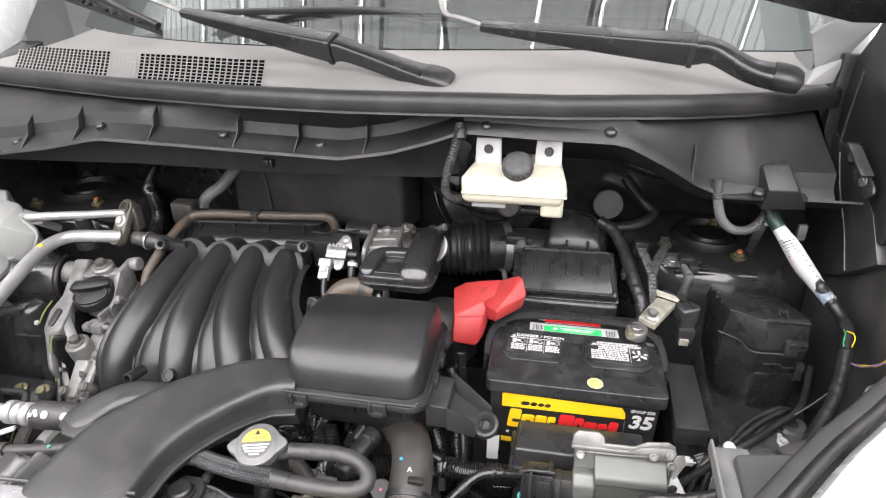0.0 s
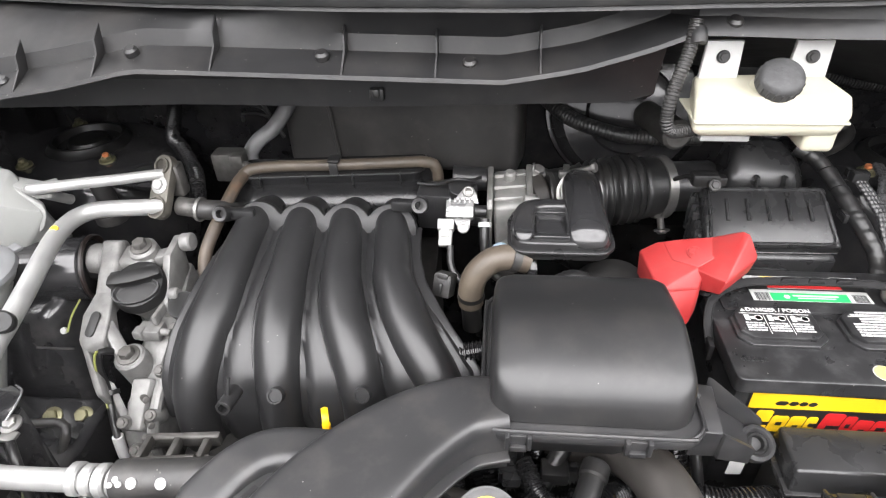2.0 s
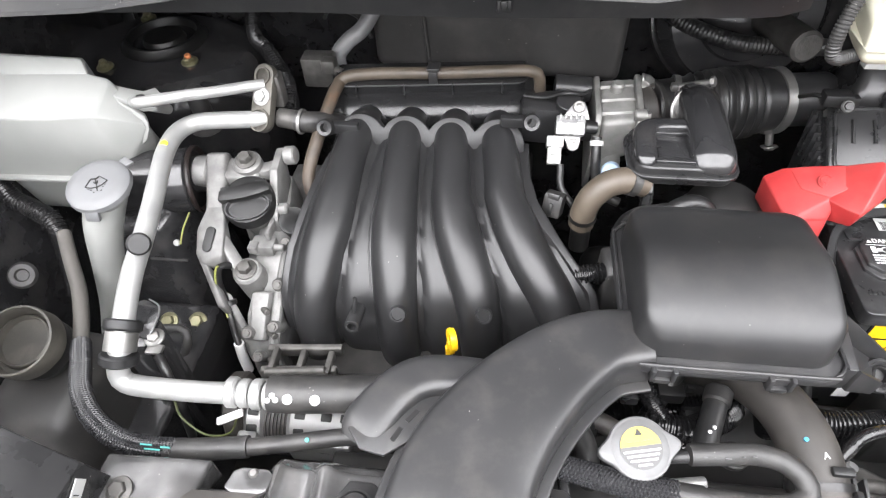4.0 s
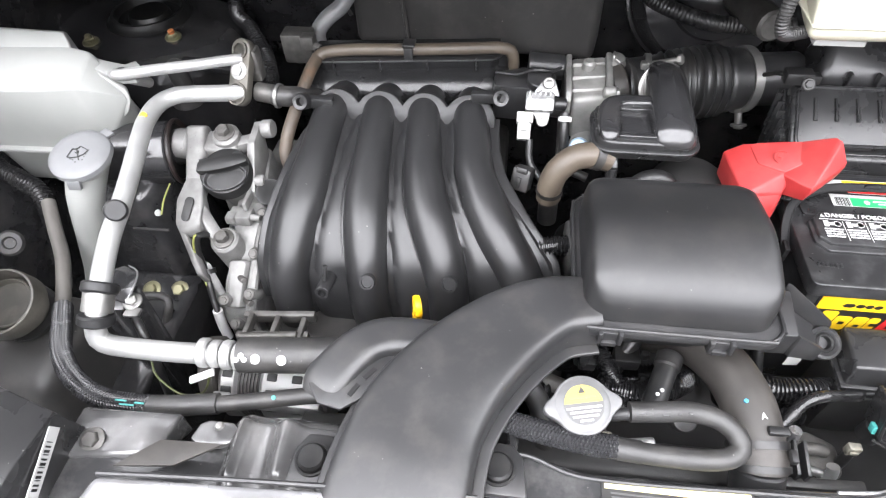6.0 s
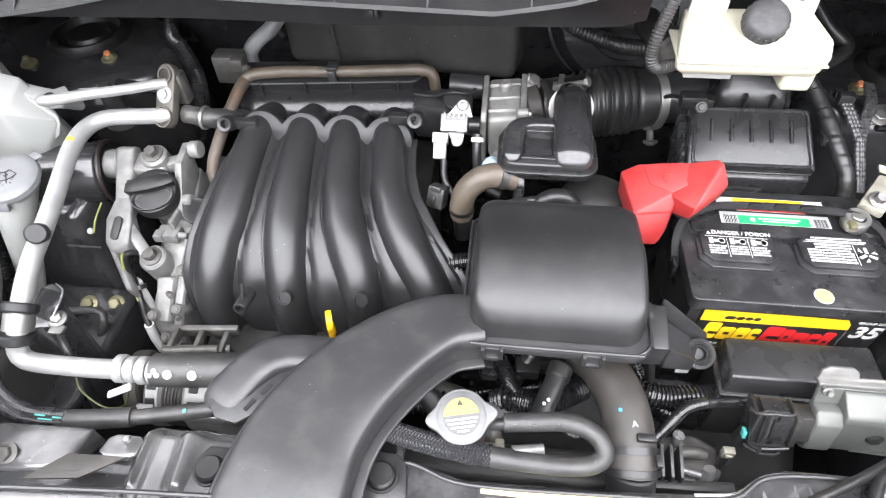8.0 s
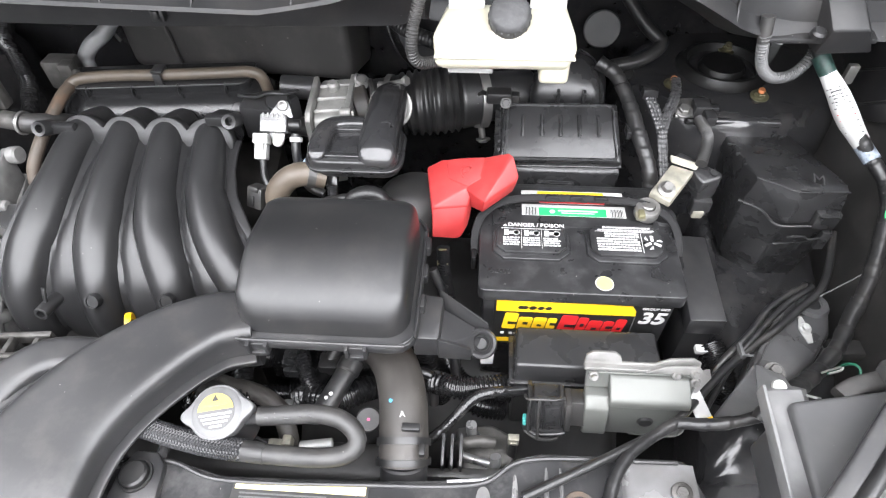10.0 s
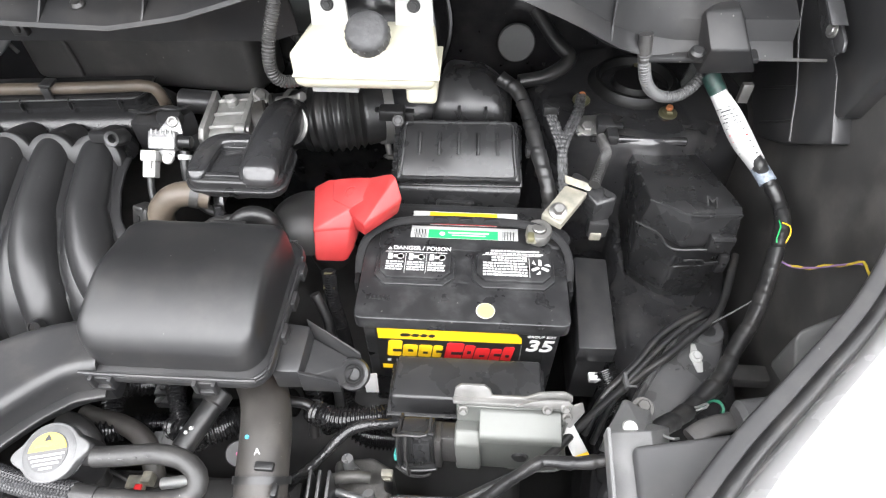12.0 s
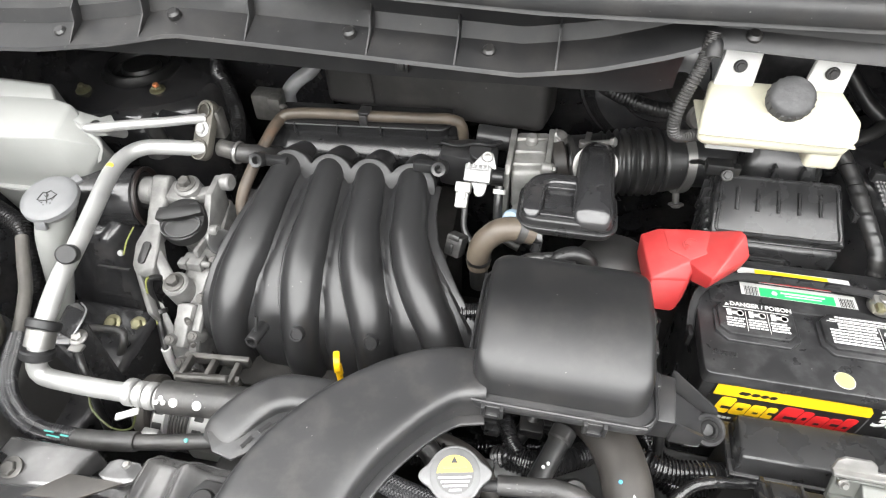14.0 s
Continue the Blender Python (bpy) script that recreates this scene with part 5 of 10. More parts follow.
part("grommet", turned([(0, -0.005), (0.0095, -0.005), (0.0100, 0.003), (0.0085, 0.0045), (0.0068, 0.003), (0.0060, -0.003), (0, -0.003)], along((0.106, 0.549, 0.870), (0.106, 0.519, 0.922)), 24), INKHOLE, air)

# ---- intake duct ----
duct = thing("intake_duct", "wide black plastic air intake duct", "duct", (-0.25, 0.42, 0.87))
dp = [(-0.125, 0.533, 0.903, 0.058, 0.068), (-0.165, 0.525, 0.904, 0.068, 0.066), (-0.205, 0.497, 0.908, 0.082, 0.060), (-0.245, 0.452, 0.910, 0.096, 0.056), (-0.272, 0.405, 0.908, 0.108, 0.052), (-0.282, 0.36, 0.905, 0.114, 0.050), (-0.285, 0.315, 0.897, 0.118, 0.048), (-0.286, 0.28, 0.885, 0.12, 0.046)]
part("duct", ribbon(dp, 0, 0, (0, 0, 1), 0.006, 5.5, 52), DUCTPLASTIC, duct, angle=60)
for sgn in (1, -1):
    pts = []
    sp = spline(dp, 0.012)
    for p, (o, s, u) in zip(sp, frames_along(sp, (0, 0, 1))):
        pts.append(o + s * (sgn * float(p[3] / 2 + 0.0045)) - u * 0.004)
    part("seam", ribbon(pts, 0.011, 0.0045), DUCTPLASTIC, duct, "moulded seam flange")
part("resonator", ribbon([(-0.250, 0.487, 0.900, 0.030, 0.03), (-0.272, 0.487, 0.903, 0.038, 0.036), (-0.318, 0.484, 0.903, 0.042, 0.038), (-0.343, 0.468, 0.902, 0.044, 0.038), (-0.366, 0.436, 0.896, 0.046, 0.036), (-0.373, 0.425, 0.892, 0.03, 0.026)], 0, 0, (0, 0, 1), 0.006, 3.4, 28), DUCTPLASTIC, duct, "side chamber of the duct", angle=60)
part("web", prism([(-0.380, 0.430), (-0.366, 0.412), (-0.345, 0.408), (-0.318, 0.428), (-0.296, 0.462), (-0.282, 0.484), (-0.312, 0.486), (-0.335, 0.462), (-0.358, 0.436)], 0.9065, 0.9105, "z", 0.001), DUCTPLASTIC, duct, "flat web between duct and chamber")
for (x0, y0), (x1, y1) in (((-0.342, 0.422), (-0.336, 0.434)), ((-0.332, 0.440), (-0.324, 0.451))):
    part("slot", hull([(x0, y0, z) for z in (0.9095, 0.9112)] + [(x0 + 0.004, y0 - 0.002, z) for z in (0.9095, 0.9112)] + [(x1, y1, z) for z in (0.9095, 0.9112)] + [(x1 + 0.004, y1 - 0.002, z) for z in (0.9095, 0.9112)], 0), INKHOLE, duct)

LATCHMETAL = material("bare_bracket_metal", (0.27, 0.265, 0.255), 0.4, metal=0.6, vary=0.2, scale=40, bump=0.3)
# ---- battery ----
bat = thing("battery", "black car battery with yellow and red label", "battery", (0.215, 0.69, 0.70))
part("case", hull([(x, y, 0.885) for x in (0.106, 0.324) for y in (0.608, 0.770)] + [(x, y, 0.70) for x in (0.108, 0.322) for y in (0.611, 0.768)], 0.004), BATTERY, bat)
top_lid = joined(prism([(x + 0.215, y + 0.6885) for x, y in oblong(0.230, 0.177, 0.008)], 0.880, 0.8985, "z", 0.003, 3), prism([(x + 0.215, y + 0.735) for x, y in oblong(0.20, 0.07, 0.006)], 0.897, 0.9005, "z", 0.0015))
part("top", top_lid, BATTERY, bat, "dusty black battery top")
for x0, x1 in ((0.120, 0.201), (0.229, 0.312)):
    y0, y1, c = 0.652, 0.700, 0.010
    o = [(x0 + c, y0), (x1 - c, y0), (x1, y0 + c), (x1, y1 - c), (x1 - c, y1), (x0 + c, y1), (x0, y1 - c), (x0, y0 + c)]
    vp = part("vent_plate", prism(o, 0.898, 0.906, "z", 0.0015), BATTERY, bat, "raised octagonal vent cover with white print")
# print on the vent covers
Z = 0.9065
text("DANGER / POISON", 0.0078, pose(0.1335, 0.6905, Z), WHITEINK, bat, depth=0.0002, bold=0.00015)
part("warning_mark", prism([(0.1275, 0.6915), (0.1325, 0.6915), (0.130, 0.6957)], Z - 0.0002, Z + 0.0003, "z", 0), WHITEINK, bat)
rnd = random.Random(4)
def fine_print(x0, x1, y, h):
    """A line of unreadable print as short bars."""
    out, x = [], x0
    while x < x1 - 0.002:
        w = min(0.0025 + rnd.random() * 0.004, x1 - x)
        out.append(box(x + w / 2, y, Z, w, h, 0.0005, 0))
        x += w + 0.0009
    return out


bars = [box(0.1605, 0.6885, Z, 0.070, 0.0006, 0.0005, 0)]
for c in range(3):
    x0 = 0.1275 + c * 0.0235
    bars += [box(x0 + 0.004, 0.6815, Z, 0.005, 0.0085, 0.0005, 0), box(x0 + 0.0095, 0.6815, Z, 0.004, 0.004, 0.0005, 0)]
    if c < 2:
        bars.append(box(x0 + 0.0215, 0.672, Z, 0.0005, 0.029, 0.0005, 0))
    bars += [turned([(0.0033, 0.0003), (0.0041, 0.0003), (0.0041, 0), (0.0033, 0), (0.0033, 0.0003)], pose(x0 + 0.0155, 0.6815, Z), 16)]
    for r in range(4):
        bars += fine_print(x0, x0 + 0.0195, 0.6735 - r * 0.0036, 0.0019)
tagged(part("print_bar", joined(*bars), WHITEINK, bat, "small unreadable white print"), kind="stuff")
bars = fine_print(0.245, 0.300, 0.6955, 0.0022) + fine_print(0.239, 0.304, 0.6915, 0.0018) + [box(0.2685, 0.6890, Z, 0.066, 0.0005, 0.0005, 0)]
for r in range(7):
    bars += fine_print(0.2365 if r > 1 else 0.246, 0.2855, 0.6855 - r * 0.0042, 0.0022 if r % 3 else 0.0027)
bars.append(box(0.2880, 0.672, Z, 0.0005, 0.03, 0.0005, 0))
for k in range(3):
    a = radians(90 + 120 * k)
    bars.append(box(0, 0, 0, 0.0085, 0.0034, 0.0005, 0, m=pose(0.300 + 0.0062 * math.cos(a), 0.6735 + 0.0062 * math.sin(a), Z, 0, 0, 90 + 120 * k)))
    bars.append(prism([(0, 0.0036), (0.0032, 0), (0, -0.0036)], -0.0003, 0.0003, "z", 0))
    bars[-1].transform(pose(0.300 + 0.0085 * math.cos(a + 0.75), 0.6735 + 0.0085 * math.sin(a + 0.75), Z, 0, 0, math.degrees(a) + 110))
tagged(part("print_bar", joined(*bars), WHITEINK, bat, "small unreadable white print"), kind="stuff")
for x0, x1 in ((0.120, 0.201), (0.229, 0.312)):
    part("vent_step", prism([(x + (x0 + x1) / 2, y + 0.672) for x, y in oblong(x1 - x0 + 0.008, 0.054, 0.012, 2)], 0.897, 0.9022, "z", 0.001), BATTERY, bat)
# sticker on the top
part("sticker", box(0.214, 0.738, 0.9022, 0.126, 0.044, 0.0006, 0), WHITEPAPER, bat, "white sticker with green and red bands")
part("sticker_band", box(0.2125, 0.7225, 0.9027, 0.082, 0.013, 0.0005, 0), GREEN, bat, "green band")
part("sticker_band", box(0.214, 0.7405, 0.9027, 0.126, 0.0115, 0.0005, 0), INKHOLE, bat, "black band with white print")
part("sticker_band", box(0.212, 0.7545, 0.9027, 0.082, 0.008, 0.0005, 0), YELLOWINK, bat, "yellow band")
part("sticker_patch", box(0.2125, 0.7415, 0.9031, 0.080, 0.0085, 0.0005, 0), REDINK, bat, "red patch with white print")
for x0 in (0.155, 0.259):
    tagged(part("barcode", joined(*[box(x0 + k * 0.0018, 0.7225, 0.9027, 0.0005 + 0.0007 * (k % 2), 0.013, 0.0005, 0) for k in range(9)]), INKHOLE, bat, "printed barcode"), kind="stuff")
part("print_bar", joined(box(0.219, 0.7245, 0.9030, 0.048, 0.0022, 0.0005, 0), box(0.219, 0.7205, 0.9030, 0.040, 0.0014, 0.0005, 0), box(0.2125, 0.7375, 0.9030, 0.08, 0.0016, 0.0005, 0), box(0.178, 0.7425, 0.9030, 0.03, 0.003, 0.0005, 0), turned([(0, 0.0003), (0.0035, 0.0003), (0.0035, 0), (0, 0)], pose(0.188, 0.7225, 0.9028), 6)), WHITEINK, bat)
PALEDOT = material("faded_yellow_sticker", (0.61, 0.53, 0.13), 0.5, vary=0.05, bump=0)
part("state_dot", turned([(0, 0.0006), (0.0093, 0.0006), (0.0095, 0), (0, 0)], pose(0.240, 0.616, 0.8985), 28), PALEDOT, bat, "round yellow sticker")
part("dot_paper", turned([(0, 0.0004), (0.0102, 0.0004), (0.0102, 0), (0, 0)], pose(0.240, 0.616, 0.8983), 28), WHITEPAPER, bat)
part("moulded_code", joined(*[box(0.112 + 0.0045 * k, 0.628, 0.8988, 0.0030, 0.0055, 0.0010, 0.0003) for k in range(6)]), BATTERY, bat, "raised moulded code, unreadable")
# front label
F = 0.6075
part("label", box(0.214, F, 0.829, 0.188, 0.0008, 0.092, 0), INKHOLE, bat, "black front label")
part("label_band", prism([(0.1225, 0.8745), (0.276, 0.8705), (0.2815, 0.862), (0.2825, 0.8525), (0.1225, 0.8515)], F - 0.0008, F - 0.0003, "y", 0), YELLOWINK, bat, "yellow band")
part("label_band", box(0.134, F - 0.0007, 0.7925, 0.021, 0.0005, 0.008, 0), YELLOWINK, bat, "yellow band")
part("label_edge", box(0.2825, F - 0.0007, 0.833, 0.0012, 0.0005, 0.034, 0), GREYPLASTIC, bat, "thin grey edge line")
# the maker's mark as plain slanted shapes, each cut by a dark slit
def slanted(x0, widths, gap, z0, heights, lean, mat, slit=True):
    x, bms, cuts = x0, [], []
    for k, (w, h) in enumerate(zip(widths, heights)):
        z1 = z0 + h
        c = 0.0022
        bms.append(prism([(x + c, z0), (x + w - c, z0), (x + w, z0 + c), (x + w + lean * h, z1 - c), (x + w + lean * h - c, z1), (x + lean * h + c, z1), (x + lean * h, z1 - c), (x, z0 + c)], F - 0.0011, F - 0.0006, "y", 0))
        if slit:
            a, b = (0.42, 0.62) if k % 2 else (0.30, 0.46)
            cuts.append(prism([(x + w * 0.36 + lean * h * a, z0 + h * a), (x + w * (0.72 if k % 3 else 1.05) + lean * h * a, z0 + h * a), (x + w * (0.72 if k % 3 else 1.05) + lean * h * b, z0 + h * b), (x + w * 0.36 + lean * h * b, z0 + h * b)], F - 0.0014, F - 0.0010, "y", 0))
        x += w + gap
    ob = part("mark", joined(*bms), mat, bat, "plain slanted blocks in the maker's colours")
    if cuts:
        part("mark_slit", joined(*cuts), INKHOLE, ob)


slanted(0.1305, (0.0160, 0.0165, 0.0150, 0.0105), 0.0014, 0.8165, (0.0320, 0.0245, 0.0250, 0.0250), 0.10, YELLOWINK)
slanted(0.1960, (0.0195, 0.0115, 0.0165, 0.0120, 0.0120), 0.0012, 0.8150, (0.0330, 0.0300, 0.0250, 0.0250, 0.0300), 0.12, REDINK)
slanted(0.1470, (0.0118, 0.0088, 0.0078, 0.0078), 0.0010, 0.8570, (0.0062, 0.0062, 0.0062, 0.0062), 0.15, INKHOLE, False)
text("35", 0.030, Matrix.Translation((0.2868, F - 0.001, 0.8335)) @ pose(0, 0, 0, 90), WHITEINK, bat, shear=0.15, depth=0.0003, bold=0.0008)
text("GROUP SIZE", 0.0056, Matrix.Translation((0.2872, F - 0.001, 0.8645)) @ pose(0, 0, 0, 90), WHITEINK, bat, shear=0.1, depth=0.0002, bold=0.0001)
part("print_bar", joined(*[box(0.132 + 0.0052 * k, F - 0.0008, 0.8065, 0.004, 0.0005, 0.0042, 0) for k in (0, 2, 3, 4)]), WHITEINK, bat)
# carrying strap
STRAP = [(0.095, 0.668, 0.880), (0.095, 0.688, 0.896), (0.104, 0.709, 0.909), (0.130, 0.723, 0.917), (0.17, 0.728, 0.9195), (0.26, 0.728, 0.9195), (0.300, 0.723, 0.917), (0.326, 0.709, 0.909), (0.335, 0.688, 0.896), (0.335, 0.668, 0.880)]
STRAPBLACK = material("strap_plastic", (0.010, 0.010, 0.0105), 0.5, vary=0.2, bump=0.05, dust=DUST, dust_amount=0.03, spec=0.12)
strap = part("handle", ribbon(STRAP, 0.0090, 0.0040, (0, -0.55, 0.83), 0.006), STRAPBLACK, bat, "black carrying strap")
sp = spline(STRAP, 0.006)
for sgn in (1, -1):
    part("handle_bead", tube([o + s * (sgn * 0.0040) + u * 0.0016 for o, s, u in frames_along(sp, (0, -0.55, 0.83))], 0.0009, 8, 0.01), STRAPBLACK, strap)
for x in (0.186, 0.215, 0.244):
    part("handle_ridge", hull([(x - 0.010, 0.725, 0.9205), (x + 0.010, 0.725, 0.9205), (x - 0.006, 0.7315, 0.9235), (x + 0.006, 0.7315, 0.9235), (x - 0.006, 0.727, 0.9245), (x + 0.006, 0.727, 0.9245)], 0.0005), STRAPBLACK, strap)
for x in (0.094, 0.336):
    part("handle_hook", box(x, 0.664, 0.876, 0.006, 0.016, 0.022, 0.002), STRAPBLACK, strap)
for x in (0.108, 0.322):
    part("terminal_seat", turned([(0, 0.004), (0.015, 0.004), (0.017, 0), (0, 0)], pose(x, 0.725 if x > 0.2 else 0.740, 0.898), 24), BATTERY, bat)
post = part("terminal_post", rod((0.300, 0.722, 0.90), (0.300, 0.722, 0.921), 0.0085, 0.001, 24, 0.008), STEEL, bat, "bright lead terminal post")

# negative clamp with its sensor block
CORR = material("corroded_metal", (0.21, 0.20, 0.165), 0.6, metal=0.25, vary=0.35, scale=90, bump=0.6, dust=(0.36, 0.31, 0.20), dust_amount=0.45, dust_scale=40)
clamp = thing("battery_clamp", "corroded pale metal battery clamp with black sensor", "battery clamp", (0.32, 0.74, 0.90))
part("ring", turned([(0.0085, 0), (0.0145, 0), (0.015, 0.002), (0.015, 0.013), (0.0135, 0.015), (0.0085, 0.015), (0.0085, 0)], along((0.300, 0.722, 0.905), (0.300, 0.716, 0.95)), 24), STEEL, clamp)
part("plate", joined(hull([(0.302, 0.737, 0.928), (0.324, 0.721, 0.927), (0.331, 0.774, 0.941), (0.356, 0.762, 0.941), (0.302, 0.737, 0.918), (0.324, 0.721, 0.917), (0.331, 0.774, 0.931), (0.356, 0.762, 0.931)], 0.002), hull([(0.330, 0.784, 0.948), (0.362, 0.769, 0.947), (0.331, 0.776, 0.941), (0.358, 0.763, 0.941), (0.330, 0.784, 0.942), (0.362, 0.769, 0.941)], 0.001), box(0.292, 0.712, 0.912, 0.014, 0.012, 0.010, 0.003)), CORR, clamp)
part("clamp_bolt", bolt((0.321, 0.738, 0.932), (0, -0.4, 1), 0.0068, 0.009), STEEL, clamp)
part("clamp_jaw", box(0.290, 0.708, 0.918, 0.008, 0.012, 0.007, 0.002), GOLD, clamp, "yellow corroded jaw")
blk = part("sensor_block", joined(hull([(0.339, 0.792, 0.944), (0.346, 0.795, 0.944), (0.391, 0.764, 0.938), (0.389, 0.757, 0.936), (0.366, 0.748, 0.934), (0.352, 0.770, 0.940), (0.342, 0.792, 0.915), (0.391, 0.764, 0.905), (0.388, 0.755, 0.903), (0.365, 0.747, 0.905)], 0.003), box(0.374, 0.752, 0.895, 0.024, 0.016, 0.024, 0.003, m=pose(0, 0, 0))), BLACKBOX, clamp, "black plastic sensor block")
part("screw", turned([(0, 0.0015), (0.0042, 0.0015), (0.0048, 0), (0, 0)], along((0.380, 0.762, 0.9385), (0.380, 0.756, 0.96)), 16), INKHOLE, blk)
part("corrosion", box(0.372, 0.744, 0.886, 0.014, 0.004, 0.012, 0.002), CORR, blk, "white corrosion crust")
solid("ground_lead", tube([(0.362, 0.765, 0.95), (0.375, 0.80, 0.957), (0.385, 0.835, 0.945), (0.382, 0.862, 0.945)], 0.0065, 12, rib=0.0012, pitch=0.003), GREYHOSE, (0.375, 0.80, 0.93), "grey corrugated ground lead from the battery clamp", "cable")

# red terminal cover
red = thing("terminal_cover", "red plastic battery terminal cover", "terminal cover", (0.08, 0.74, 0.88))
part("cover", joined(
    hull([(0.031, 0.766, 0.931), (0.050, 0.768, 0.942), (0.083, 0.762, 0.951), (0.093, 0.721, 0.947), (0.082, 0.716, 0.941), (0.042, 0.698, 0.925), (0.084, 0.704, 0.926), (0.034, 0.768, 0.895), (0.09, 0.765, 0.895), (0.042, 0.700, 0.895), (0.086, 0.706, 0.895)], 0.0025, 3),
    hull([(0.042, 0.6985, 0.924), (0.084, 0.7045, 0.925), (0.088, 0.709, 0.915), (0.042, 0.683, 0.890), (0.076, 0.690, 0.882), (0.086, 0.704, 0.895), (0.043, 0.710, 0.880), (0.080, 0.712, 0.880)], 0.0025, 3),
    hull([(0.055, 0.766, 0.944), (0.083, 0.762, 0.951), (0.112, 0.752, 0.962), (0.100, 0.722, 0.953), (0.083, 0.718, 0.944), (0.060, 0.735, 0.940), (0.06, 0.76, 0.92), (0.10, 0.745, 0.93), (0.085, 0.722, 0.92)], 0.003, 3),
    hull([(0.078, 0.762, 0.944), (0.088, 0.763, 0.946), (0.130, 0.744, 0.975), (0.136, 0.738, 0.974), (0.143, 0.723, 0.957), (0.140, 0.719, 0.953), (0.104, 0.690, 0.946), (0.094, 0.700, 0.944), (0.080, 0.718, 0.941), (0.082, 0.760, 0.915), (0.132, 0.742, 0.940), (0.138, 0.722, 0.935), (0.102, 0.694, 0.925), (0.085, 0.715, 0.915)], 0.0025, 3)), RED, red)
mk = along((0.083, 0.737, 0.9490), (0.078, 0.715, 1.0))
plus = joined(turned([(0.007, 0.0), (0.0075, 0.001), (0.0085, 0.001), (0.009, 0.0), (0.007, 0.0)], None, 24), box(0, 0, 0.0004, 0.009, 0.0018, 0.0012, 0), box(0, 0, 0.0004, 0.0018, 0.009, 0.0012, 0))
plus.transform(mk)
part("plus_mark", plus, RED, red)
solid("cable_lug", joined(box(0.056, 0.676, 0.868, 0.010, 0.004, 0.018, 0.001), box(0.056, 0.672, 0.858, 0.014, 0.008, 0.006, 0.001)), GOLD, (0.056, 0.676, 0.86), "brass cable lug under the red cover", "cable lug")
solid("battery_cable", tube([(0.056, 0.680, 0.875), (0.058, 0.668, 0.84), (0.066, 0.655, 0.79), (0.075, 0.63, 0.74), (0.07, 0.60, 0.70)], 0.008, 12, rib=0.0015, pitch=0.0035), LOOM, (0.06, 0.66, 0.74), "black corrugated battery cable", "cable")
solid("black_cover_dome", turned([(0, 0.04), (0.03, 0.036), (0.048, 0.02), (0.052, 0), (0, 0)], pose(0.012, 0.775, 0.852), 32), DARK, (0.012, 0.775, 0.865), "domed black rubber cover beside the terminal", "cover")

# ---- relay box behind the battery ----
relay = thing("relay_box", "black plastic box with ribbed lid behind the battery", "box", (0.2, 0.86, 0.80))
A, B, C, D = Vector((0.122, 0.806, 0.911)), Vector((0.283, 0.808, 0.912)), Vector((0.276, 0.876, 0.957)), Vector((0.126, 0.874, 0.956))
nrm = (B - A).cross(D - A).normalized()
rl = part("lid", hull([p - nrm * d for p in (A, B, C, D) for d in (0.004, 0.02)] + [p + ((A + B + C + D) / 4 - p) * 0.05 for p in (A, B, C, D)], 0.0025), BLACKBOX, relay)
part("lid_rim", hull([p - ((A + B + C + D) / 4 - p) * 0.04 - nrm * d for p in (A, B, C, D) for d in (0.018, 0.026)], 0.002), BLACKBOX, relay)
mid = (A + B + C + D) / 4
edge = [p + (mid - p) * 0.09 + nrm * 0.0004 for p in (A, B, C, D)]
loop = [edge[i] + (edge[(i + 1) % 4] - edge[i]) * f for i in range(4) for f in (0.06, 0.35, 0.65, 0.94)]
part("lid_border", tube(loop + loop[:2], 0.0024, 8), BLACKBOX, rl, "raised border of the lid")
for k in range(5):
    u = 0.18 + 0.16 * k
    a, b = A + (B - A) * u, D + (C - D) * u
    p, q = a + (b - a) * 0.42, a + (b - a) * 0.78
    part("lid_rib", tube([p + nrm * 0.0005, (p + q) / 2 + nrm * 0.001, q + nrm * 0.0005], 0.0024, 8), BLACKBOX, rl)
part("body", hull([(0.122, 0.812, 0.89), (0.285, 0.812, 0.89), (0.122, 0.90, 0.935), (0.285, 0.90, 0.935), (0.13, 0.815, 0.78), (0.28, 0.815, 0.78), (0.13, 0.90, 0.78), (0.28, 0.9, 0.78)], 0.004), BLACKBOX, relay)
part("latch", joined(box(0.20, 0.803, 0.875, 0.05, 0.008, 0.012, 0.002), box(0.20, 0.799, 0.868, 0.02, 0.008, 0.02, 0.002)), BLACKBOX, relay)
for k in range(7):
    part("side_rib", box(0.121, 0.815 + k * 0.011, 0.880 + k * 0.0055, 0.010, 0.003, 0.05, 0.0008), BLACKBOX, relay)
part("side_tab", box(0.290, 0.845, 0.935, 0.006, 0.02, 0.012, 0.0015), BLACKBOX, relay)
part("rear_housing", hull([(0.165, 0.90, 0.955), (0.26, 0.90, 0.955), (0.175, 0.93, 0.99), (0.24, 0.94, 0.99), (0.18, 0.98, 0.985), (0.235, 0.98, 0.98), (0.27, 0.95, 0.96), (0.16, 0.89, 0.86), (0.275, 0.89, 0.86), (0.16, 1.0, 0.86), (0.275, 1.0, 0.86)], 0.012, 3), BLACKBOX, relay, "rounded black housing")
for x in (0.20, 0.235):
    part("housing_rib", box(x, 0.897, 0.935, 0.004, 0.01, 0.05, 0.001), BLACKBOX, relay)

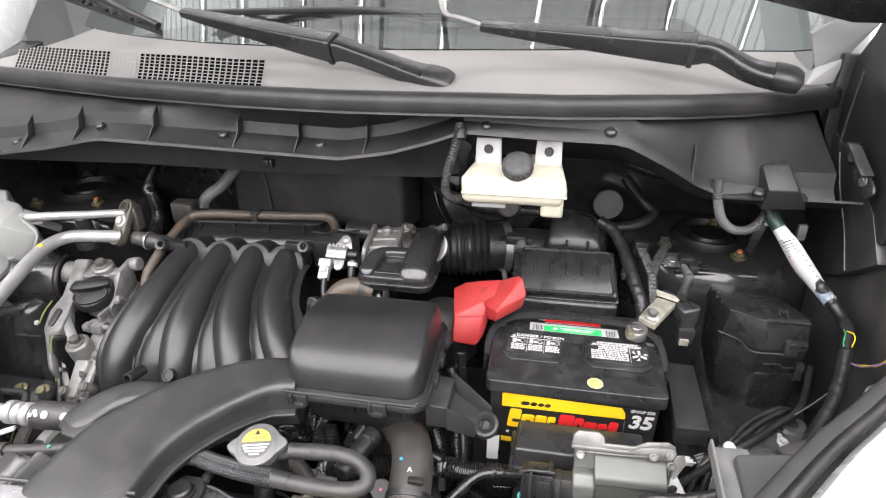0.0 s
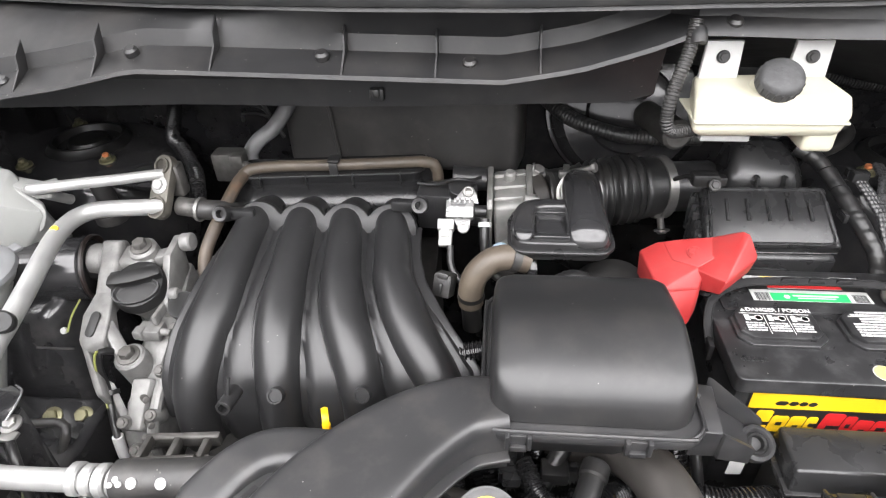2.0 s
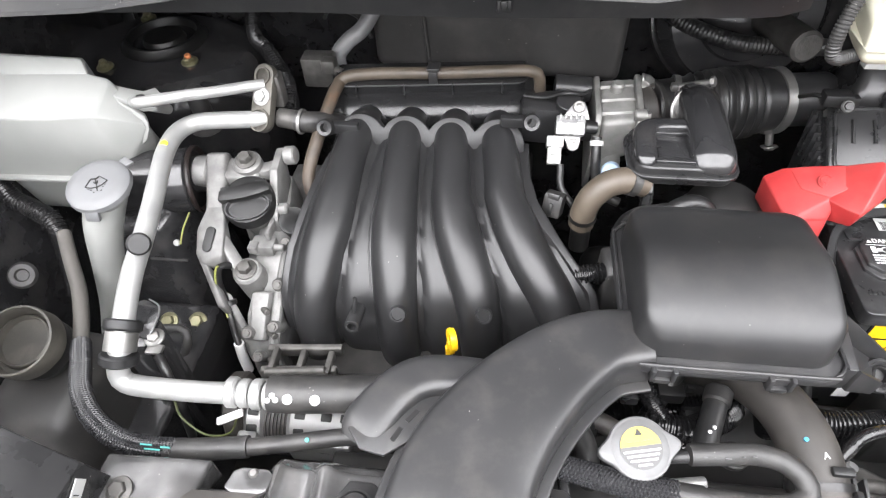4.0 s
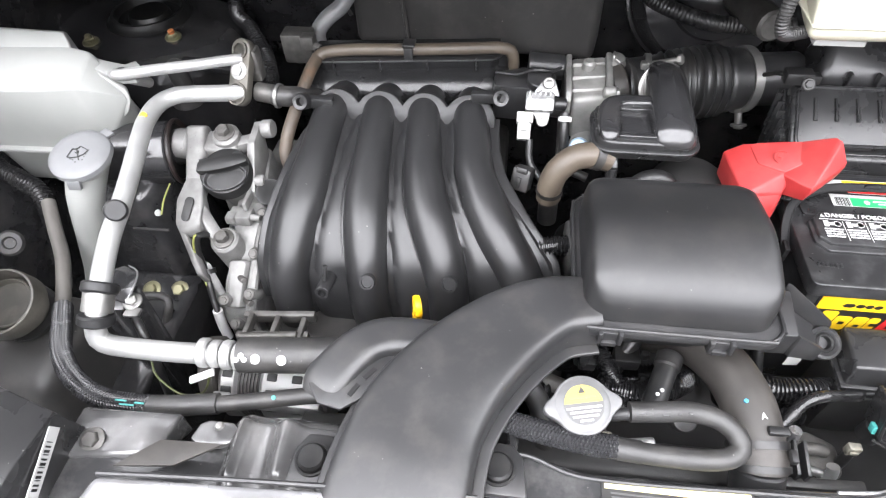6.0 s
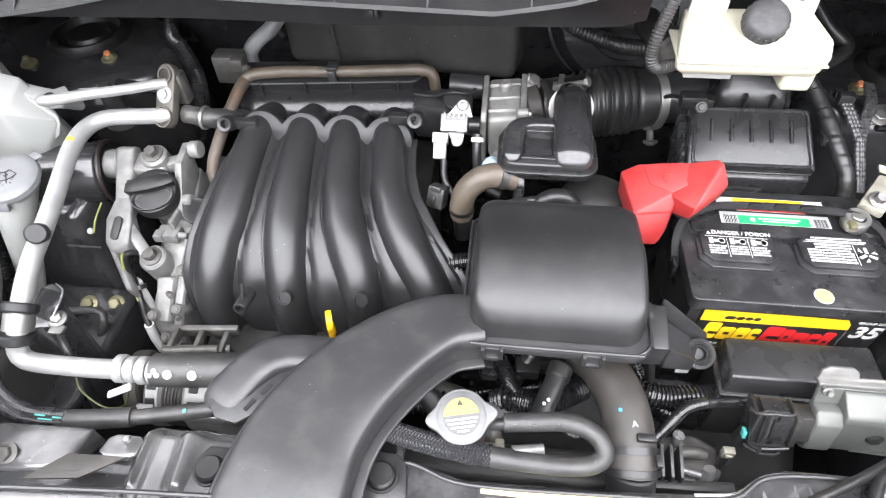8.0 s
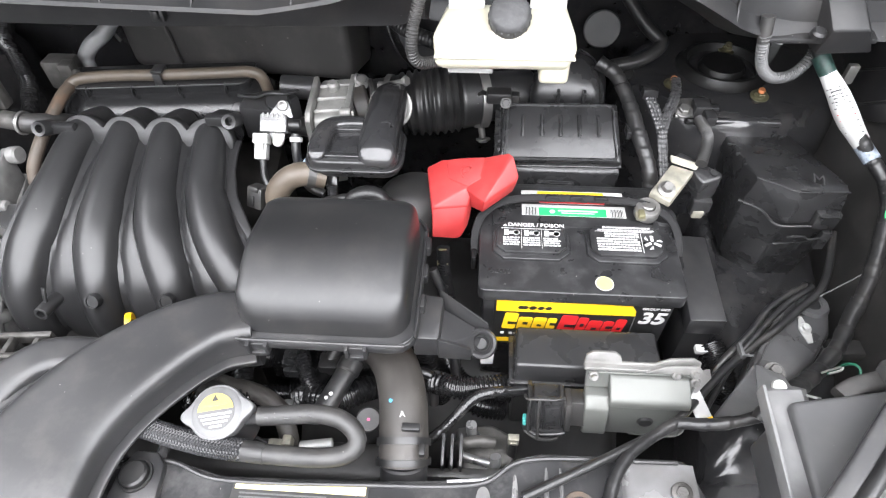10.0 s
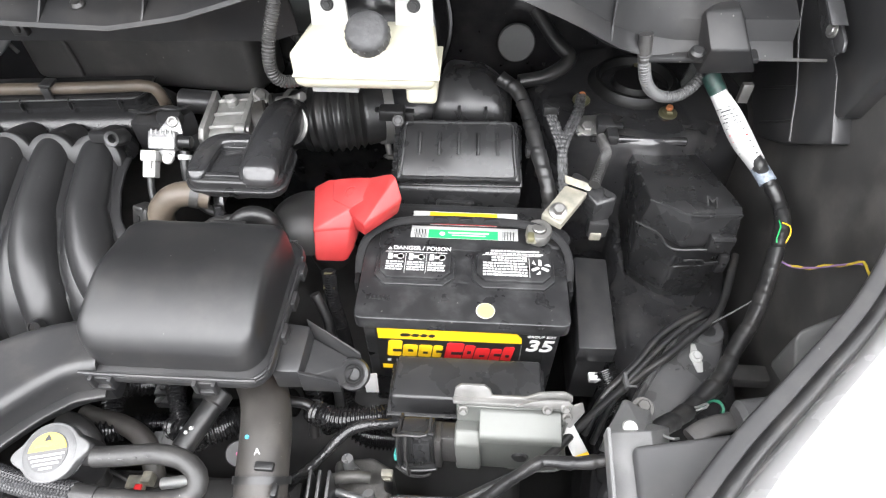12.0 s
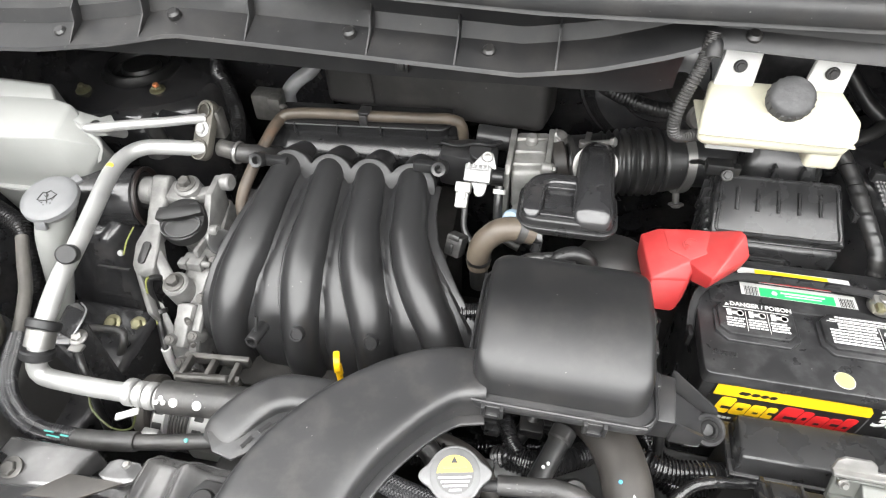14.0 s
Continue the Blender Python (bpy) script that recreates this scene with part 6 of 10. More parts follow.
# ---- throttle body, bellows and resonator ----
thr = thing("throttle_body", "cast aluminium throttle body beside the plenum", "throttle body", (-0.11, 0.93, 0.86))
part("casting", joined(
    hull([(-0.140, 0.868, 0.922), (-0.094, 0.872, 0.926), (-0.142, 0.953, 0.934), (-0.092, 0.952, 0.940), (-0.136, 0.862, 0.86), (-0.096, 0.868, 0.87), (-0.14, 0.955, 0.84), (-0.094, 0.955, 0.85)], 0.007, 3),
    hull([(-0.134, 0.866, 0.88), (-0.104, 0.868, 0.88), (-0.138, 0.856, 0.845), (-0.108, 0.858, 0.845), (-0.14, 0.88, 0.79), (-0.10, 0.88, 0.80)], 0.008, 3),
    *[hull([(-0.140, y - 0.003, z), (-0.095, y - 0.001, z + 0.004), (-0.140, y + 0.003, z), (-0.095, y + 0.003, z + 0.004), (-0.140, y, z + 0.006), (-0.095, y, z + 0.010)], 0.0015) for y, z in ((0.884, 0.922), (0.908, 0.926), (0.934, 0.930))],
    rod((-0.118, 0.93, 0.925), (-0.118, 0.928, 0.945), 0.009, 0.003)), CASTLIGHT, thr, angle=26)
part("flange", prism([(0.862, 0.86), (0.862, 0.922), (0.872, 0.932), (0.945, 0.944), (0.96, 0.85), (0.88, 0.80)], -0.149, -0.141, "x", 0.002), CASTLIGHT, thr, "cast flange")
part("rear_flange", joined(prism([(0.866, 0.870), (0.866, 0.922), (0.876, 0.934), (0.95, 0.946), (0.958, 0.855)], -0.095, -0.087, "x", 0.002), rod((-0.100, 0.876, 0.930), (-0.084, 0.876, 0.930), 0.008, 0.002), rod((-0.100, 0.870, 0.885), (-0.084, 0.870, 0.885), 0.008, 0.002)), CASTLIGHT, thr)
for y, z in ((0.876, 0.930), (0.870, 0.885), (0.940, 0.944)):
    part("bolt", bolt((-0.085, y, z), (1, -0.1, 0.1), 0.005, 0.006), STEEL, thr)
part("collar", rod((-0.088, 0.926, 0.898), (-0.066, 0.932, 0.902), 0.039, 0.003, 36), BROWNHOSE, thr, "brown rubber collar")
part("band", rod((-0.067, 0.932, 0.902), (-0.060, 0.934, 0.902), 0.0405, 0.001, 36), DARK, thr)
part("top_bolt", bolt((-0.079, 0.938, 0.940), (0.3, -0.5, 1), 0.008, 0.008), STEEL, thr, "pale hexagon bolt head")
part("spigot", rod((-0.20, 0.945, 0.925), (-0.15, 0.945, 0.922), 0.017), PLASTIC, thr)
part("lower_spigot", rod((-0.20, 0.895, 0.895), (-0.145, 0.89, 0.892), 0.014), PLASTIC, thr)
arm_ob = solid("plenum_arm", joined(hull([(-0.245, 0.875, 0.945), (-0.19, 0.865, 0.948), (-0.16, 0.90, 0.952), (-0.20, 0.915, 0.952), (-0.245, 0.91, 0.945), (-0.245, 0.875, 0.89), (-0.19, 0.87, 0.89), (-0.16, 0.90, 0.89), (-0.245, 0.91, 0.89)], 0.006), rod((-0.185, 0.88, 0.945), (-0.185, 0.875, 0.96), 0.016)), PLASTIC, (-0.2, 0.89, 0.89), "black plastic arm from plenum to throttle body", "engine part")
arm_ob.location.z -= 0.010
bel = thing("bellows_hose", "black ribbed rubber air intake bellows with steel clamp", "hose", (0.03, 0.92, 0.88))
pts = [(-0.060, 0.934, 0.902, 0.039), (-0.03, 0.935, 0.905, 0.041), (0.0, 0.936, 0.908, 0.045), (0.03, 0.940, 0.910, 0.047), (0.055, 0.945, 0.911, 0.046), (0.08, 0.950, 0.911, 0.043), (0.10, 0.955, 0.910, 0.042)]
sp = spline(pts, 0.0026)
bm = bmesh.new()
rings = []
for i, (p, s, u) in enumerate(frames_along(sp)):
    r = float(sp[i][3])
    x = p.x
    if -0.02 < x < 0.066:
        r += 0.0034 * math.sin((x + 0.02) / 0.0108 * 2 * math.pi)
    rings.append([bm.verts.new(p + r * (math.cos(2 * math.pi * k / 36) * s + math.sin(2 * math.pi * k / 36) * u)) for k in range(36)])
for a, b in zip(rings, rings[1:]):
    for k in range(36):
        bm.faces.new((a[k], a[(k + 1) % 36], b[(k + 1) % 36], b[k]))
bm.faces.new(rings[0][::-1])
bm.faces.new(rings[-1])
part("bellows", bm, RUBBER, bel, angle=70)
def hose_clamp(parent, c, d, r, mat=STEEL, w=0.010, label="worm-drive steel clamp"):
    d = Vector(d).normalized()
    m = along(Vector(c) - d * w / 2, Vector(c) + d)
    cl = part("clamp", joined(turned([(r, 0), (r + 0.0018, 0), (r + 0.0018, w), (r, w), (r, 0)], m, 36)), mat, parent, label)
    return cl


cl = hose_clamp(bel, (0.094, 0.953, 0.910), (1, 0.28, -0.05), 0.0435, STEEL, 0.013)
part("screw", joined(rod((0.096, 0.925, 0.882), (0.100, 0.918, 0.862), 0.005), bolt((0.101, 0.917, 0.860), (0.1, -0.5, -1), 0.007, 0.005), box(0.094, 0.922, 0.888, 0.014, 0.010, 0.018, 0.002)), STEEL, cl)
cl2 = hose_clamp(bel, (-0.04, 0.9345, 0.904), (1, -0.1, 0), 0.0425, STEEL, 0.008)
part("screw", joined(rod((-0.049, 0.922, 0.944), (-0.010, 0.902, 0.966), 0.004), bolt((-0.010, 0.902, 0.966), (0.8, -0.4, 0.45), 0.007, 0.005, False), box(-0.045, 0.920, 0.946, 0.014, 0.010, 0.010, 0.002)), STEEL, cl2)
part("neck", rod((0.10, 0.955, 0.909), (0.17, 0.97, 0.905), 0.036, 0.003, 32), PLASTIC, bel, "black plastic pipe neck")
resn = thing("resonator_box", "small black plastic resonator on the intake hose", "resonator", (-0.05, 0.80, 0.90))
part("base", prism([(x - 0.060, y + 0.785) for x, y in oblong(0.116, 0.080, 0.020, 8)], 0.926, 0.9515, "z", 0.004, 3), BLACKBOX, resn, angle=50)
part("flange", prism([(x - 0.060, y + 0.785) for x, y in oblong(0.124, 0.088, 0.023, 8)], 0.936, 0.941, "z", 0.0015), BLACKBOX, resn, angle=50)
part("lid", joined(
    ribbon([(-0.1035, 0.752, 0.948, 0.014, 0.012), (-0.1035, 0.757, 0.9515, 0.024, 0.018), (-0.1035, 0.775, 0.953, 0.026, 0.020), (-0.102, 0.798, 0.953, 0.026, 0.020), (-0.096, 0.812, 0.953, 0.024, 0.020), (-0.080, 0.818, 0.953, 0.020, 0.020), (-0.040, 0.818, 0.953, 0.018, 0.020)], 0, 0, (0, 0, 1), 0.004, 3.4, 26),
    box(-0.072, 0.755, 0.953, 0.042, 0.007, 0.006, 0.0012), box(-0.072, 0.807, 0.9525, 0.044, 0.004, 0.006, 0.001)), GLOSSBLACK, resn, angle=55)
part("recess_panel", box(-0.072, 0.782, 0.9515, 0.034, 0.040, 0.003, 0.0012), GLOSSBLACK, resn, "shiny recessed panel")
part("pipe", ribbon([(-0.030, 0.747, 0.9425, 0.030, 0.008), (-0.030, 0.7505, 0.946, 0.042, 0.016), (-0.030, 0.757, 0.950, 0.048, 0.024), (-0.030, 0.768, 0.9535, 0.050, 0.032), (-0.030, 0.80, 0.955, 0.049, 0.040), (-0.029, 0.84, 0.954, 0.049, 0.046), (-0.028, 0.868, 0.949, 0.050, 0.052), (-0.026, 0.892, 0.937, 0.050, 0.056)], 0, 0, (0, 0, 1), 0.004, 2.6, 36), GLOSSBLACK, resn, "rounded pipe", angle=60)
part("pipe_collar", turned([(0.027, 0), (0.030, 0.001), (0.030, 0.005), (0.027, 0.006), (0.027, 0)], along((-0.028, 0.872, 0.944), (-0.027, 0.90, 0.928)), 36), STEEL, resn, "bright ring at the pipe's root")
part("bracket", joined(hull([(-0.100, 0.772, 0.925), (-0.086, 0.772, 0.925), (-0.098, 0.750, 0.90), (-0.084, 0.750, 0.90), (-0.100, 0.778, 0.90), (-0.086, 0.778, 0.90)], 0.003), rod((-0.092, 0.755, 0.905), (-0.092, 0.745, 0.87), 0.007)), GLOSSBLACK, resn)
# hoses and wires before the resonator
solid("breather_hose", tube([(-0.098, 0.755, 0.918), (-0.118, 0.752, 0.925), (-0.140, 0.748, 0.922), (-0.158, 0.742, 0.905), (-0.164, 0.740, 0.882), (-0.164, 0.742, 0.862)], 0.0155, 18), TANHOSE, (-0.14, 0.74, 0.84), "brown-grey curved breather hose", "hose")
solid("breather_stub", joined(rod((-0.164, 0.741, 0.868), (-0.162, 0.742, 0.82), 0.0125, 0.002), turned([(0.0157, 0), (0.0168, 0), (0.0168, 0.006), (0.0157, 0.006), (0.0157, 0)], along((-0.164, 0.7415, 0.872), (-0.164, 0.7405, 0.89)), 24)), CAPBLACK, (-0.163, 0.742, 0.82), "black stub and clamp below the breather hose", "pipe")
solid("breather_clamp", turned([(0.0157, 0), (0.0170, 0), (0.0170, 0.010), (0.0157, 0.010), (0.0157, 0)], along((-0.118, 0.752, 0.925), (-0.100, 0.7545, 0.919)), 28), GREYHOSE, (-0.11, 0.753, 0.92), "grey spring clamp on the breather hose", "hose clamp")
solid("lime_plug", turned([(0, 0.006), (0.006, 0.005), (0.0075, 0.002), (0.0075, -0.008), (0, -0.008)], along((-0.112, 0.79, 0.90), (-0.118, 0.77, 0.915)), 16), material("lime_plastic", (0.2, 0.5, 0.03), 0.45, bump=0), (-0.112, 0.79, 0.895), "small lime green plastic plug", "plug")
solid("blue_cap", turned([(0, 0.006), (0.010, 0.005), (0.012, 0.002), (0.012, -0.008), (0, -0.008)], along((-0.130, 0.80, 0.898), (-0.136, 0.775, 0.915)), 18), material("pale_blue_plastic", (0.3, 0.4, 0.5), 0.45, bump=0), (-0.13, 0.80, 0.89), "small pale blue plastic cap", "cap")
solid("coolant_hose", tube([(-0.075, 0.735, 0.86), (-0.065, 0.735, 0.895), (-0.045, 0.74, 0.905), (-0.025, 0.74, 0.895), (-0.02, 0.735, 0.86)], 0.011, 14), RUBBER, (-0.05, 0.735, 0.86), "black rubber loop hose", "hose")
solid("connector_bracket", joined(box(-0.062, 0.715, 0.895, 0.04, 0.006, 0.045, 0.002), box(-0.062, 0.71, 0.905, 0.016, 0.008, 0.02, 0.002), box(-0.085, 0.70, 0.90, 0.012, 0.02, 0.03, 0.002)), RUBBER, (-0.06, 0.715, 0.87), "black connector bracket on hose", "bracket")
solid("rubber_elbow", tube([(-0.02, 0.80, 0.80), (-0.01, 0.79, 0.845), (0.02, 0.775, 0.85), (0.04, 0.77, 0.80)], 0.030, 18), RUBBER, (0.0, 0.785, 0.80), "thick black rubber elbow", "hose")
solid("arm_seam", tube([(-0.243, 0.886, 0.947), (-0.215, 0.880, 0.949), (-0.20, 0.876, 0.957), (-0.185, 0.872, 0.962), (-0.170, 0.878, 0.957), (-0.158, 0.892, 0.954)], 0.0022, 8), MANIFOLD, (-0.2, 0.88, 0.945), "black moulded seam along the plenum arm", "seam")
# purge valve, bright plated
valve = thing("purge_valve", "bright plated purge valve with white connector", "valve", (-0.18, 0.835, 0.91))
VALVE = material("bright_plated", (0.24, 0.24, 0.238), 0.3, metal=0.5, vary=0.08, bump=0.05)
VM = Matrix.Translation((-0.173, 0.860, 0.951)) @ Matrix((Vector((1, 0, 0)), Vector((0, 0.72, 0.694)), Vector((0, -0.694, 0.72)))).transposed().to_4x4()
def on_valve(bm):
    bm.transform(VM)
    return bm


part("body", on_valve(joined(box(-0.0100, -0.0255, -0.004, 0.036, 0.024, 0.024, 0.002), *[box(-0.0100 + 0.0065 * k, -0.0150, 0.0085, 0.0022, 0.006, 0.002, 0.0005) for k in (-2, -1, 0, 1, 2)], box(-0.0100, -0.0255, 0.0085, 0.033, 0.010, 0.002, 0.0006))), VALVE, valve)
part("mounting_plate", on_valve(prism([(-0.021, -0.016), (0.014, -0.016), (0.010, -0.002), (0.007, 0.005), (0.001, 0.0075), (-0.006, 0.005)], -0.004, -0.0015, "z", 0.0005)), VALVE, valve, "bright plated plate")
part("mounting_plate", on_valve(prism([(-0.019, -0.036), (0.004, -0.036), (0.003, -0.049), (-0.002, -0.0555), (-0.008, -0.0555), (-0.012, -0.049)], -0.004, -0.0015, "z", 0.0005)), VALVE, valve, "bright plated plate")
for x, y in ((0.0, -0.0005), (-0.005, -0.0485)):
    part("screw", on_valve(bolt((x, y, -0.0015), (0, 0, 1), 0.0050, 0.003)), STEEL, valve)
part("connector", on_valve(joined(box(-0.0275, -0.046, -0.002, 0.021, 0.014, 0.018, 0.0015), box(-0.0275, -0.063, -0.003, 0.017, 0.022, 0.014, 0.0015), box(-0.0275, -0.055, 0.006, 0.010, 0.016, 0.003, 0.0008))), OFFWHITE, valve, "white plastic connector")
part("outlet", on_valve(joined(rod((0.008, -0.0255, -0.004), (0.024, -0.0255, -0.006), 0.008), rod((0.006, -0.0255, -0.004), (0.0095, -0.0255, -0.004), 0.0105))), RUBBER, valve)
solid("line_clip", turned([(0.0064, 0), (0.0085, 0), (0.0085, 0.006), (0.0064, 0.006), (0.0064, 0)], along((-0.150, 0.822, 0.927), (-0.150, 0.812, 0.915)), 20), WHITEINK, (-0.15, 0.818, 0.92), "pale spring clip on the vacuum line", "hose clamp")
solid("vacuum_line", tube([(-0.150, 0.825, 0.930), (-0.150, 0.812, 0.915), (-0.147, 0.80, 0.89), (-0.135, 0.79, 0.868), (-0.115, 0.785, 0.86)], 0.0062, 12), RUBBER, (-0.14, 0.80, 0.86), "thin black vacuum hose with faint white print", "hose")
solid("valve_lead", tube([(-0.193, 0.797, 0.908), (-0.19, 0.78, 0.885), (-0.172, 0.765, 0.865), (-0.165, 0.76, 0.84)], 0.0045, 10), RUBBER, (-0.18, 0.77, 0.85), "thin black lead from the purge valve", "cable")
conn = thing("grey_connector", "grey plastic wiring connector", "connector", (-0.198, 0.762, 0.86))
part("shell", joined(box(0, 0, 0, 0.024, 0.022, 0.030, 0.003, m=pose(-0.198, 0.762, 0.873, -25, 0, -20)), box(0, 0, 0.014, 0.015, 0.014, 0.008, 0.002, m=pose(-0.198, 0.762, 0.873, -25, 0, -20))), GREYHOSE, conn)
for dx in (-0.005, 0.005):
    part("slot", box(dx, -0.0115, 0.002, 0.005, 0.002, 0.014, 0.0005, m=pose(-0.198, 0.762, 0.873, -25, 0, -20)), INKHOLE, conn)
solid("wiring_loom", tube([(-0.10, 0.68, 0.845), (-0.13, 0.675, 0.85), (-0.17, 0.67, 0.845), (-0.20, 0.68, 0.82)], 0.012, 14, rib=0.002, pitch=0.004), LOOM, (-0.15, 0.675, 0.82), "black corrugated wiring loom", "cable")
solid("coil_cover", joined(hull([(-0.145, 0.70, 0.87), (-0.11, 0.69, 0.88), (-0.14, 0.66, 0.86), (-0.10, 0.66, 0.865), (-0.145, 0.70, 0.78), (-0.1, 0.69, 0.78), (-0.14, 0.65, 0.78), (-0.1, 0.65, 0.78)], 0.006)), GREYHOSE, (-0.12, 0.68, 0.78), "dark grey cast housing behind the air filter box", "engine part")

# ---- brake fluid reservoir ----
brk = thing("brake_fluid_reservoir", "yellowed white plastic brake fluid reservoir", "reservoir", (0.117, 0.76, 1.06))
part("tank", joined(hull([(0.047, 0.728, 1.094), (0.045, 0.733, 1.126), (0.056, 0.79, 1.13), (0.187, 0.728, 1.112), (0.183, 0.733, 1.130), (0.181, 0.728, 1.096), (0.178, 0.79, 1.132), (0.058, 0.79, 1.088), (0.178, 0.79, 1.088), (0.056, 0.735, 1.088), (0.178, 0.735, 1.089)], 0.007, 4), hull([(x, y, z) for x in (0.153, 0.183) for y in (0.733, 0.775) for z in (1.073, 1.100)], 0.005, 3), box(0.1165, 0.7575, 1.105, 0.1395, 0.0620, 0.0025, 0.0012)), TANKWARM, brk, angle=60)
m = along((0.120, 0.752, 1.130), (0.118, 0.715, 1.180)) @ Matrix.Scale(0.9, 4)
part("neck", turned([(0, -0.01), (0.024, -0.01), (0.021, 0.004), (0.02, 0.012), (0, 0.012)], m, 32), TANKWARM, brk)
DUSTCAP = material("dusty_cap_plastic", (0.035, 0.035, 0.036), 0.6, vary=0.3, scale=90, dust=(0.14, 0.14, 0.14), dust_amount=0.3, dust_scale=120, bump=0.8, fine=200)
cp = part("cap", turned([(0, 0.0255), (0.008, 0.026), (0.018, 0.025), (0.0215, 0.022), (0.0225, 0.018), (0.0225, 0.008), (0, 0.008)], m, 40), DUSTCAP, brk, "dark grey ridged screw cap")
bms = []
for k in range(20):
    a = 2 * math.pi * k / 20
    bms.append(box(0.0222 * math.cos(a), 0.0222 * math.sin(a), 0.014, 0.0022, 0.0022, 0.010, 0.0006))
ridges = joined(*bms)
ridges.transform(m)
tagged(part("cap_ridges", ridges, DUSTCAP, cp), kind="stuff")
for x in (0.077, 0.159):
    br = part("bracket", prism([(x - 0.019, 1.118), (x + 0.019, 1.118), (x + 0.017, 1.166), (x - 0.017, 1.166)], 0.780, 0.786, "y", 0.0015), WHITEINK, brk, "white plastic fixing lug")
    part("bolt", bolt((x, 0.779, 1.151), (0, -1, 0.25), 0.0040, 0.004), RUBBER, br)
part("foot_strip", box(0.083, 0.745, 1.084, 0.046, 0.012, 0.006, 0.001), OFFWHITE, brk)
solid("reservoir_hose", tube([(0.040, 0.762, 1.19), (0.036, 0.752, 1.165), (0.026, 0.742, 1.13), (0.024, 0.738, 1.105), (0.032, 0.742, 1.090), (0.055, 0.755, 1.086)], 0.0060, 12, rib=0.0010, pitch=0.003), GREYHOSE, (0.03, 0.745, 1.07), "grey corrugated hose running to the brake reservoir", "hose")
solid("hose_grommet", tube([(0.043, 0.775, 1.175), (0.042, 0.757, 1.180), (0.042, 0.75, 1.172)], 0.0078, 14), COWL, (0.042, 0.76, 1.17), "dark rubber grommet in the cowl lip", "grommet")
solid("reservoir_connector", joined(box(0.118, 0.855, 0.978, 0.032, 0.018, 0.016, 0.003), box(0.139, 0.858, 0.974, 0.012, 0.012, 0.012, 0.002), bolt((0.127, 0.842, 0.976), (0, -0.8, 0.6), 0.005, 0.004), tube([(0.106, 0.857, 0.978), (0.098, 0.866, 0.975), (0.093, 0.885, 0.96)], 0.003, 8)), RUBBER, (0.118, 0.855, 0.965), "black connector below the brake reservoir", "connector")

# ---- washer tank ----
wash = thing("washer_tank", "milky white plastic washer tank", "tank", (-0.82, 0.75, 0.72))
part("tank", hull([(-0.793, 0.828, 1.014), (-0.95, 0.830, 1.016), (-0.797, 0.838, 1.010), (-0.95, 0.841, 1.012), (-0.781, 0.812, 0.999), (-0.95, 0.806, 0.999), (-0.79, 0.850, 0.90), (-0.95, 0.850, 0.90)], 0.004, 2), TANK, wash, angle=24)
part("shoulder", hull([(-0.747, 0.748, 0.985), (-0.831, 0.739, 0.985), (-0.95, 0.737, 0.985), (-0.753, 0.809, 1.0), (-0.80, 0.820, 1.002), (-0.95, 0.825, 1.002), (-0.705, 0.778, 0.955), (-0.745, 0.755, 0.90), (-0.77, 0.752, 0.88), (-0.95, 0.745, 0.88), (-0.722, 0.80, 0.90), (-0.735, 0.83, 0.88), (-0.95, 0.845, 0.88)], 0.0035, 2), TANK, wash, angle=20)
part("lower_tank", hull([(-0.95, 0.765, 0.885), (-0.79, 0.765, 0.885), (-0.745, 0.78, 0.885), (-0.745, 0.84, 0.885), (-0.95, 0.85, 0.885), (-0.93, 0.775, 0.80), (-0.775, 0.775, 0.80), (-0.76, 0.80, 0.80), (-0.93, 0.83, 0.80)], 0.008, 3), TANK, wash, angle=28)
part("seam", prism([(-0.95, 0.738), (-0.775, 0.742), (-0.740, 0.752), (-0.722, 0.79), (-0.73, 0.83), (-0.95, 0.86)], 0.883, 0.889, "z", 0.002), TANK, wash)
part("lug", hull([(-0.738, 0.785, 0.985), (-0.708, 0.780, 0.965), (-0.703, 0.778, 0.955), (-0.712, 0.772, 0.935), (-0.738, 0.772, 0.915), (-0.738, 0.792, 0.985), (-0.708, 0.787, 0.965), (-0.712, 0.780, 0.935), (-0.738, 0.782, 0.915)], 0.002), TANK, wash)
part("ear", prism([(-0.760, 0.815), (-0.735, 0.808), (-0.709, 0.802), (-0.698, 0.811), (-0.681, 0.795), (-0.678, 0.770), (-0.695, 0.766), (-0.715, 0.776), (-0.745, 0.79)], 0.982, 0.988, "z", 0.0015), TANK, wash)
part("ear_hole", turned([(0, 0.001), (0.006, 0.001), (0.006, -0.002), (0, -0.002)], pose(-0.706, 0.787, 0.9885), 16), INKHOLE, wash)
part("pump_cap", rod((-0.915, 0.735, 0.985), (-0.93, 0.715, 1.02), 0.022, 0.004), COWL, wash, "grey rubber plug")
part("filler_neck", tube([(-0.733, 0.688, 0.916), (-0.742, 0.668, 0.88), (-0.757, 0.655, 0.82), (-0.776, 0.646, 0.76), (-0.80, 0.635, 0.70)], 0.024, 24, taper=0.012), TANK, wash)
m = along((-0.732, 0.687, 0.930), (-0.728, 0.664, 1.03))
part("neck_rim", turned([(0, -0.014), (0.028, -0.014), (0.031, -0.004), (0.031, 0.0), (0, 0)], m, 36), TANK, wash)
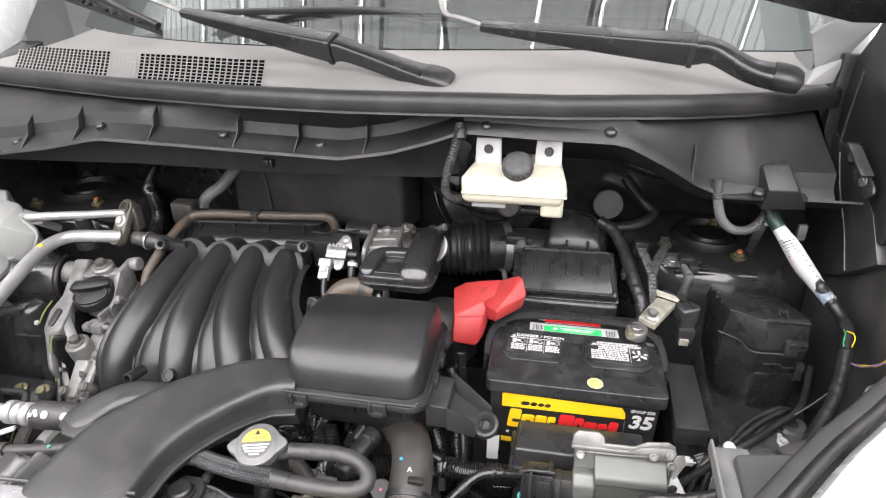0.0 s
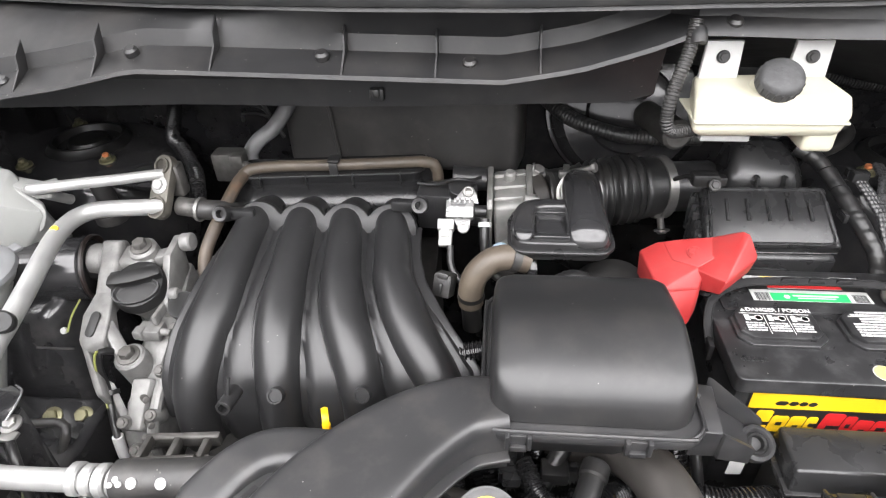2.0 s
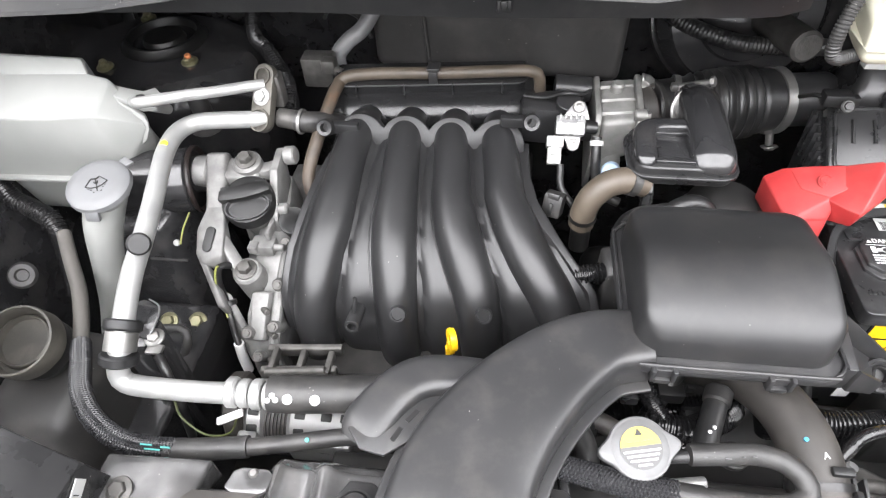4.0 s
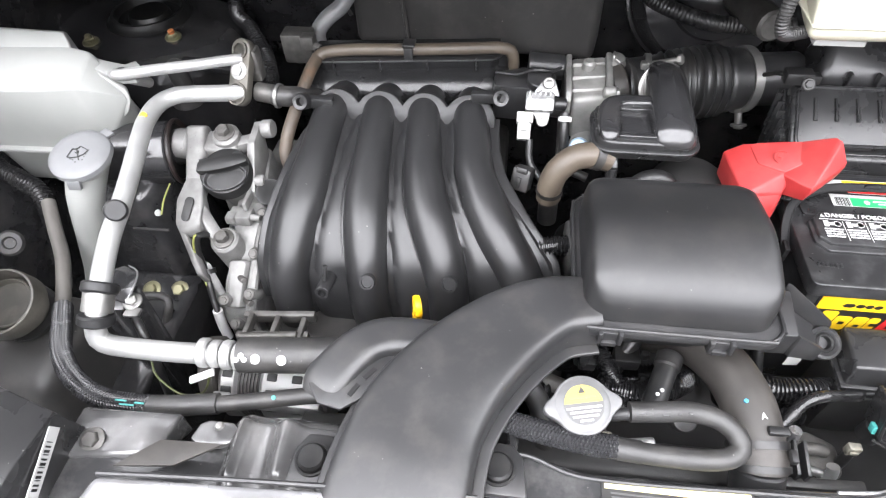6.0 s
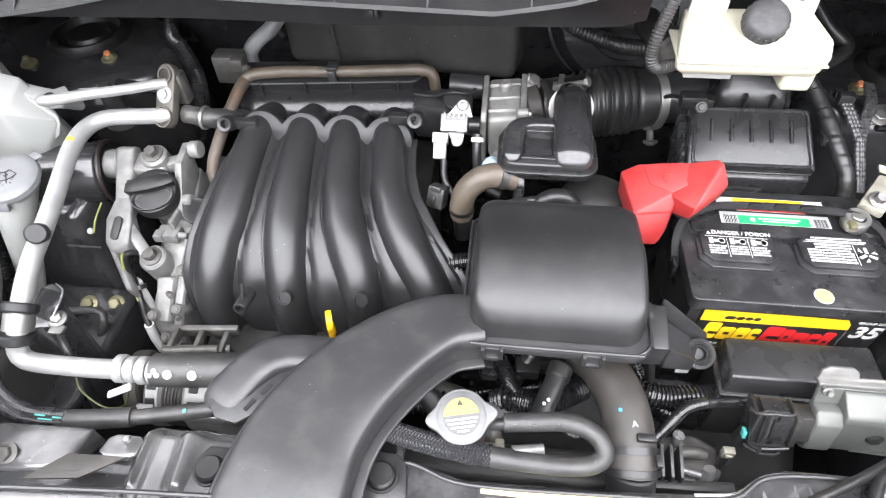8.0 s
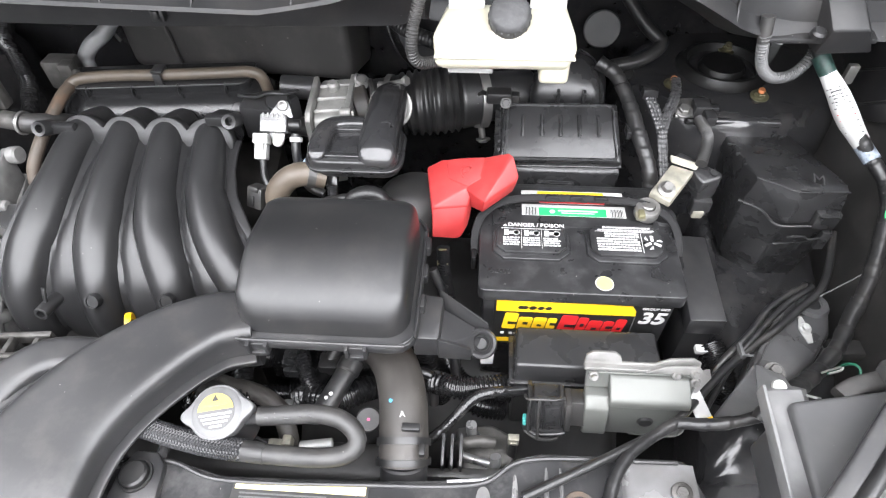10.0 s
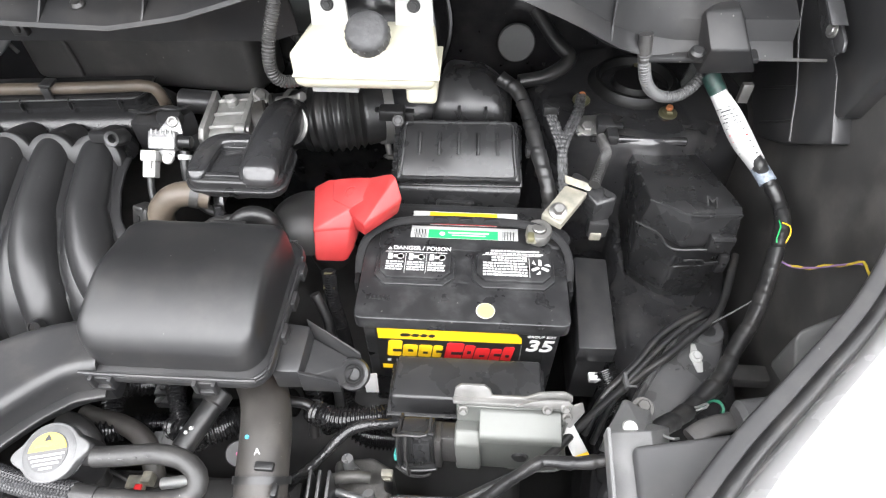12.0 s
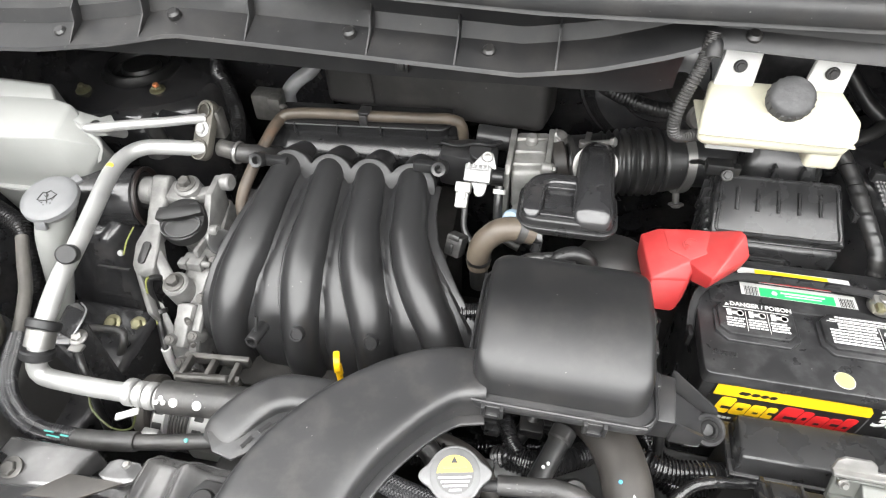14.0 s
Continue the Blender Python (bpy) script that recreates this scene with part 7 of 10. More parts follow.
wc = part("cap", joined(turned([(0, 0.010), (0.026, 0.0105), (0.033, 0.009), (0.0365, 0.006), (0.0375, 0.0), (0.035, -0.002), (0, -0.002)], m, 44), hull([m @ Vector(v) for v in ((0.024, 0.024, 0), (0.012, 0.032, 0), (0.022, 0.041, 0), (0.034, 0.032, 0), (0.024, 0.024, 0.0045), (0.012, 0.032, 0.0045), (0.022, 0.041, 0.0045), (0.034, 0.032, 0.0045))], 0.001)), PALECAP, wash, "pale grey hinged cap with a wash symbol")
def flat_line(m, pts, w=0.0009, z=0.0109):
    return [hull([m @ Vector((a[0] + s * (b[1] - a[1]) / math.dist(a, b) * w / 2, a[1] - s * (b[0] - a[0]) / math.dist(a, b) * w / 2, zz)) for a in (p,) for s in (1, -1) for zz in (z - 0.001, z)] + [m @ Vector((b[0] + s * (b[1] - a[1]) / math.dist(a, b) * w / 2, b[1] - s * (b[0] - a[0]) / math.dist(a, b) * w / 2, zz)) for s in (1, -1) for zz in (z - 0.001, z)], 0) for p, q in zip(pts, pts[1:]) for a, b in ((p, q),)]


R = m @ pose(0, 0, 0, 0, 0, 200)
fan = [(0.018 * math.sin(radians(a)), -0.010 + 0.018 * math.cos(radians(a))) for a in (-44, -22, 0, 22, 44)]
foot = [(0.007 * math.sin(radians(a)), -0.012 + 0.007 * math.cos(radians(a))) for a in (44, 15, -15, -44)]
spray = [[(s * 0.0025 * k + s * 0.001, 0.0145 - 0.0022 * k * (k > 1)), (s * 0.0025 * (k + 0.55) + s * 0.001, 0.0147 - 0.0025 * k * (k > 1))] for s in (1, -1) for k in (1, 2, 3)]
part("symbol", joined(*flat_line(R, fan + foot + [fan[0]], 0.0012), *flat_line(R, [(0, -0.006), (0, 0.0135)], 0.0012), *[b for dash in spray for b in flat_line(R, dash, 0.0011)], *flat_line(R, [(-0.002, -0.001), (-0.001, 0.0015), (0.0015, 0.0015), (0.0025, -0.001)], 0.001)), INKHOLE, wc, "black windscreen wash symbol")
part("hinge_tab", hull([m @ Vector(v) for v in ((-0.010, -0.036, 0.002), (0.006, -0.038, 0.002), (-0.012, -0.041, -0.010), (0.004, -0.043, -0.010), (-0.008, -0.032, 0.0), (0.006, -0.034, 0.0), (-0.008, -0.036, -0.012), (0.004, -0.037, -0.012))], 0.001), PALECAP, wc)

solid("wing_hose", tube([(-0.95, 0.755, 0.875), (-0.929, 0.740, 0.850), (-0.902, 0.733, 0.840), (-0.865, 0.717, 0.830), (-0.845, 0.69, 0.80), (-0.84, 0.66, 0.75)], 0.013, 16, rib=0.0016, pitch=0.005), LOOM, (-0.85, 0.68, 0.75), "black corrugated hose below the washer tank", "hose")
solid("wing_grommet", turned([(0.007, 0.001), (0.009, 0.004), (0.015, 0.004), (0.018, 0.0), (0.007, 0.0)], along((-0.884, 0.648, 0.80), (-0.85, 0.60, 0.86)), 26), GREYHOSE, (-0.884, 0.648, 0.79), "round rubber grommet in the wing liner", "grommet")

# ---- air conditioning pipes ----
acp = thing("air_conditioning_pipe", "bare aluminium air conditioning pipe", "pipe", (-0.60, 0.62, 0.83))
part("pipe", tube([(-0.560, 0.808, 0.950), (-0.59, 0.804, 0.950), (-0.625, 0.800, 0.950), (-0.652, 0.793, 0.950), (-0.666, 0.772, 0.950), (-0.666, 0.738, 0.949), (-0.658, 0.70, 0.946), (-0.648, 0.65, 0.938), (-0.641, 0.605, 0.930), (-0.638, 0.575, 0.924), (-0.634, 0.545, 0.915), (-0.630, 0.515, 0.902), (-0.631, 0.495, 0.885), (-0.634, 0.484, 0.868), (-0.627, 0.479, 0.857), (-0.60, 0.478, 0.854), (-0.55, 0.478, 0.854), (-0.50, 0.480, 0.855)], 0.0108, 18, 0.005), PIPE, acp)
part("crimp", joined(*[rod((-0.522 + 0.013 * k, 0.480, 0.855), (-0.511 + 0.013 * k, 0.4805, 0.855), 0.0155 if k % 2 == 0 else 0.0145, 0.002, 24) for k in range(4)]), PIPE, acp, "crimped aluminium ferrule")
part("sleeve", tube([(-0.478, 0.482, 0.855), (-0.43, 0.486, 0.855), (-0.37, 0.493, 0.855), (-0.30, 0.50, 0.853)], 0.0185, 24), GREYHOSE, acp, "dark grey hose sleeve with white paint marks")
for x, y, z, s in ((-0.4545, 0.4705, 0.869, 0.0050), (-0.470, 0.4725, 0.870, 0.0030), (-0.474, 0.468, 0.868, 0.0026), (-0.466, 0.469, 0.8685, 0.0028), (-0.428, 0.4725, 0.868, 0.0052)):
    part("paint_mark", turned([(0, 0.0012), (s, 0.0006), (s, -0.003), (0, -0.003)], along((x, y, z), (x, y - 0.012, z + 0.014)), 12), WHITEINK, acp, "white paint dab")
part("knob", rod((-0.640, 0.600, 0.933), (-0.628, 0.587, 0.948), 0.0120, 0.002, 24), COWL, acp, "black service valve cap")
part("yellow_mark", turned([(0, 0.0010), (0.0045, 0.0004), (0.005, -0.003), (0, -0.003)], along((-0.6645, 0.737, 0.9592), (-0.663, 0.730, 0.975)), 12), YELLOWINK, acp, "small yellow paint dab")
fz = Vector((-0.20, -0.75, 0.62)).normalized()
fy = (Vector((0.0, 0.25, 0.97)) - fz * Vector((0.0, 0.25, 0.97)).dot(fz)).normalized()
fx = fy.cross(fz)
fm = Matrix.Translation((-0.566, 0.822, 0.970)) @ Matrix((fx, fy, fz)).transposed().to_4x4()
plate = joined(prism(oblong(0.028, 0.084, 0.0135, 7), -0.007, 0.006, "z", 0.002, 2), turned([(0.0125, 0.006), (0.0145, 0.006), (0.0145, 0.009), (0.0125, 0.009), (0.0125, 0.006)], pose(0, -0.027, 0), 24), turned([(0.0085, 0.006), (0.0105, 0.006), (0.0105, 0.009), (0.0085, 0.009), (0.0085, 0.006)], pose(0, 0.027, 0), 24))
plate.transform(fm)
FLANGE = material("stained_casting", (0.088, 0.083, 0.072), 0.5, metal=0.4, vary=0.35, scale=60, bump=0.6, fine=450, dust=(0.04, 0.03, 0.02), dust_amount=0.6, dust_scale=60)
fl = part("flange", plate, FLANGE, acp, "cast aluminium pipe flange")
fb = bolt((0, 0.002, 0.006), (0, 0, 1), 0.0075, 0.006)
fb.transform(fm)
part("flange_bolt", fb, PIPE, fl)
part("rear_block", joined(box(-0.556, 0.842, 0.972, 0.020, 0.02, 0.045, 0.004), rod((-0.555, 0.826, 0.940), (-0.522, 0.822, 0.938), 0.0125)), GRIMY, acp)
part("stub_ring", turned([(0.0146, 0), (0.0162, 0), (0.0162, 0.004), (0.0146, 0.004), (0.0146, 0)], along((-0.526, 0.822, 0.938), (-0.50, 0.820, 0.936)), 28), STEEL, acp, "bright ring on the pipe stub")
clampob = part("clamp", joined(rod((-0.630, 0.522, 0.906), (-0.630, 0.512, 0.900), 0.0185, 0.002, 24), rod((-0.631, 0.496, 0.886), (-0.632, 0.489, 0.877), 0.0185, 0.002, 24)), COWL, acp, "grey rubber pipe clamp")
part("clamp_band", turned([(0.0150, 0), (0.0155, 0), (0.0155, 0.020), (0.0150, 0.020), (0.0150, 0)], along((-0.630, 0.513, 0.900), (-0.631, 0.496, 0.886)), 24), STEEL, clampob)
upper = thing("air_conditioning_line", "thin bare aluminium air conditioning line", "pipe", (-0.63, 0.79, 0.98))
part("pipe", tube([(-0.564, 0.830, 0.985), (-0.580, 0.822, 0.987), (-0.61, 0.805, 0.990), (-0.65, 0.783, 0.995), (-0.686, 0.762, 0.999), (-0.70, 0.77, 0.992), (-0.70, 0.82, 0.95)], 0.0068, 14, 0.005), PIPE, upper)
solid("heater_pipe", tube([(-0.532, 0.8225, 0.9385), (-0.516, 0.824, 0.936), (-0.502, 0.836, 0.928), (-0.492, 0.858, 0.912), (-0.486, 0.88, 0.89)], 0.0135, 18), GREYHOSE, (-0.49, 0.86, 0.89), "grey rubber coolant hose behind the pipe flange", "hose")
solid("firewall_loom", tube([(-0.665, 1.08, 1.0), (-0.656, 1.05, 0.98), (-0.641, 1.0, 0.959), (-0.614, 0.97, 0.953), (-0.581, 0.93, 0.935), (-0.566, 0.90, 0.926), (-0.556, 0.87, 0.91)], 0.011, 14, rib=0.0014, pitch=0.004), LOOM, (-0.58, 0.93, 0.91), "black corrugated loom on the firewall", "cable")
PALEHOSE = material("pale_grey_rubber", (0.17, 0.17, 0.172), 0.45, vary=0.25, scale=30, bump=0.15)
solid("heater_hose", tube([(-0.456, 1.030, 1.002), (-0.460, 1.020, 0.996), (-0.477, 1.000, 0.974), (-0.498, 0.990, 0.960), (-0.514, 0.985, 0.941), (-0.514, 0.980, 0.922)], 0.0115, 16), PALEHOSE, (-0.514, 0.985, 0.922), "pale grey bent heater hose", "hose")
for k in range(3):
    solid("thin_cable", tube([(-0.55 + 0.008 * k, 1.06, 0.96 + 0.012 * k), (-0.53, 1.03, 0.985 + 0.012 * k), (-0.49 - 0.004 * k, 1.02, 0.985 + 0.012 * k), (-0.47, 1.02, 0.95)], 0.003, 8), RUBBER, (-0.51, 1.03, 0.95), "thin black cable loop on the firewall", "cable", "firewall cable loops")
solid("expansion_valve", joined(box(-0.535, 0.955, 0.935, 0.045, 0.03, 0.045, 0.004), box(-0.515, 0.94, 0.95, 0.02, 0.02, 0.02, 0.003), rod((-0.505, 0.935, 0.945), (-0.495, 0.93, 0.945), 0.006), rod((-0.505, 0.935, 0.92), (-0.495, 0.93, 0.92), 0.006)), GRIMY, (-0.53, 0.95, 0.91), "grimy metal block with pipe ends", "valve")
solid("wing_bracket", hull([(-0.69, 0.90, 0.945), (-0.60, 0.885, 0.945), (-0.69, 0.88, 0.94), (-0.60, 0.87, 0.94), (-0.69, 0.9, 0.92), (-0.60, 0.885, 0.92)], 0.004), GLOSSBLACK, (-0.65, 0.885, 0.92), "glossy black sheet bracket before the strut tower", "bracket")
solid("vent_stud", joined(rod((-0.675, 0.855, 0.91), (-0.675, 0.85, 0.965), 0.013, 0.006), rod((-0.675, 0.85, 0.90), (-0.675, 0.85, 0.915), 0.022)), GREYHOSE, (-0.675, 0.85, 0.9), "dull metal stud with rubber foot", "stud")

# ---- alternator and the front hoses ----
alt = thing("alternator", "cast aluminium alternator below the pipe sleeve", "alternator", (-0.46, 0.50, 0.70))
for x0, x1 in ((-0.538, -0.511), (-0.487, -0.405)):
    part("end_casting", joined(rod((x0, 0.514, 0.735), (x1, 0.516, 0.735), 0.044, 0.006, 40), box((x0 + x1) / 2, 0.474, 0.762, x1 - x0 - 0.004, 0.012, 0.02, 0.004)), PIPE, alt)
part("core", rod((-0.513, 0.515, 0.735), (-0.485, 0.515, 0.735), 0.040, 0.001, 40), DARK, alt, "dark laminated core")
for k in range(6):
    part("lamination", turned([(0.0395, 0), (0.0415, 0.0005), (0.0415, 0.002), (0.0395, 0.0025), (0.0395, 0)], along((-0.511 + 0.0042 * k, 0.515, 0.735), (-0.50 + 0.0042 * k, 0.515, 0.735)), 40), GRIMY, alt)
# black blocks paint the dark of the vents on the casting
for x in (-0.524, -0.470, -0.440, -0.418):
    for a in (20, 45, 70):
        y, z = 0.515 - 0.0425 * math.cos(radians(a)), 0.735 + 0.0425 * math.sin(radians(a))
        part("vent", box(0, 0, 0, 0.013, 0.005, 0.010, 0.002, m=pose(x, y, z, -a)), INKHOLE, alt)
part("pulley", rod((-0.560, 0.515, 0.752), (-0.540, 0.518, 0.752), 0.040, 0.003, 32), BROWNHOSE, alt, "brown pulley")
part("top_bracket", joined(*[hull([(-0.53, y, 0.784), (-0.44, y + 0.006, 0.788), (-0.53, y + 0.008, 0.786), (-0.44, y + 0.014, 0.790), (-0.53, y, 0.77), (-0.44, y + 0.006, 0.772), (-0.53, y + 0.008, 0.77), (-0.44, y + 0.014, 0.772)], 0.002) for y in (0.545, 0.575)]), GRIMY, alt, "grimy aluminium bracket")
part("bracket_pin", rod((-0.52, 0.541, 0.792), (-0.45, 0.548, 0.795), 0.005), GRIMY, alt)
for k in range(3):
    part("bracket_rib", box(-0.515 + 0.033 * k, 0.56, 0.788, 0.007, 0.03, 0.014, 0.002), GRIMY, alt)
STRAND = material("sleeve_strand", (0.020, 0.020, 0.0215), 0.25, vary=0.15, scale=60, bump=0)
BRAID = material("braided_sleeve", (0.005, 0.005, 0.006), 0.6, vary=0.2, scale=60, fine=900, bump=0.3)
def braided(points, r, parent, pitch=0.012):
    """A sleeve of crossed strands round a hose."""
    part("braid", tube(points, r, 16, 0.006), BRAID, parent, "black braided sleeve")
    pts = spline(points, 0.0015)
    fr = frames_along(pts)
    n = 11
    bms = []
    for s in (1, -1):
        for k in range(n):
            line = []
            for i, (p, a, b) in enumerate(fr[::2]):
                ang = s * 2 * math.pi * (i * 0.003 / (pitch * 2.8)) + 2 * math.pi * k / n
                line.append(p + (r + 0.0002) * (math.cos(ang) * a + math.sin(ang) * b))
            bm = bmesh.new()
            rows = []
            for i, p in enumerate(line):
                q = (line[min(i + 1, len(line) - 1)] - line[max(i - 1, 0)]).normalized()
                o = (p - fr[min(2 * i, len(fr) - 1)][0]).normalized()
                w = q.cross(o).normalized() * 0.0010
                rows.append([bm.verts.new(v) for v in (p - w, p + o * 0.0010, p + w)])
            for x, y in zip(rows, rows[1:]):
                for j in (0, 1):
                    bm.faces.new((x[j], x[j + 1], y[j + 1], y[j]))
            bms.append(bm)
    return tagged(part("strand", joined(*bms), STRAND, parent, "grey crossed strands"), kind="stuff")


DUSTHOSE = material("dusty_rubber", (0.082, 0.077, 0.070), 0.55, vary=0.25, scale=30, dust=(0.15, 0.14, 0.125), dust_amount=0.3, dust_scale=25, bump=0.2)
oil = thing("cooler_hose", "grey rubber hose with black braided sleeves", "hose", (-0.35, 0.43, 0.82))
part("hose", tube([(-0.098, 0.434, 0.908), (-0.07, 0.437, 0.908), (-0.045, 0.441, 0.905), (-0.022, 0.438, 0.902), (-0.008, 0.428, 0.898), (-0.006, 0.417, 0.894), (-0.016, 0.409, 0.892), (-0.04, 0.405, 0.892), (-0.08, 0.405, 0.893), (-0.10, 0.406, 0.894)], 0.0088, 16, 0.005), GREYHOSE, oil)
part("tape", tube([(-0.088, 0.4055, 0.8935), (-0.105, 0.4065, 0.894), (-0.115, 0.408, 0.894)], 0.0096, 16), GREYHOSE, oil, "grey tape")
braided([(-0.108, 0.407, 0.894), (-0.14, 0.410, 0.893), (-0.18, 0.418, 0.890), (-0.215, 0.427, 0.886), (-0.25, 0.435, 0.87)], 0.0095, oil)
part("hose", tube([(-0.25, 0.435, 0.87), (-0.32, 0.45, 0.845), (-0.385, 0.454, 0.838), (-0.42, 0.448, 0.838), (-0.46, 0.440, 0.836), (-0.50, 0.433, 0.835), (-0.545, 0.427, 0.834)], 0.0085, 16, 0.006), GREYHOSE, oil, "grey rubber hose with dots of paint")
part("joint_sleeve", tube([(-0.49, 0.435, 0.8355), (-0.53, 0.429, 0.8345), (-0.57, 0.425, 0.8335)], 0.0108, 16), GREYHOSE, oil)
braided([(-0.56, 0.426, 0.834), (-0.60, 0.426, 0.834), (-0.63, 0.433, 0.836), (-0.66, 0.450, 0.838), (-0.685, 0.475, 0.838), (-0.703, 0.505, 0.836), (-0.722, 0.535, 0.832)], 0.0100, oil)
part("hose", tube([(-0.722, 0.535, 0.832), (-0.735, 0.565, 0.838), (-0.757, 0.602, 0.842), (-0.782, 0.636, 0.850), (-0.808, 0.673, 0.860)], 0.0085, 16), DUSTHOSE, oil, "dusty grey-brown rubber end")

TEAL = material("teal_paint", (0.06, 0.30, 0.28), 0.5, vary=0.1, bump=0)
for x, y, w in ((-0.586, 0.4235, 0.012), (-0.578, 0.4195, 0.016), (-0.566, 0.4225, 0.010)):
    part("paint_mark", box(x, y, 0.8446, w, 0.0018, 0.0012, 0.0004), TEAL, oil, "teal paint mark")
part("paint_mark", turned([(0, 0.001), (0.0022, 0.0006), (0.0024, -0.002), (0, -0.002)], pose(-0.432, 0.4425, 0.8462, 20), 10), TEAL, oil, "teal paint dot")
for x, y, w in ((-0.0880, 0.4300, 0.0050), (-0.0805, 0.4310, 0.0028), (-0.0700, 0.4305, 0.0070), (-0.0580, 0.4325, 0.0030), (-0.0490, 0.4340, 0.0040)):
    part("print_bar", box(x, y, 0.9148, w * 0.7, 0.0012, 0.0010, 0.0003), GREYPLASTIC, oil)
# radiator cap and neck
radcap = thing("radiator_filler", "metal radiator cap with yellow warning sticker", "radiator cap", (-0.136, 0.435, 0.87))
m = along((-0.137, 0.438, 0.900), (-0.137, 0.420, 0.96)) @ pose(0, 0, 0, 0, 0, 12)
prof = []
for k in range(72):
    a = 2 * math.pi * k / 72
    r = 0.0255 + 0.0085 * max(0, math.cos(2 * a)) ** 6
    prof.append((r * math.cos(a), r * math.sin(a)))
bmc = joined(prism(prof, 0.0, 0.011, "z", 0.002, 3), turned([(0, 0.0135), (0.020, 0.013), (0.024, 0.0105), (0, 0.0105)], None, 40))
bmc.transform(m)
CAPMETAL = material("dull_cap_metal", (0.115, 0.115, 0.116), 0.5, metal=0.3, vary=0.12, scale=80, bump=0.2, dust=(0.2, 0.2, 0.2), dust_amount=0.3, dust_scale=60)
rc = part("cap", bmc, CAPMETAL, radcap, angle=45)
STICKERGREY = material("grey_sticker", (0.075, 0.075, 0.075), 0.5, vary=0.15, bump=0)
PALEYELLOW = material("pale_yellow_sticker", (0.42, 0.31, 0.05), 0.5, vary=0.1, bump=0)
part("sticker", turned([(0, 0.0142), (0.0172, 0.0138), (0.0172, 0.013), (0, 0.013)], m, 40), STICKERGREY, rc, "round grey warning sticker")
half = prism([(0.0165 * math.cos(a), 0.0165 * math.sin(a)) for a in np.linspace(0.08, math.pi - 0.08, 16)], 0.0139, 0.0145, "z", 0)
half.transform(m)
part("sticker_half", half, PALEYELLOW, rc, "yellow upper half")
for k in range(4):
    low = box(0, -0.0028 - 0.0036 * k, 0.0144, (0.030, 0.026, 0.022, 0.011)[k], 0.0016, 0.0008, 0)
    low.transform(m)
    part("print_bar", low, WHITEINK, rc)
mark = prism([(-0.0032, 0.0095), (0.0032, 0.0095), (0, 0.0152)], 0.0143, 0.0149, "z", 0)
mark.transform(m)
part("warning_mark", mark, INKHOLE, rc, "small black warning triangle")
line_bar = box(0, 0.0058, 0.0145, 0.022, 0.0018, 0.0006, 0)
line_bar.transform(m)
part("print_bar", line_bar, COPPER, rc)
part("neck", joined(rod((-0.136, 0.447, 0.855), (-0.136, 0.4365, 0.899), 0.023, 0.002, 28), rod((-0.115, 0.437, 0.893), (-0.092, 0.4345, 0.905), 0.0055)), PLASTIC, radcap)
# upper radiator hose
uh = thing("radiator_hose", "thick grey-brown radiator hose with spring clamp", "hose", (0.02, 0.48, 0.82))
part("hose", tube([(-0.065, 0.605, 0.785), (-0.035, 0.588, 0.810), (-0.007, 0.561, 0.834), (0.014, 0.528, 0.847), (0.026, 0.49, 0.852), (0.030, 0.46, 0.848), (0.032, 0.436, 0.839), (0.0325, 0.428, 0.834)], 0.0250, 28, 0.006), BROWNHOSE, uh, angle=60)
text("A", 0.0085, Matrix.Translation((0.031, 0.462, 0.8725)) @ pose(0, 0, 0, 22, 0, 10) @ pose(-0.004, -0.005, 0.0), WHITEINK, uh, depth=0.002)
for c, d, w in (((0.0315, 0.446, 0.843), (0.05, -0.88, -0.35), 0.007), ((0.0325, 0.430, 0.834), (0.05, -0.86, -0.45), 0.006)):
    hose_clamp(uh, c, d, 0.0256, RUBBER, w, "black spring clamp")
part("clamp_tab", joined(box(0.040, 0.448, 0.872, 0.018, 0.008, 0.006, 0.0015), box(0.052, 0.430, 0.862, 0.006, 0.012, 0.008, 0.0015)), RUBBER, uh)
part("spigot", rod((0.0325, 0.43, 0.835), (0.034, 0.395, 0.79), 0.0235, 0.002, 28), PLASTIC, uh)
part("blue_dot", turned([(0, 0.001), (0.0020, 0.0008), (0.0020, -0.002), (0, -0.002)], along((0.017, 0.474, 0.8745), (0.013, 0.468, 0.90)), 12), material("blue_ink", (0.03, 0.2, 0.33), 0.5, bump=0), uh)
# radiator and its frame behind the support
rad = thing("radiator", "black radiator with ribbed plastic top tank", "radiator", (-0.12, 0.43, 0.35))
part("core", box(-0.12, 0.44, 0.54, 0.62, 0.03, 0.38, 0.004), DARK, rad)
part("top_tank", ribbon([(-0.42, 0.445, 0.755), (-0.30, 0.447, 0.76), (0.0, 0.449, 0.76), (0.05, 0.45, 0.755)], 0.045, 0.045), DARK, rad)
for x in (0.068, 0.0775, 0.087):
    part("tank_rib", hull([(x, 0.468, 0.82), (x + 0.0035, 0.468, 0.82), (x, 0.436, 0.812), (x + 0.0035, 0.436, 0.812), (x, 0.47, 0.74), (x + 0.0035, 0.47, 0.74), (x, 0.432, 0.74), (x + 0.0035, 0.432, 0.74)], 0.0008), PLASTIC, rad)
part("tank_ledge", hull([(0.05, 0.438, 0.80), (0.145, 0.443, 0.80), (0.05, 0.428, 0.80), (0.145, 0.43, 0.80), (0.05, 0.438, 0.75), (0.145, 0.443, 0.75), (0.05, 0.428, 0.75), (0.145, 0.43, 0.75)], 0.003), GREYHOSE, rad)
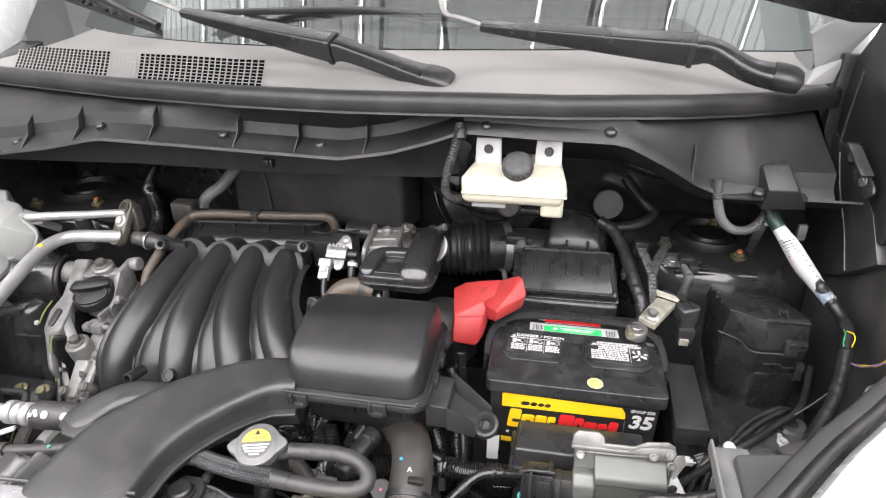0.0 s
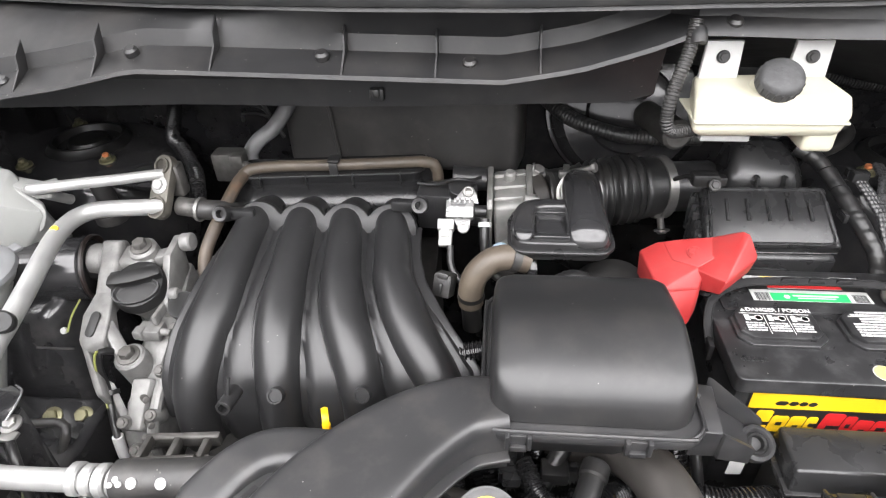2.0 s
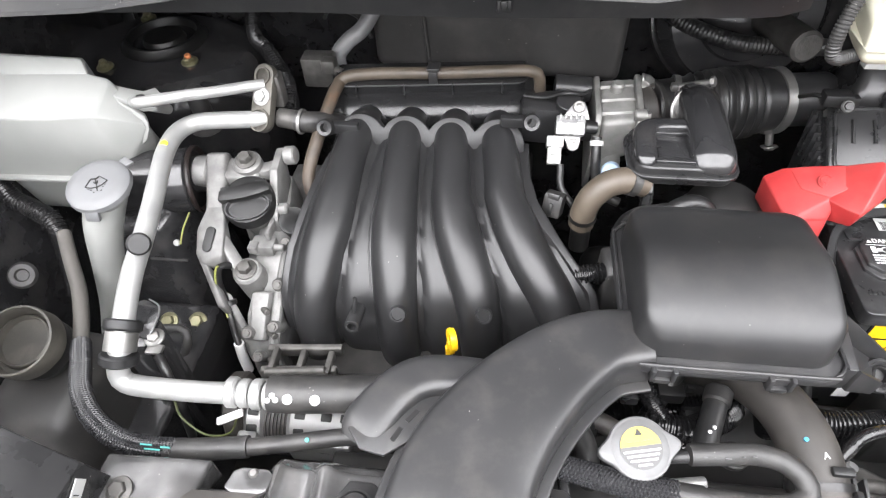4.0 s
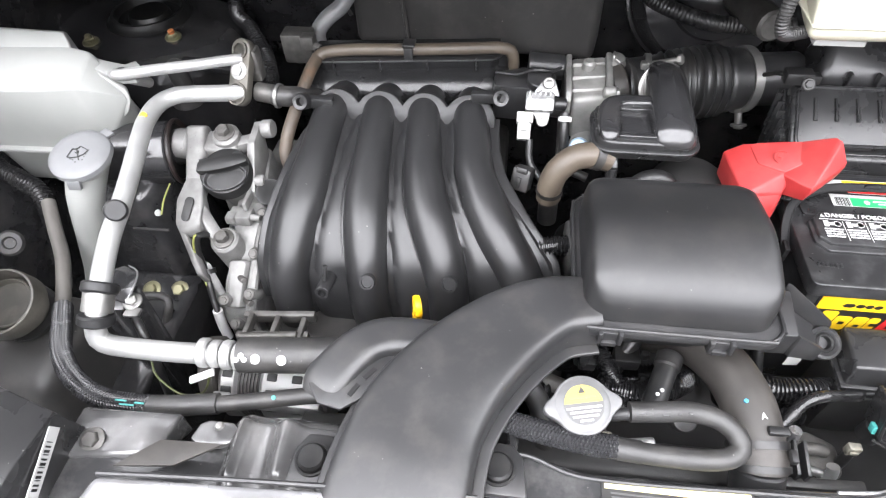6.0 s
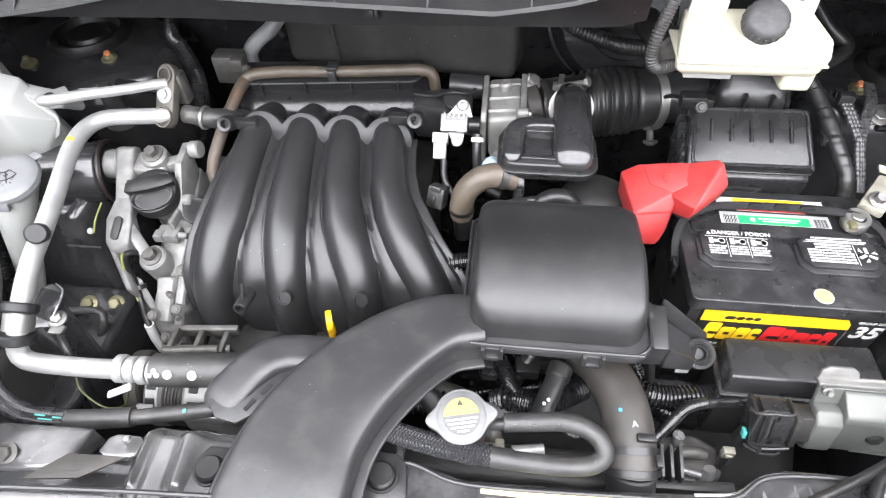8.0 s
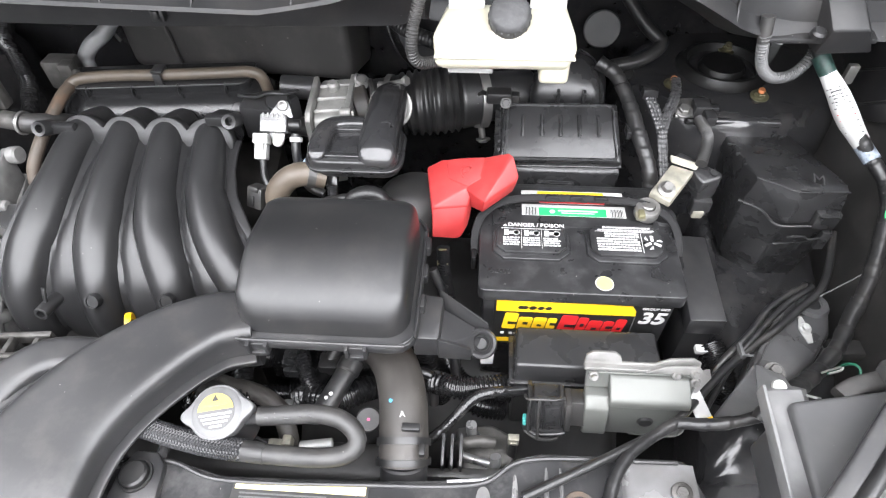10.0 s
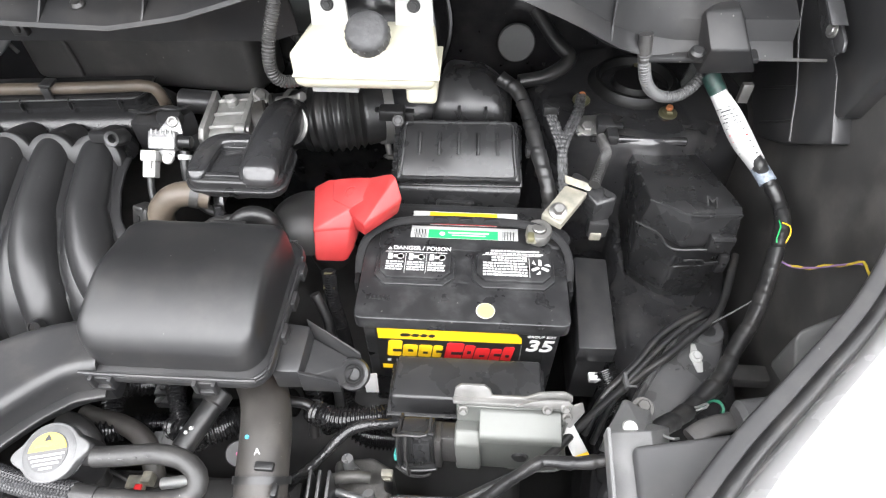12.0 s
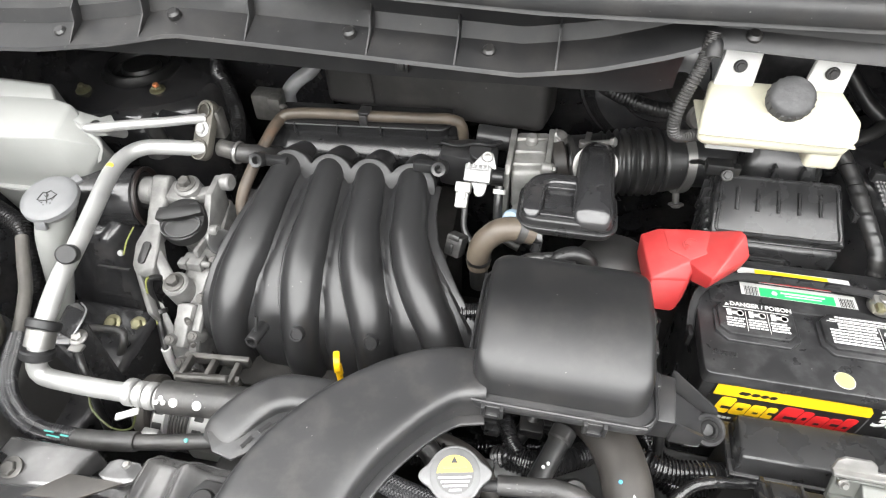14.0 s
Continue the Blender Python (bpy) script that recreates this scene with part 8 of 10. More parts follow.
# mounts on the support
for x, y in ((-0.366, 0.374), (-0.206, 0.384)):
    mt = thing("radiator_mount", "black plastic radiator mount with round cap", "mount", (x, y, 0.868), "radiator mounts")
    part("plate", hull([(x + a, y + b, z) for a, b in ((-0.02, -0.022), (0.026, -0.022), (0.022, 0.012), (0.012, 0.024), (-0.010, 0.024), (-0.018, 0.01)) for z in (0.868, 0.878)], 0.003), PLASTIC, mt)
    part("cap", turned([(0, 0.010), (0.0105, 0.010), (0.0125, 0.008), (0.013, 0.0), (0, 0)], pose(x, y, 0.877), 28), RUBBER, mt)
    part("cap_ring", turned([(0.0135, 0.0), (0.0155, 0.0), (0.0155, 0.004), (0.0135, 0.004), (0.0135, 0)], pose(x, y, 0.877), 28), RUBBER, mt)
# sticker on the support
stk = thing("caution_sticker", "white caution sticker with yellow strip on the support", "sticker", (-0.055, 0.375, 0.8685))
part("paper", box(-0.055, 0.371, 0.8692, 0.125, 0.036, 0.0008, 0), DARK, stk, "dark sticker ground")
part("yellow_strip", box(-0.055, 0.3855, 0.8698, 0.120, 0.008, 0.0008, 0), material("pale_yellow_ink", (0.85, 0.75, 0.35), 0.5, bump=0), stk)
for k in range(5):
    part("print_bar", box(-0.070 + 0.003 * k, 0.3780 - 0.0036 * k, 0.8698, 0.080 + 0.005 * (k % 3), 0.0014, 0.0008, 0), GREYPLASTIC, stk)
# left front corner
lh = thing("headlamp_housing", "black plastic headlamp housing with a barcode sticker", "headlamp", (-0.62, 0.36, 0.86))
part("housing", hull([(-0.583, 0.372, 0.925), (-0.585, 0.33, 0.93), (-0.66, 0.39, 0.945), (-0.70, 0.33, 0.96), (-0.59, 0.385, 0.86), (-0.59, 0.30, 0.86), (-0.72, 0.40, 0.86), (-0.72, 0.3, 0.86), (-0.585, 0.30, 0.93), (-0.7, 0.29, 0.96)], 0.006), BLACKBOX, lh)
U = Vector((0, -0.92, -0.35)).normalized()
V = Vector((-0.12, 0.33, -0.93)).normalized()
def on_lamp(u, v, n=0.0):
    return Vector((-0.5830, 0.361, 0.921)) + U * u + V * v + Vector((1, 0, 0.12)) * n


part("sticker", hull([on_lamp(u, v, n) for u in (0, 0.062) for v in (0, 0.016) for n in (0.0, 0.0012)], 0), WHITEPAPER, lh, "white barcode sticker")
for k in range(12):
    u = 0.012 + 0.0034 * k
    part("barcode_line", hull([on_lamp(uu, v, n) for uu in (u, u + 0.0009 + 0.0007 * (k % 3)) for v in (0.003, 0.011) for n in (0.001, 0.0016)], 0), INKHOLE, lh)
LAMPRING = material("dusty_brown_rubber", (0.042, 0.039, 0.033), 0.55, vary=0.3, scale=40, dust=(0.18, 0.165, 0.14), dust_amount=0.3, dust_scale=30, bump=0.2)
ringo = thing("lamp_seal_ring", "dusty grey-brown rubber ring of the headlamp", "seal", (-0.76, 0.52, 0.85))
rm = along((-0.762, 0.517, 0.850), (-0.757, 0.497, 0.90))
part("ring", turned([(0.0345, 0), (0.0345, 0.024), (0.0355, 0.026), (0.0375, 0.0255), (0.0385, 0.022), (0.0385, 0.0), (0.0345, 0)], rm, 44), LAMPRING, ringo)
part("inner_ring", turned([(0.0255, -0.03), (0.0260, 0.008), (0.0270, 0.010), (0.0285, 0.009), (0.0290, 0.006), (0.0295, -0.03), (0.0255, -0.03)], rm @ pose(-0.003, 0.003, 0), 40), LAMPRING, ringo)
part("cap", turned([(0, -0.022), (0.0345, -0.022), (0.0345, -0.028), (0, -0.028)], rm, 36), INKHOLE, ringo)
part("seat", hull([(-0.82, 0.44, 0.80), (-0.71, 0.44, 0.80), (-0.71, 0.57, 0.81), (-0.82, 0.58, 0.81), (-0.82, 0.42, 0.6), (-0.69, 0.42, 0.6), (-0.69, 0.56, 0.6), (-0.82, 0.56, 0.6)], 0.02, 3), FELTBLACK, ringo)
solid("support_bracket", hull([(-0.605, 0.405, 0.866), (-0.505, 0.408, 0.866), (-0.605, 0.352, 0.872), (-0.51, 0.365, 0.875), (-0.605, 0.405, 0.83), (-0.505, 0.408, 0.83), (-0.605, 0.352, 0.86), (-0.51, 0.362, 0.862)], 0.004, 3), SHEENBLACK, (-0.55, 0.38, 0.83), "worn dark sheet bracket on the radiator support", "bracket")
tb = thing("gusset", "dark triangular sheet gusset with a riveted tab", "gusset", (-0.48, 0.38, 0.868))
part("sheet", hull([(-0.537, 0.347, 0.884), (-0.503, 0.374, 0.886), (-0.444, 0.375, 0.889), (-0.482, 0.352, 0.887), (-0.537, 0.347, 0.881), (-0.503, 0.374, 0.883), (-0.444, 0.375, 0.886), (-0.482, 0.352, 0.884)], 0.001), BROWNHOSE, tb)
part("tab", prism([(-0.480, 0.397), (-0.484, 0.382), (-0.474, 0.377), (-0.455, 0.376), (-0.446, 0.382), (-0.443, 0.396), (-0.449, 0.401), (-0.472, 0.401)], 0.868, 0.8745, "z", 0.002), SHEENBLACK, tb, "shiny worn tab")
part("rivet", turned([(0, 0.003), (0.003, 0.0025), (0.0045, 0), (0, 0)], pose(-0.461, 0.396, 0.8745), 16), STEEL, tb)
solid("support_bolt", bolt((-0.573, 0.371, 0.873), (0, -0.3, 1), 0.0075, 0.007), GRIMY, (-0.573, 0.371, 0.868), "dull steel bolt on the radiator support", "bolt")
def pressed_sheet(x0, x1, y0, y1, nx, ny, height):
    """A pressed steel sheet whose height is given over the plan."""
    bm = bmesh.new()
    top = [[bm.verts.new((x0 + (x1 - x0) * i / nx, y0 + (y1 - y0) * j / ny, height(i / nx, j / ny))) for j in range(ny + 1)] for i in range(nx + 1)]
    for i in range(nx):
        for j in range(ny):
            bm.faces.new((top[i][j], top[i + 1][j], top[i + 1][j + 1], top[i][j + 1]))
    edge = bmesh.ops.extrude_face_region(bm, geom=bm.faces[:])
    bmesh.ops.translate(bm, verts=[v for v in edge["geom"] if isinstance(v, bmesh.types.BMVert)], vec=(0, 0, -0.0015))
    bmesh.ops.recalc_face_normals(bm, faces=bm.faces[:])
    return bm


def support_height(u, v):
    ridge = 0.009 * math.exp(-((u - 0.075 + 0.02 * v) / 0.035) ** 2) + 0.015 * math.exp(-((u - 0.45 + 0.05 * v) / 0.085) ** 2)
    return 0.869 + ridge * min(1, 4 * v, 5 * (1 - v) + 0.3) - 0.016 * max(0, v - 0.82) / 0.18


def end_lip(x):
    return float(np.interp(x, [0.075, 0.115, 0.135, 0.157, 0.225, 0.295], [0.400, 0.404, 0.418, 0.428, 0.430, 0.427]))


def end_height(x, v):
    """Ridges and folds of the worn sheet at the end of the support."""
    ridge = 0.004 * math.exp(-((x - 0.111) / 0.007) ** 2) + 0.003 * math.exp(-((x - 0.140) / 0.003) ** 2)
    groove = -0.006 if 0.1715 < x < 0.1795 else 0.0035 * (math.exp(-((x - 0.169) / 0.0022) ** 2) + math.exp(-((x - 0.182) / 0.0022) ** 2))
    step = 0.005 / (1 + math.exp(-(x - 0.238) / 0.0012))
    return 0.8695 + (ridge + groove) * min(1, 6 * (1 - v)) + step - 0.004 * v


def end_sheet(x0, x1, y0, nx, ny):
    bm = bmesh.new()
    rows = []
    for i in range(nx + 1):
        x = x0 + (x1 - x0) * i / nx
        rows.append([bm.verts.new((x, y0 + (end_lip(x) - y0) * j / ny, end_height(x, j / ny))) for j in range(ny + 1)])
        rows[-1].append(bm.verts.new((x, end_lip(x) + 0.001, 0.84)))
    for a, b in zip(rows, rows[1:]):
        for j in range(ny + 1):
            bm.faces.new((a[j], b[j], b[j + 1], a[j + 1]))
    edge = bmesh.ops.extrude_face_region(bm, geom=bm.faces[:])
    bmesh.ops.translate(bm, verts=[v for v in edge["geom"] if isinstance(v, bmesh.types.BMVert)], vec=(0, -0.0005, -0.0012))
    bmesh.ops.recalc_face_normals(bm, faces=bm.faces[:])
    return bm


ends = thing("support_end_sheet", "worn pressed sheet at the end of the radiator support, brightened as sheen", "panel", (0.19, 0.38, 0.86))
part("sheet", end_sheet(0.078, 0.304, 0.33, 190, 8), SHEENSHEET, ends, angle=25)
part("lip", tube([(x, end_lip(x), end_height(x, 1) + 0.001) for x in (0.078, 0.10, 0.118, 0.136, 0.152, 0.19, 0.23)], 0.0018, 8), LATCH, ends, "worn lip, its colour brightened as sheen")
part("hole_rim", turned([(0.009, -0.002), (0.010, 0.001), (0.014, 0.001), (0.015, -0.001), (0.009, -0.002)], pose(0.197, 0.383, 0.870), 28), RUSTHOSE, ends, "rusty rim of a drain hole")
part("hole", turned([(0, 0.0), (0.0095, 0.0), (0.0095, -0.002), (0, -0.002)], pose(0.197, 0.383, 0.8702), 24), INKHOLE, ends)
part("bolt", bolt((0.288, 0.400, 0.874), (0, -0.2, 1), 0.006, 0.004), GRIMY, ends)
solid("support_sheet", pressed_sheet(-0.448, -0.325, 0.336, 0.419, 44, 30, support_height), SHEENBLACK, (-0.39, 0.37, 0.865), "shiny black sheet with folds pressed into it", "panel", angle=60)
gl = thing("ground_lead", "ground lead with pale lug near the pipe clamp", "cable", (-0.62, 0.51, 0.80))
part("lug", joined(box(-0.625, 0.527, 0.845, 0.018, 0.012, 0.004, 0.001), bolt((-0.63, 0.54, 0.848), (0, -0.2, 1), 0.007, 0.006)), STEEL, gl)
part("lead", tube([(-0.618, 0.52, 0.845), (-0.605, 0.505, 0.835), (-0.597, 0.49, 0.80), (-0.60, 0.48, 0.74)], 0.005, 12), RUBBER, gl)
pbr = thing("pipe_bracket", "glossy black pressed bracket under the pipe", "bracket", (-0.65, 0.545, 0.6))
part("body", hull([(-0.668, 0.56, 0.85), (-0.632, 0.563, 0.85), (-0.636, 0.53, 0.845), (-0.668, 0.525, 0.845), (-0.668, 0.56, 0.60), (-0.636, 0.56, 0.60), (-0.636, 0.53, 0.6), (-0.668, 0.53, 0.6)], 0.003), GLOSSBLACK, pbr)
part("plate", hull([(-0.676, 0.582, 0.849), (-0.662, 0.588, 0.852), (-0.632, 0.570, 0.863), (-0.628, 0.552, 0.862), (-0.636, 0.535, 0.852), (-0.670, 0.545, 0.846), (-0.676, 0.582, 0.845), (-0.632, 0.570, 0.859), (-0.628, 0.552, 0.858), (-0.636, 0.535, 0.848), (-0.670, 0.545, 0.842)], 0.0012), GLOSSBLACK, pbr)
# a pale tube paints the highlight along the black bracket's edge
part("edge_highlight", tube([(-0.655, 0.586, 0.854), (-0.633, 0.571, 0.863), (-0.628, 0.553, 0.862), (-0.632, 0.540, 0.855)], 0.0012, 8), LATCH, pbr, "pale line painted as the edge's highlight")
solid("thin_pipe", tube([(-0.735, 0.62, 0.735), (-0.716, 0.62, 0.740), (-0.676, 0.623, 0.740), (-0.664, 0.612, 0.735), (-0.677, 0.592, 0.70), (-0.69, 0.578, 0.68), (-0.70, 0.56, 0.62)], 0.0058, 12), GREYHOSE, (-0.69, 0.58, 0.62), "thin dull metal pipe", "pipe")
so = thing("sensor_lead", "black sensor lead with yellow stripe and white tag", "cable", (-0.60, 0.62, 0.74))
part("lead", tube([(-0.592, 0.660, 0.835), (-0.598, 0.648, 0.845), (-0.606, 0.645, 0.82), (-0.606, 0.642, 0.79), (-0.598, 0.626, 0.775), (-0.592, 0.612, 0.755), (-0.586, 0.602, 0.742), (-0.588, 0.60, 0.69)], 0.0042, 12), RUBBER, so)
part("stripe", tube([(-0.594, 0.658, 0.839), (-0.600, 0.645, 0.848), (-0.608, 0.641, 0.82), (-0.608, 0.638, 0.79), (-0.599, 0.622, 0.776)], 0.0016, 8), OLIVE, so, "olive yellow stripe")
part("tag", tube([(-0.587, 0.604, 0.747), (-0.588, 0.601, 0.72), (-0.588, 0.60, 0.69)], 0.0066, 14), WHITEINK, so, "white tag")
part("holder", turned([(0.009, 0), (0.012, 0), (0.012, 0.006), (0.009, 0.006), (0.009, 0)], along((-0.604, 0.640, 0.787), (-0.600, 0.63, 0.775)), 20), RUBBER, so)
part("strap", hull([(-0.615, 0.645, 0.80), (-0.610, 0.640, 0.78), (-0.578, 0.60, 0.71), (-0.560, 0.60, 0.71), (-0.600, 0.65, 0.79), (-0.615, 0.65, 0.80), (-0.578, 0.605, 0.71), (-0.56, 0.605, 0.71)], 0.0015), ALU, so, "bare metal holding strap")
solid("green_lead", tube([(-0.515, 0.47, 0.83), (-0.53, 0.462, 0.80), (-0.56, 0.462, 0.79), (-0.59, 0.475, 0.80), (-0.60, 0.49, 0.81)], 0.0012, 8), material("green_rubber", (0.06, 0.07, 0.02), 0.5), (-0.55, 0.47, 0.79), "thin green lead below the pipe", "cable")
solid("tie_tag", box(0, 0, 0, 0.028, 0.008, 0.004, 0.001, m=pose(-0.518, 0.462, 0.838, 0, -15, 20)), WHITEINK, (-0.518, 0.462, 0.835), "white cable tie end", "cable tie")

# ---- looms under the air filter box ----
LOOMS = [
    ([(-0.215, 0.56, 0.79), (-0.19, 0.565, 0.785), (-0.165, 0.575, 0.775), (-0.14, 0.585, 0.765)], 0.013),
    ([(-0.15, 0.64, 0.81), (-0.152, 0.615, 0.79), (-0.148, 0.59, 0.765), (-0.14, 0.57, 0.745)], 0.013),
    ([(-0.125, 0.64, 0.81), (-0.128, 0.61, 0.795), (-0.135, 0.585, 0.775), (-0.13, 0.565, 0.75)], 0.012),
    ([(-0.225, 0.515, 0.765), (-0.19, 0.525, 0.755), (-0.15, 0.54, 0.745), (-0.12, 0.545, 0.735)], 0.012),
    ([(-0.13, 0.55, 0.735), (-0.08, 0.56, 0.735), (-0.03, 0.565, 0.745), (0.02, 0.57, 0.76)], 0.0155),
    ([(0.060, 0.61, 0.79), (0.066, 0.588, 0.768), (0.085, 0.563, 0.757), (0.115, 0.55, 0.762), (0.145, 0.548, 0.768)], 0.0125),
    ([(0.03, 0.60, 0.80), (0.04, 0.585, 0.78), (0.05, 0.57, 0.75), (0.06, 0.56, 0.72)], 0.012),
    ([(-0.09, 0.60, 0.80), (-0.085, 0.58, 0.785), (-0.08, 0.565, 0.76)], 0.010),
    ([(-0.228, 0.506, 0.785), (-0.215, 0.50, 0.80), (-0.19, 0.496, 0.803), (-0.163, 0.505, 0.80), (-0.145, 0.52, 0.78)], 0.0115),
    ([(-0.172, 0.57, 0.785), (-0.175, 0.55, 0.80), (-0.171, 0.529, 0.80), (-0.164, 0.512, 0.785)], 0.0115),
    ([(-0.10, 0.52, 0.78), (-0.087, 0.513, 0.80), (-0.057, 0.51, 0.80), (-0.026, 0.527, 0.795), (-0.005, 0.545, 0.78)], 0.014),
    ([(0.05, 0.55, 0.78), (0.064, 0.536, 0.80), (0.087, 0.532, 0.80), (0.123, 0.536, 0.80), (0.15, 0.545, 0.79)], 0.0125),
    ([(0.09, 0.555, 0.74), (0.11, 0.545, 0.735), (0.14, 0.545, 0.73)], 0.014),
]
for k, (p, r) in enumerate(LOOMS):
    solid("corrugated_loom", tube(p, r, 18, rib=0.0026, pitch=0.0044), LOOM, p[-1], "shiny black corrugated wiring loom under the air filter", "cable", "looms under the air filter")
solid("support_rod", joined(rod((-0.108, 0.513, 0.755), (-0.060, 0.575, 0.815), 0.0095), box(-0.07, 0.555, 0.80, 0.028, 0.022, 0.018, 0.003, m=None), box(-0.052, 0.553, 0.812, 0.008, 0.006, 0.010, 0.001)), RUBBER, (-0.1, 0.52, 0.75), "black rod with a plastic clip", "rod")
solid("lower_hose", tube([(-0.20, 0.50, 0.83), (-0.18, 0.495, 0.825), (-0.165, 0.48, 0.81), (-0.16, 0.46, 0.79), (-0.155, 0.45, 0.75)], 0.012, 14), GREYHOSE, (-0.18, 0.48, 0.76), "grey rubber hose beside the radiator neck", "hose")
solid("tape_lead", taped([(0.17, 0.528, 0.815), (0.143, 0.521, 0.820), (0.117, 0.515, 0.825), (0.099, 0.508, 0.820), (0.081, 0.492, 0.810), (0.064, 0.477, 0.800), (0.046, 0.466, 0.790), (0.035, 0.46, 0.77)], 0.0056, 12), LOOM, (0.1, 0.52, 0.77), "shiny taped black lead before the battery", "cable")
vc = thing("valve_casting", "dull stained casting with bent hose stubs", "engine part", (0.12, 0.48, 0.70))
part("plate", prism([(0.081, 0.500), (0.123, 0.506), (0.148, 0.493), (0.147, 0.460), (0.115, 0.448), (0.088, 0.450)], 0.70, 0.768, "z", 0.006, 3), GRIMY, vc)
for p, r in (([(0.086, 0.466, 0.765), (0.086, 0.470, 0.782), (0.094, 0.472, 0.789), (0.111, 0.475, 0.789), (0.124, 0.476, 0.784)], 0.0068), ([(0.090, 0.463, 0.775), (0.105, 0.459, 0.775), (0.123, 0.456, 0.774)], 0.0045), ([(0.126, 0.459, 0.788), (0.127, 0.455, 0.780), (0.122, 0.451, 0.766)], 0.0060), ([(0.099, 0.493, 0.790), (0.100, 0.490, 0.775), (0.108, 0.486, 0.766)], 0.0062)):
    part("stub", tube(p, r, 12), VALVE if r < 0.0065 else GRIMY, vc, "bent metal stub")
cc = thing("corroded_connector", "corroded pale connector beside the valve casting", "connector", (0.145, 0.472, 0.75))
part("shell", joined(box(0.145, 0.475, 0.797, 0.012, 0.008, 0.014, 0.001), box(0.145, 0.4705, 0.797, 0.007, 0.003, 0.004, 0.0005)), CORR, cc)
part("lead", tube([(0.145, 0.475, 0.79), (0.145, 0.473, 0.775), (0.144, 0.472, 0.75)], 0.0055, 10), RUBBER, cc)
pk = thing("round_plug", "dull round plug with a pink paint dot", "plug", (-0.016, 0.492, 0.78))
pm = along((-0.016, 0.490, 0.795), (-0.014, 0.478, 0.82))
part("cap", turned([(0, 0.006), (0.0125, 0.006), (0.0140, 0.004), (0.0140, -0.006), (0, -0.006)], pm, 28), GREYHOSE, pk)
part("dot", turned([(0, 0.0068), (0.002, 0.0066), (0.002, 0.005), (0, 0.005)], pm, 10), material("pink_paint", (0.5, 0.08, 0.2), 0.5, bump=0), pk, "pink paint dot")
solid("white_flag", hull([(0.107, 0.5750, 0.823), (0.123, 0.5750, 0.828), (0.122, 0.5750, 0.785), (0.107, 0.5750, 0.784), (0.107, 0.5758, 0.823), (0.123, 0.5758, 0.828), (0.122, 0.5758, 0.785), (0.107, 0.5758, 0.784)], 0), WHITEPAPER, (0.128, 0.575, 0.785), "white paper tag beside the battery", "tag")

solid("bypass_hose", tube([(-0.20, 0.525, 0.795), (-0.182, 0.518, 0.803), (-0.164, 0.515, 0.803), (-0.139, 0.508, 0.80), (-0.118, 0.494, 0.798), (-0.106, 0.474, 0.79), (-0.10, 0.455, 0.77)], 0.0105, 16), BROWNHOSE, (-0.15, 0.5, 0.78), "short brown-grey bypass hose below the air filter box", "hose")
cpl = thing("hose_coupling", "black plastic coupling with white paint dabs", "coupling", (-0.05, 0.50, 0.83))
part("tube", rod((-0.036, 0.533, 0.843), (-0.060, 0.473, 0.836), 0.0115, 0.002, 20), RUBBER, cpl)
part("collar", rod((-0.035, 0.536, 0.844), (-0.041, 0.520, 0.842), 0.0135, 0.002, 20), RUBBER, cpl)
for x, y, z in ((-0.055, 0.486, 0.8495), (-0.0505, 0.490, 0.851)):
    part("paint_dab", turned([(0, 0.001), (0.0018, 0.0006), (0.0022, -0.003), (0, -0.003)], along((x, y, z), (x, y - 0.01, z + 0.02)), 10), WHITEINK, cpl, "white paint dab")
solid("loom_plug", joined(box(-0.114, 0.56, 0.80, 0.026, 0.03, 0.024, 0.003), box(-0.114, 0.541, 0.803, 0.018, 0.010, 0.014, 0.002), box(-0.114, 0.558, 0.814, 0.010, 0.018, 0.005, 0.001)), BLACKBOX, (-0.114, 0.56, 0.79), "black wiring plug among the looms", "connector")
solid("loom_joint", joined(rod((-0.055, 0.533, 0.78), (-0.018, 0.535, 0.785), 0.014, 0.002, 20), box(-0.036, 0.526, 0.794, 0.022, 0.012, 0.008, 0.001)), GLOSSBLACK, (-0.036, 0.533, 0.765), "shiny black loom joint below the air filter box", "connector")
solid("coolant_pipe", rod((-0.085, 0.452, 0.80), (-0.050, 0.458, 0.80), 0.006), PIPE, (-0.07, 0.455, 0.79), "short bare metal coolant pipe", "pipe")
fc = thing("fan_connector", "pale fan connector with red lock", "connector", (-0.11, 0.45, 0.79))
part("shell", joined(box(-0.110, 0.451, 0.80, 0.018, 0.014, 0.012, 0.002), box(-0.098, 0.455, 0.803, 0.010, 0.012, 0.016, 0.002)), CORR, fc)
part("lock", box(-0.104, 0.445, 0.806, 0.007, 0.006, 0.004, 0.001), REDINK, fc, "small red lock")
part("wire", tube([(-0.118, 0.452, 0.80), (-0.128, 0.456, 0.803), (-0.142, 0.462, 0.80)], 0.0022, 8), INKHOLE, fc)
solid("loom_branch", tube([(-0.103, 0.553, 0.815), (-0.096, 0.54, 0.813), (-0.088, 0.525, 0.808), (-0.072, 0.508, 0.80), (-0.06, 0.50, 0.785)], 0.0095, 14, rib=0.0014, pitch=0.004), LOOM, (-0.08, 0.52, 0.78), "short black corrugated loom branch", "cable")
solid("hidden_connector", joined(box(-0.09, 0.50, 0.785, 0.03, 0.022, 0.024, 0.003), box(-0.09, 0.488, 0.795, 0.016, 0.008, 0.01, 0.001), box(-0.112, 0.503, 0.785, 0.012, 0.016, 0.016, 0.002)), GREYPLASTIC, (-0.09, 0.50, 0.77), "grey wiring connector among the looms", "connector")
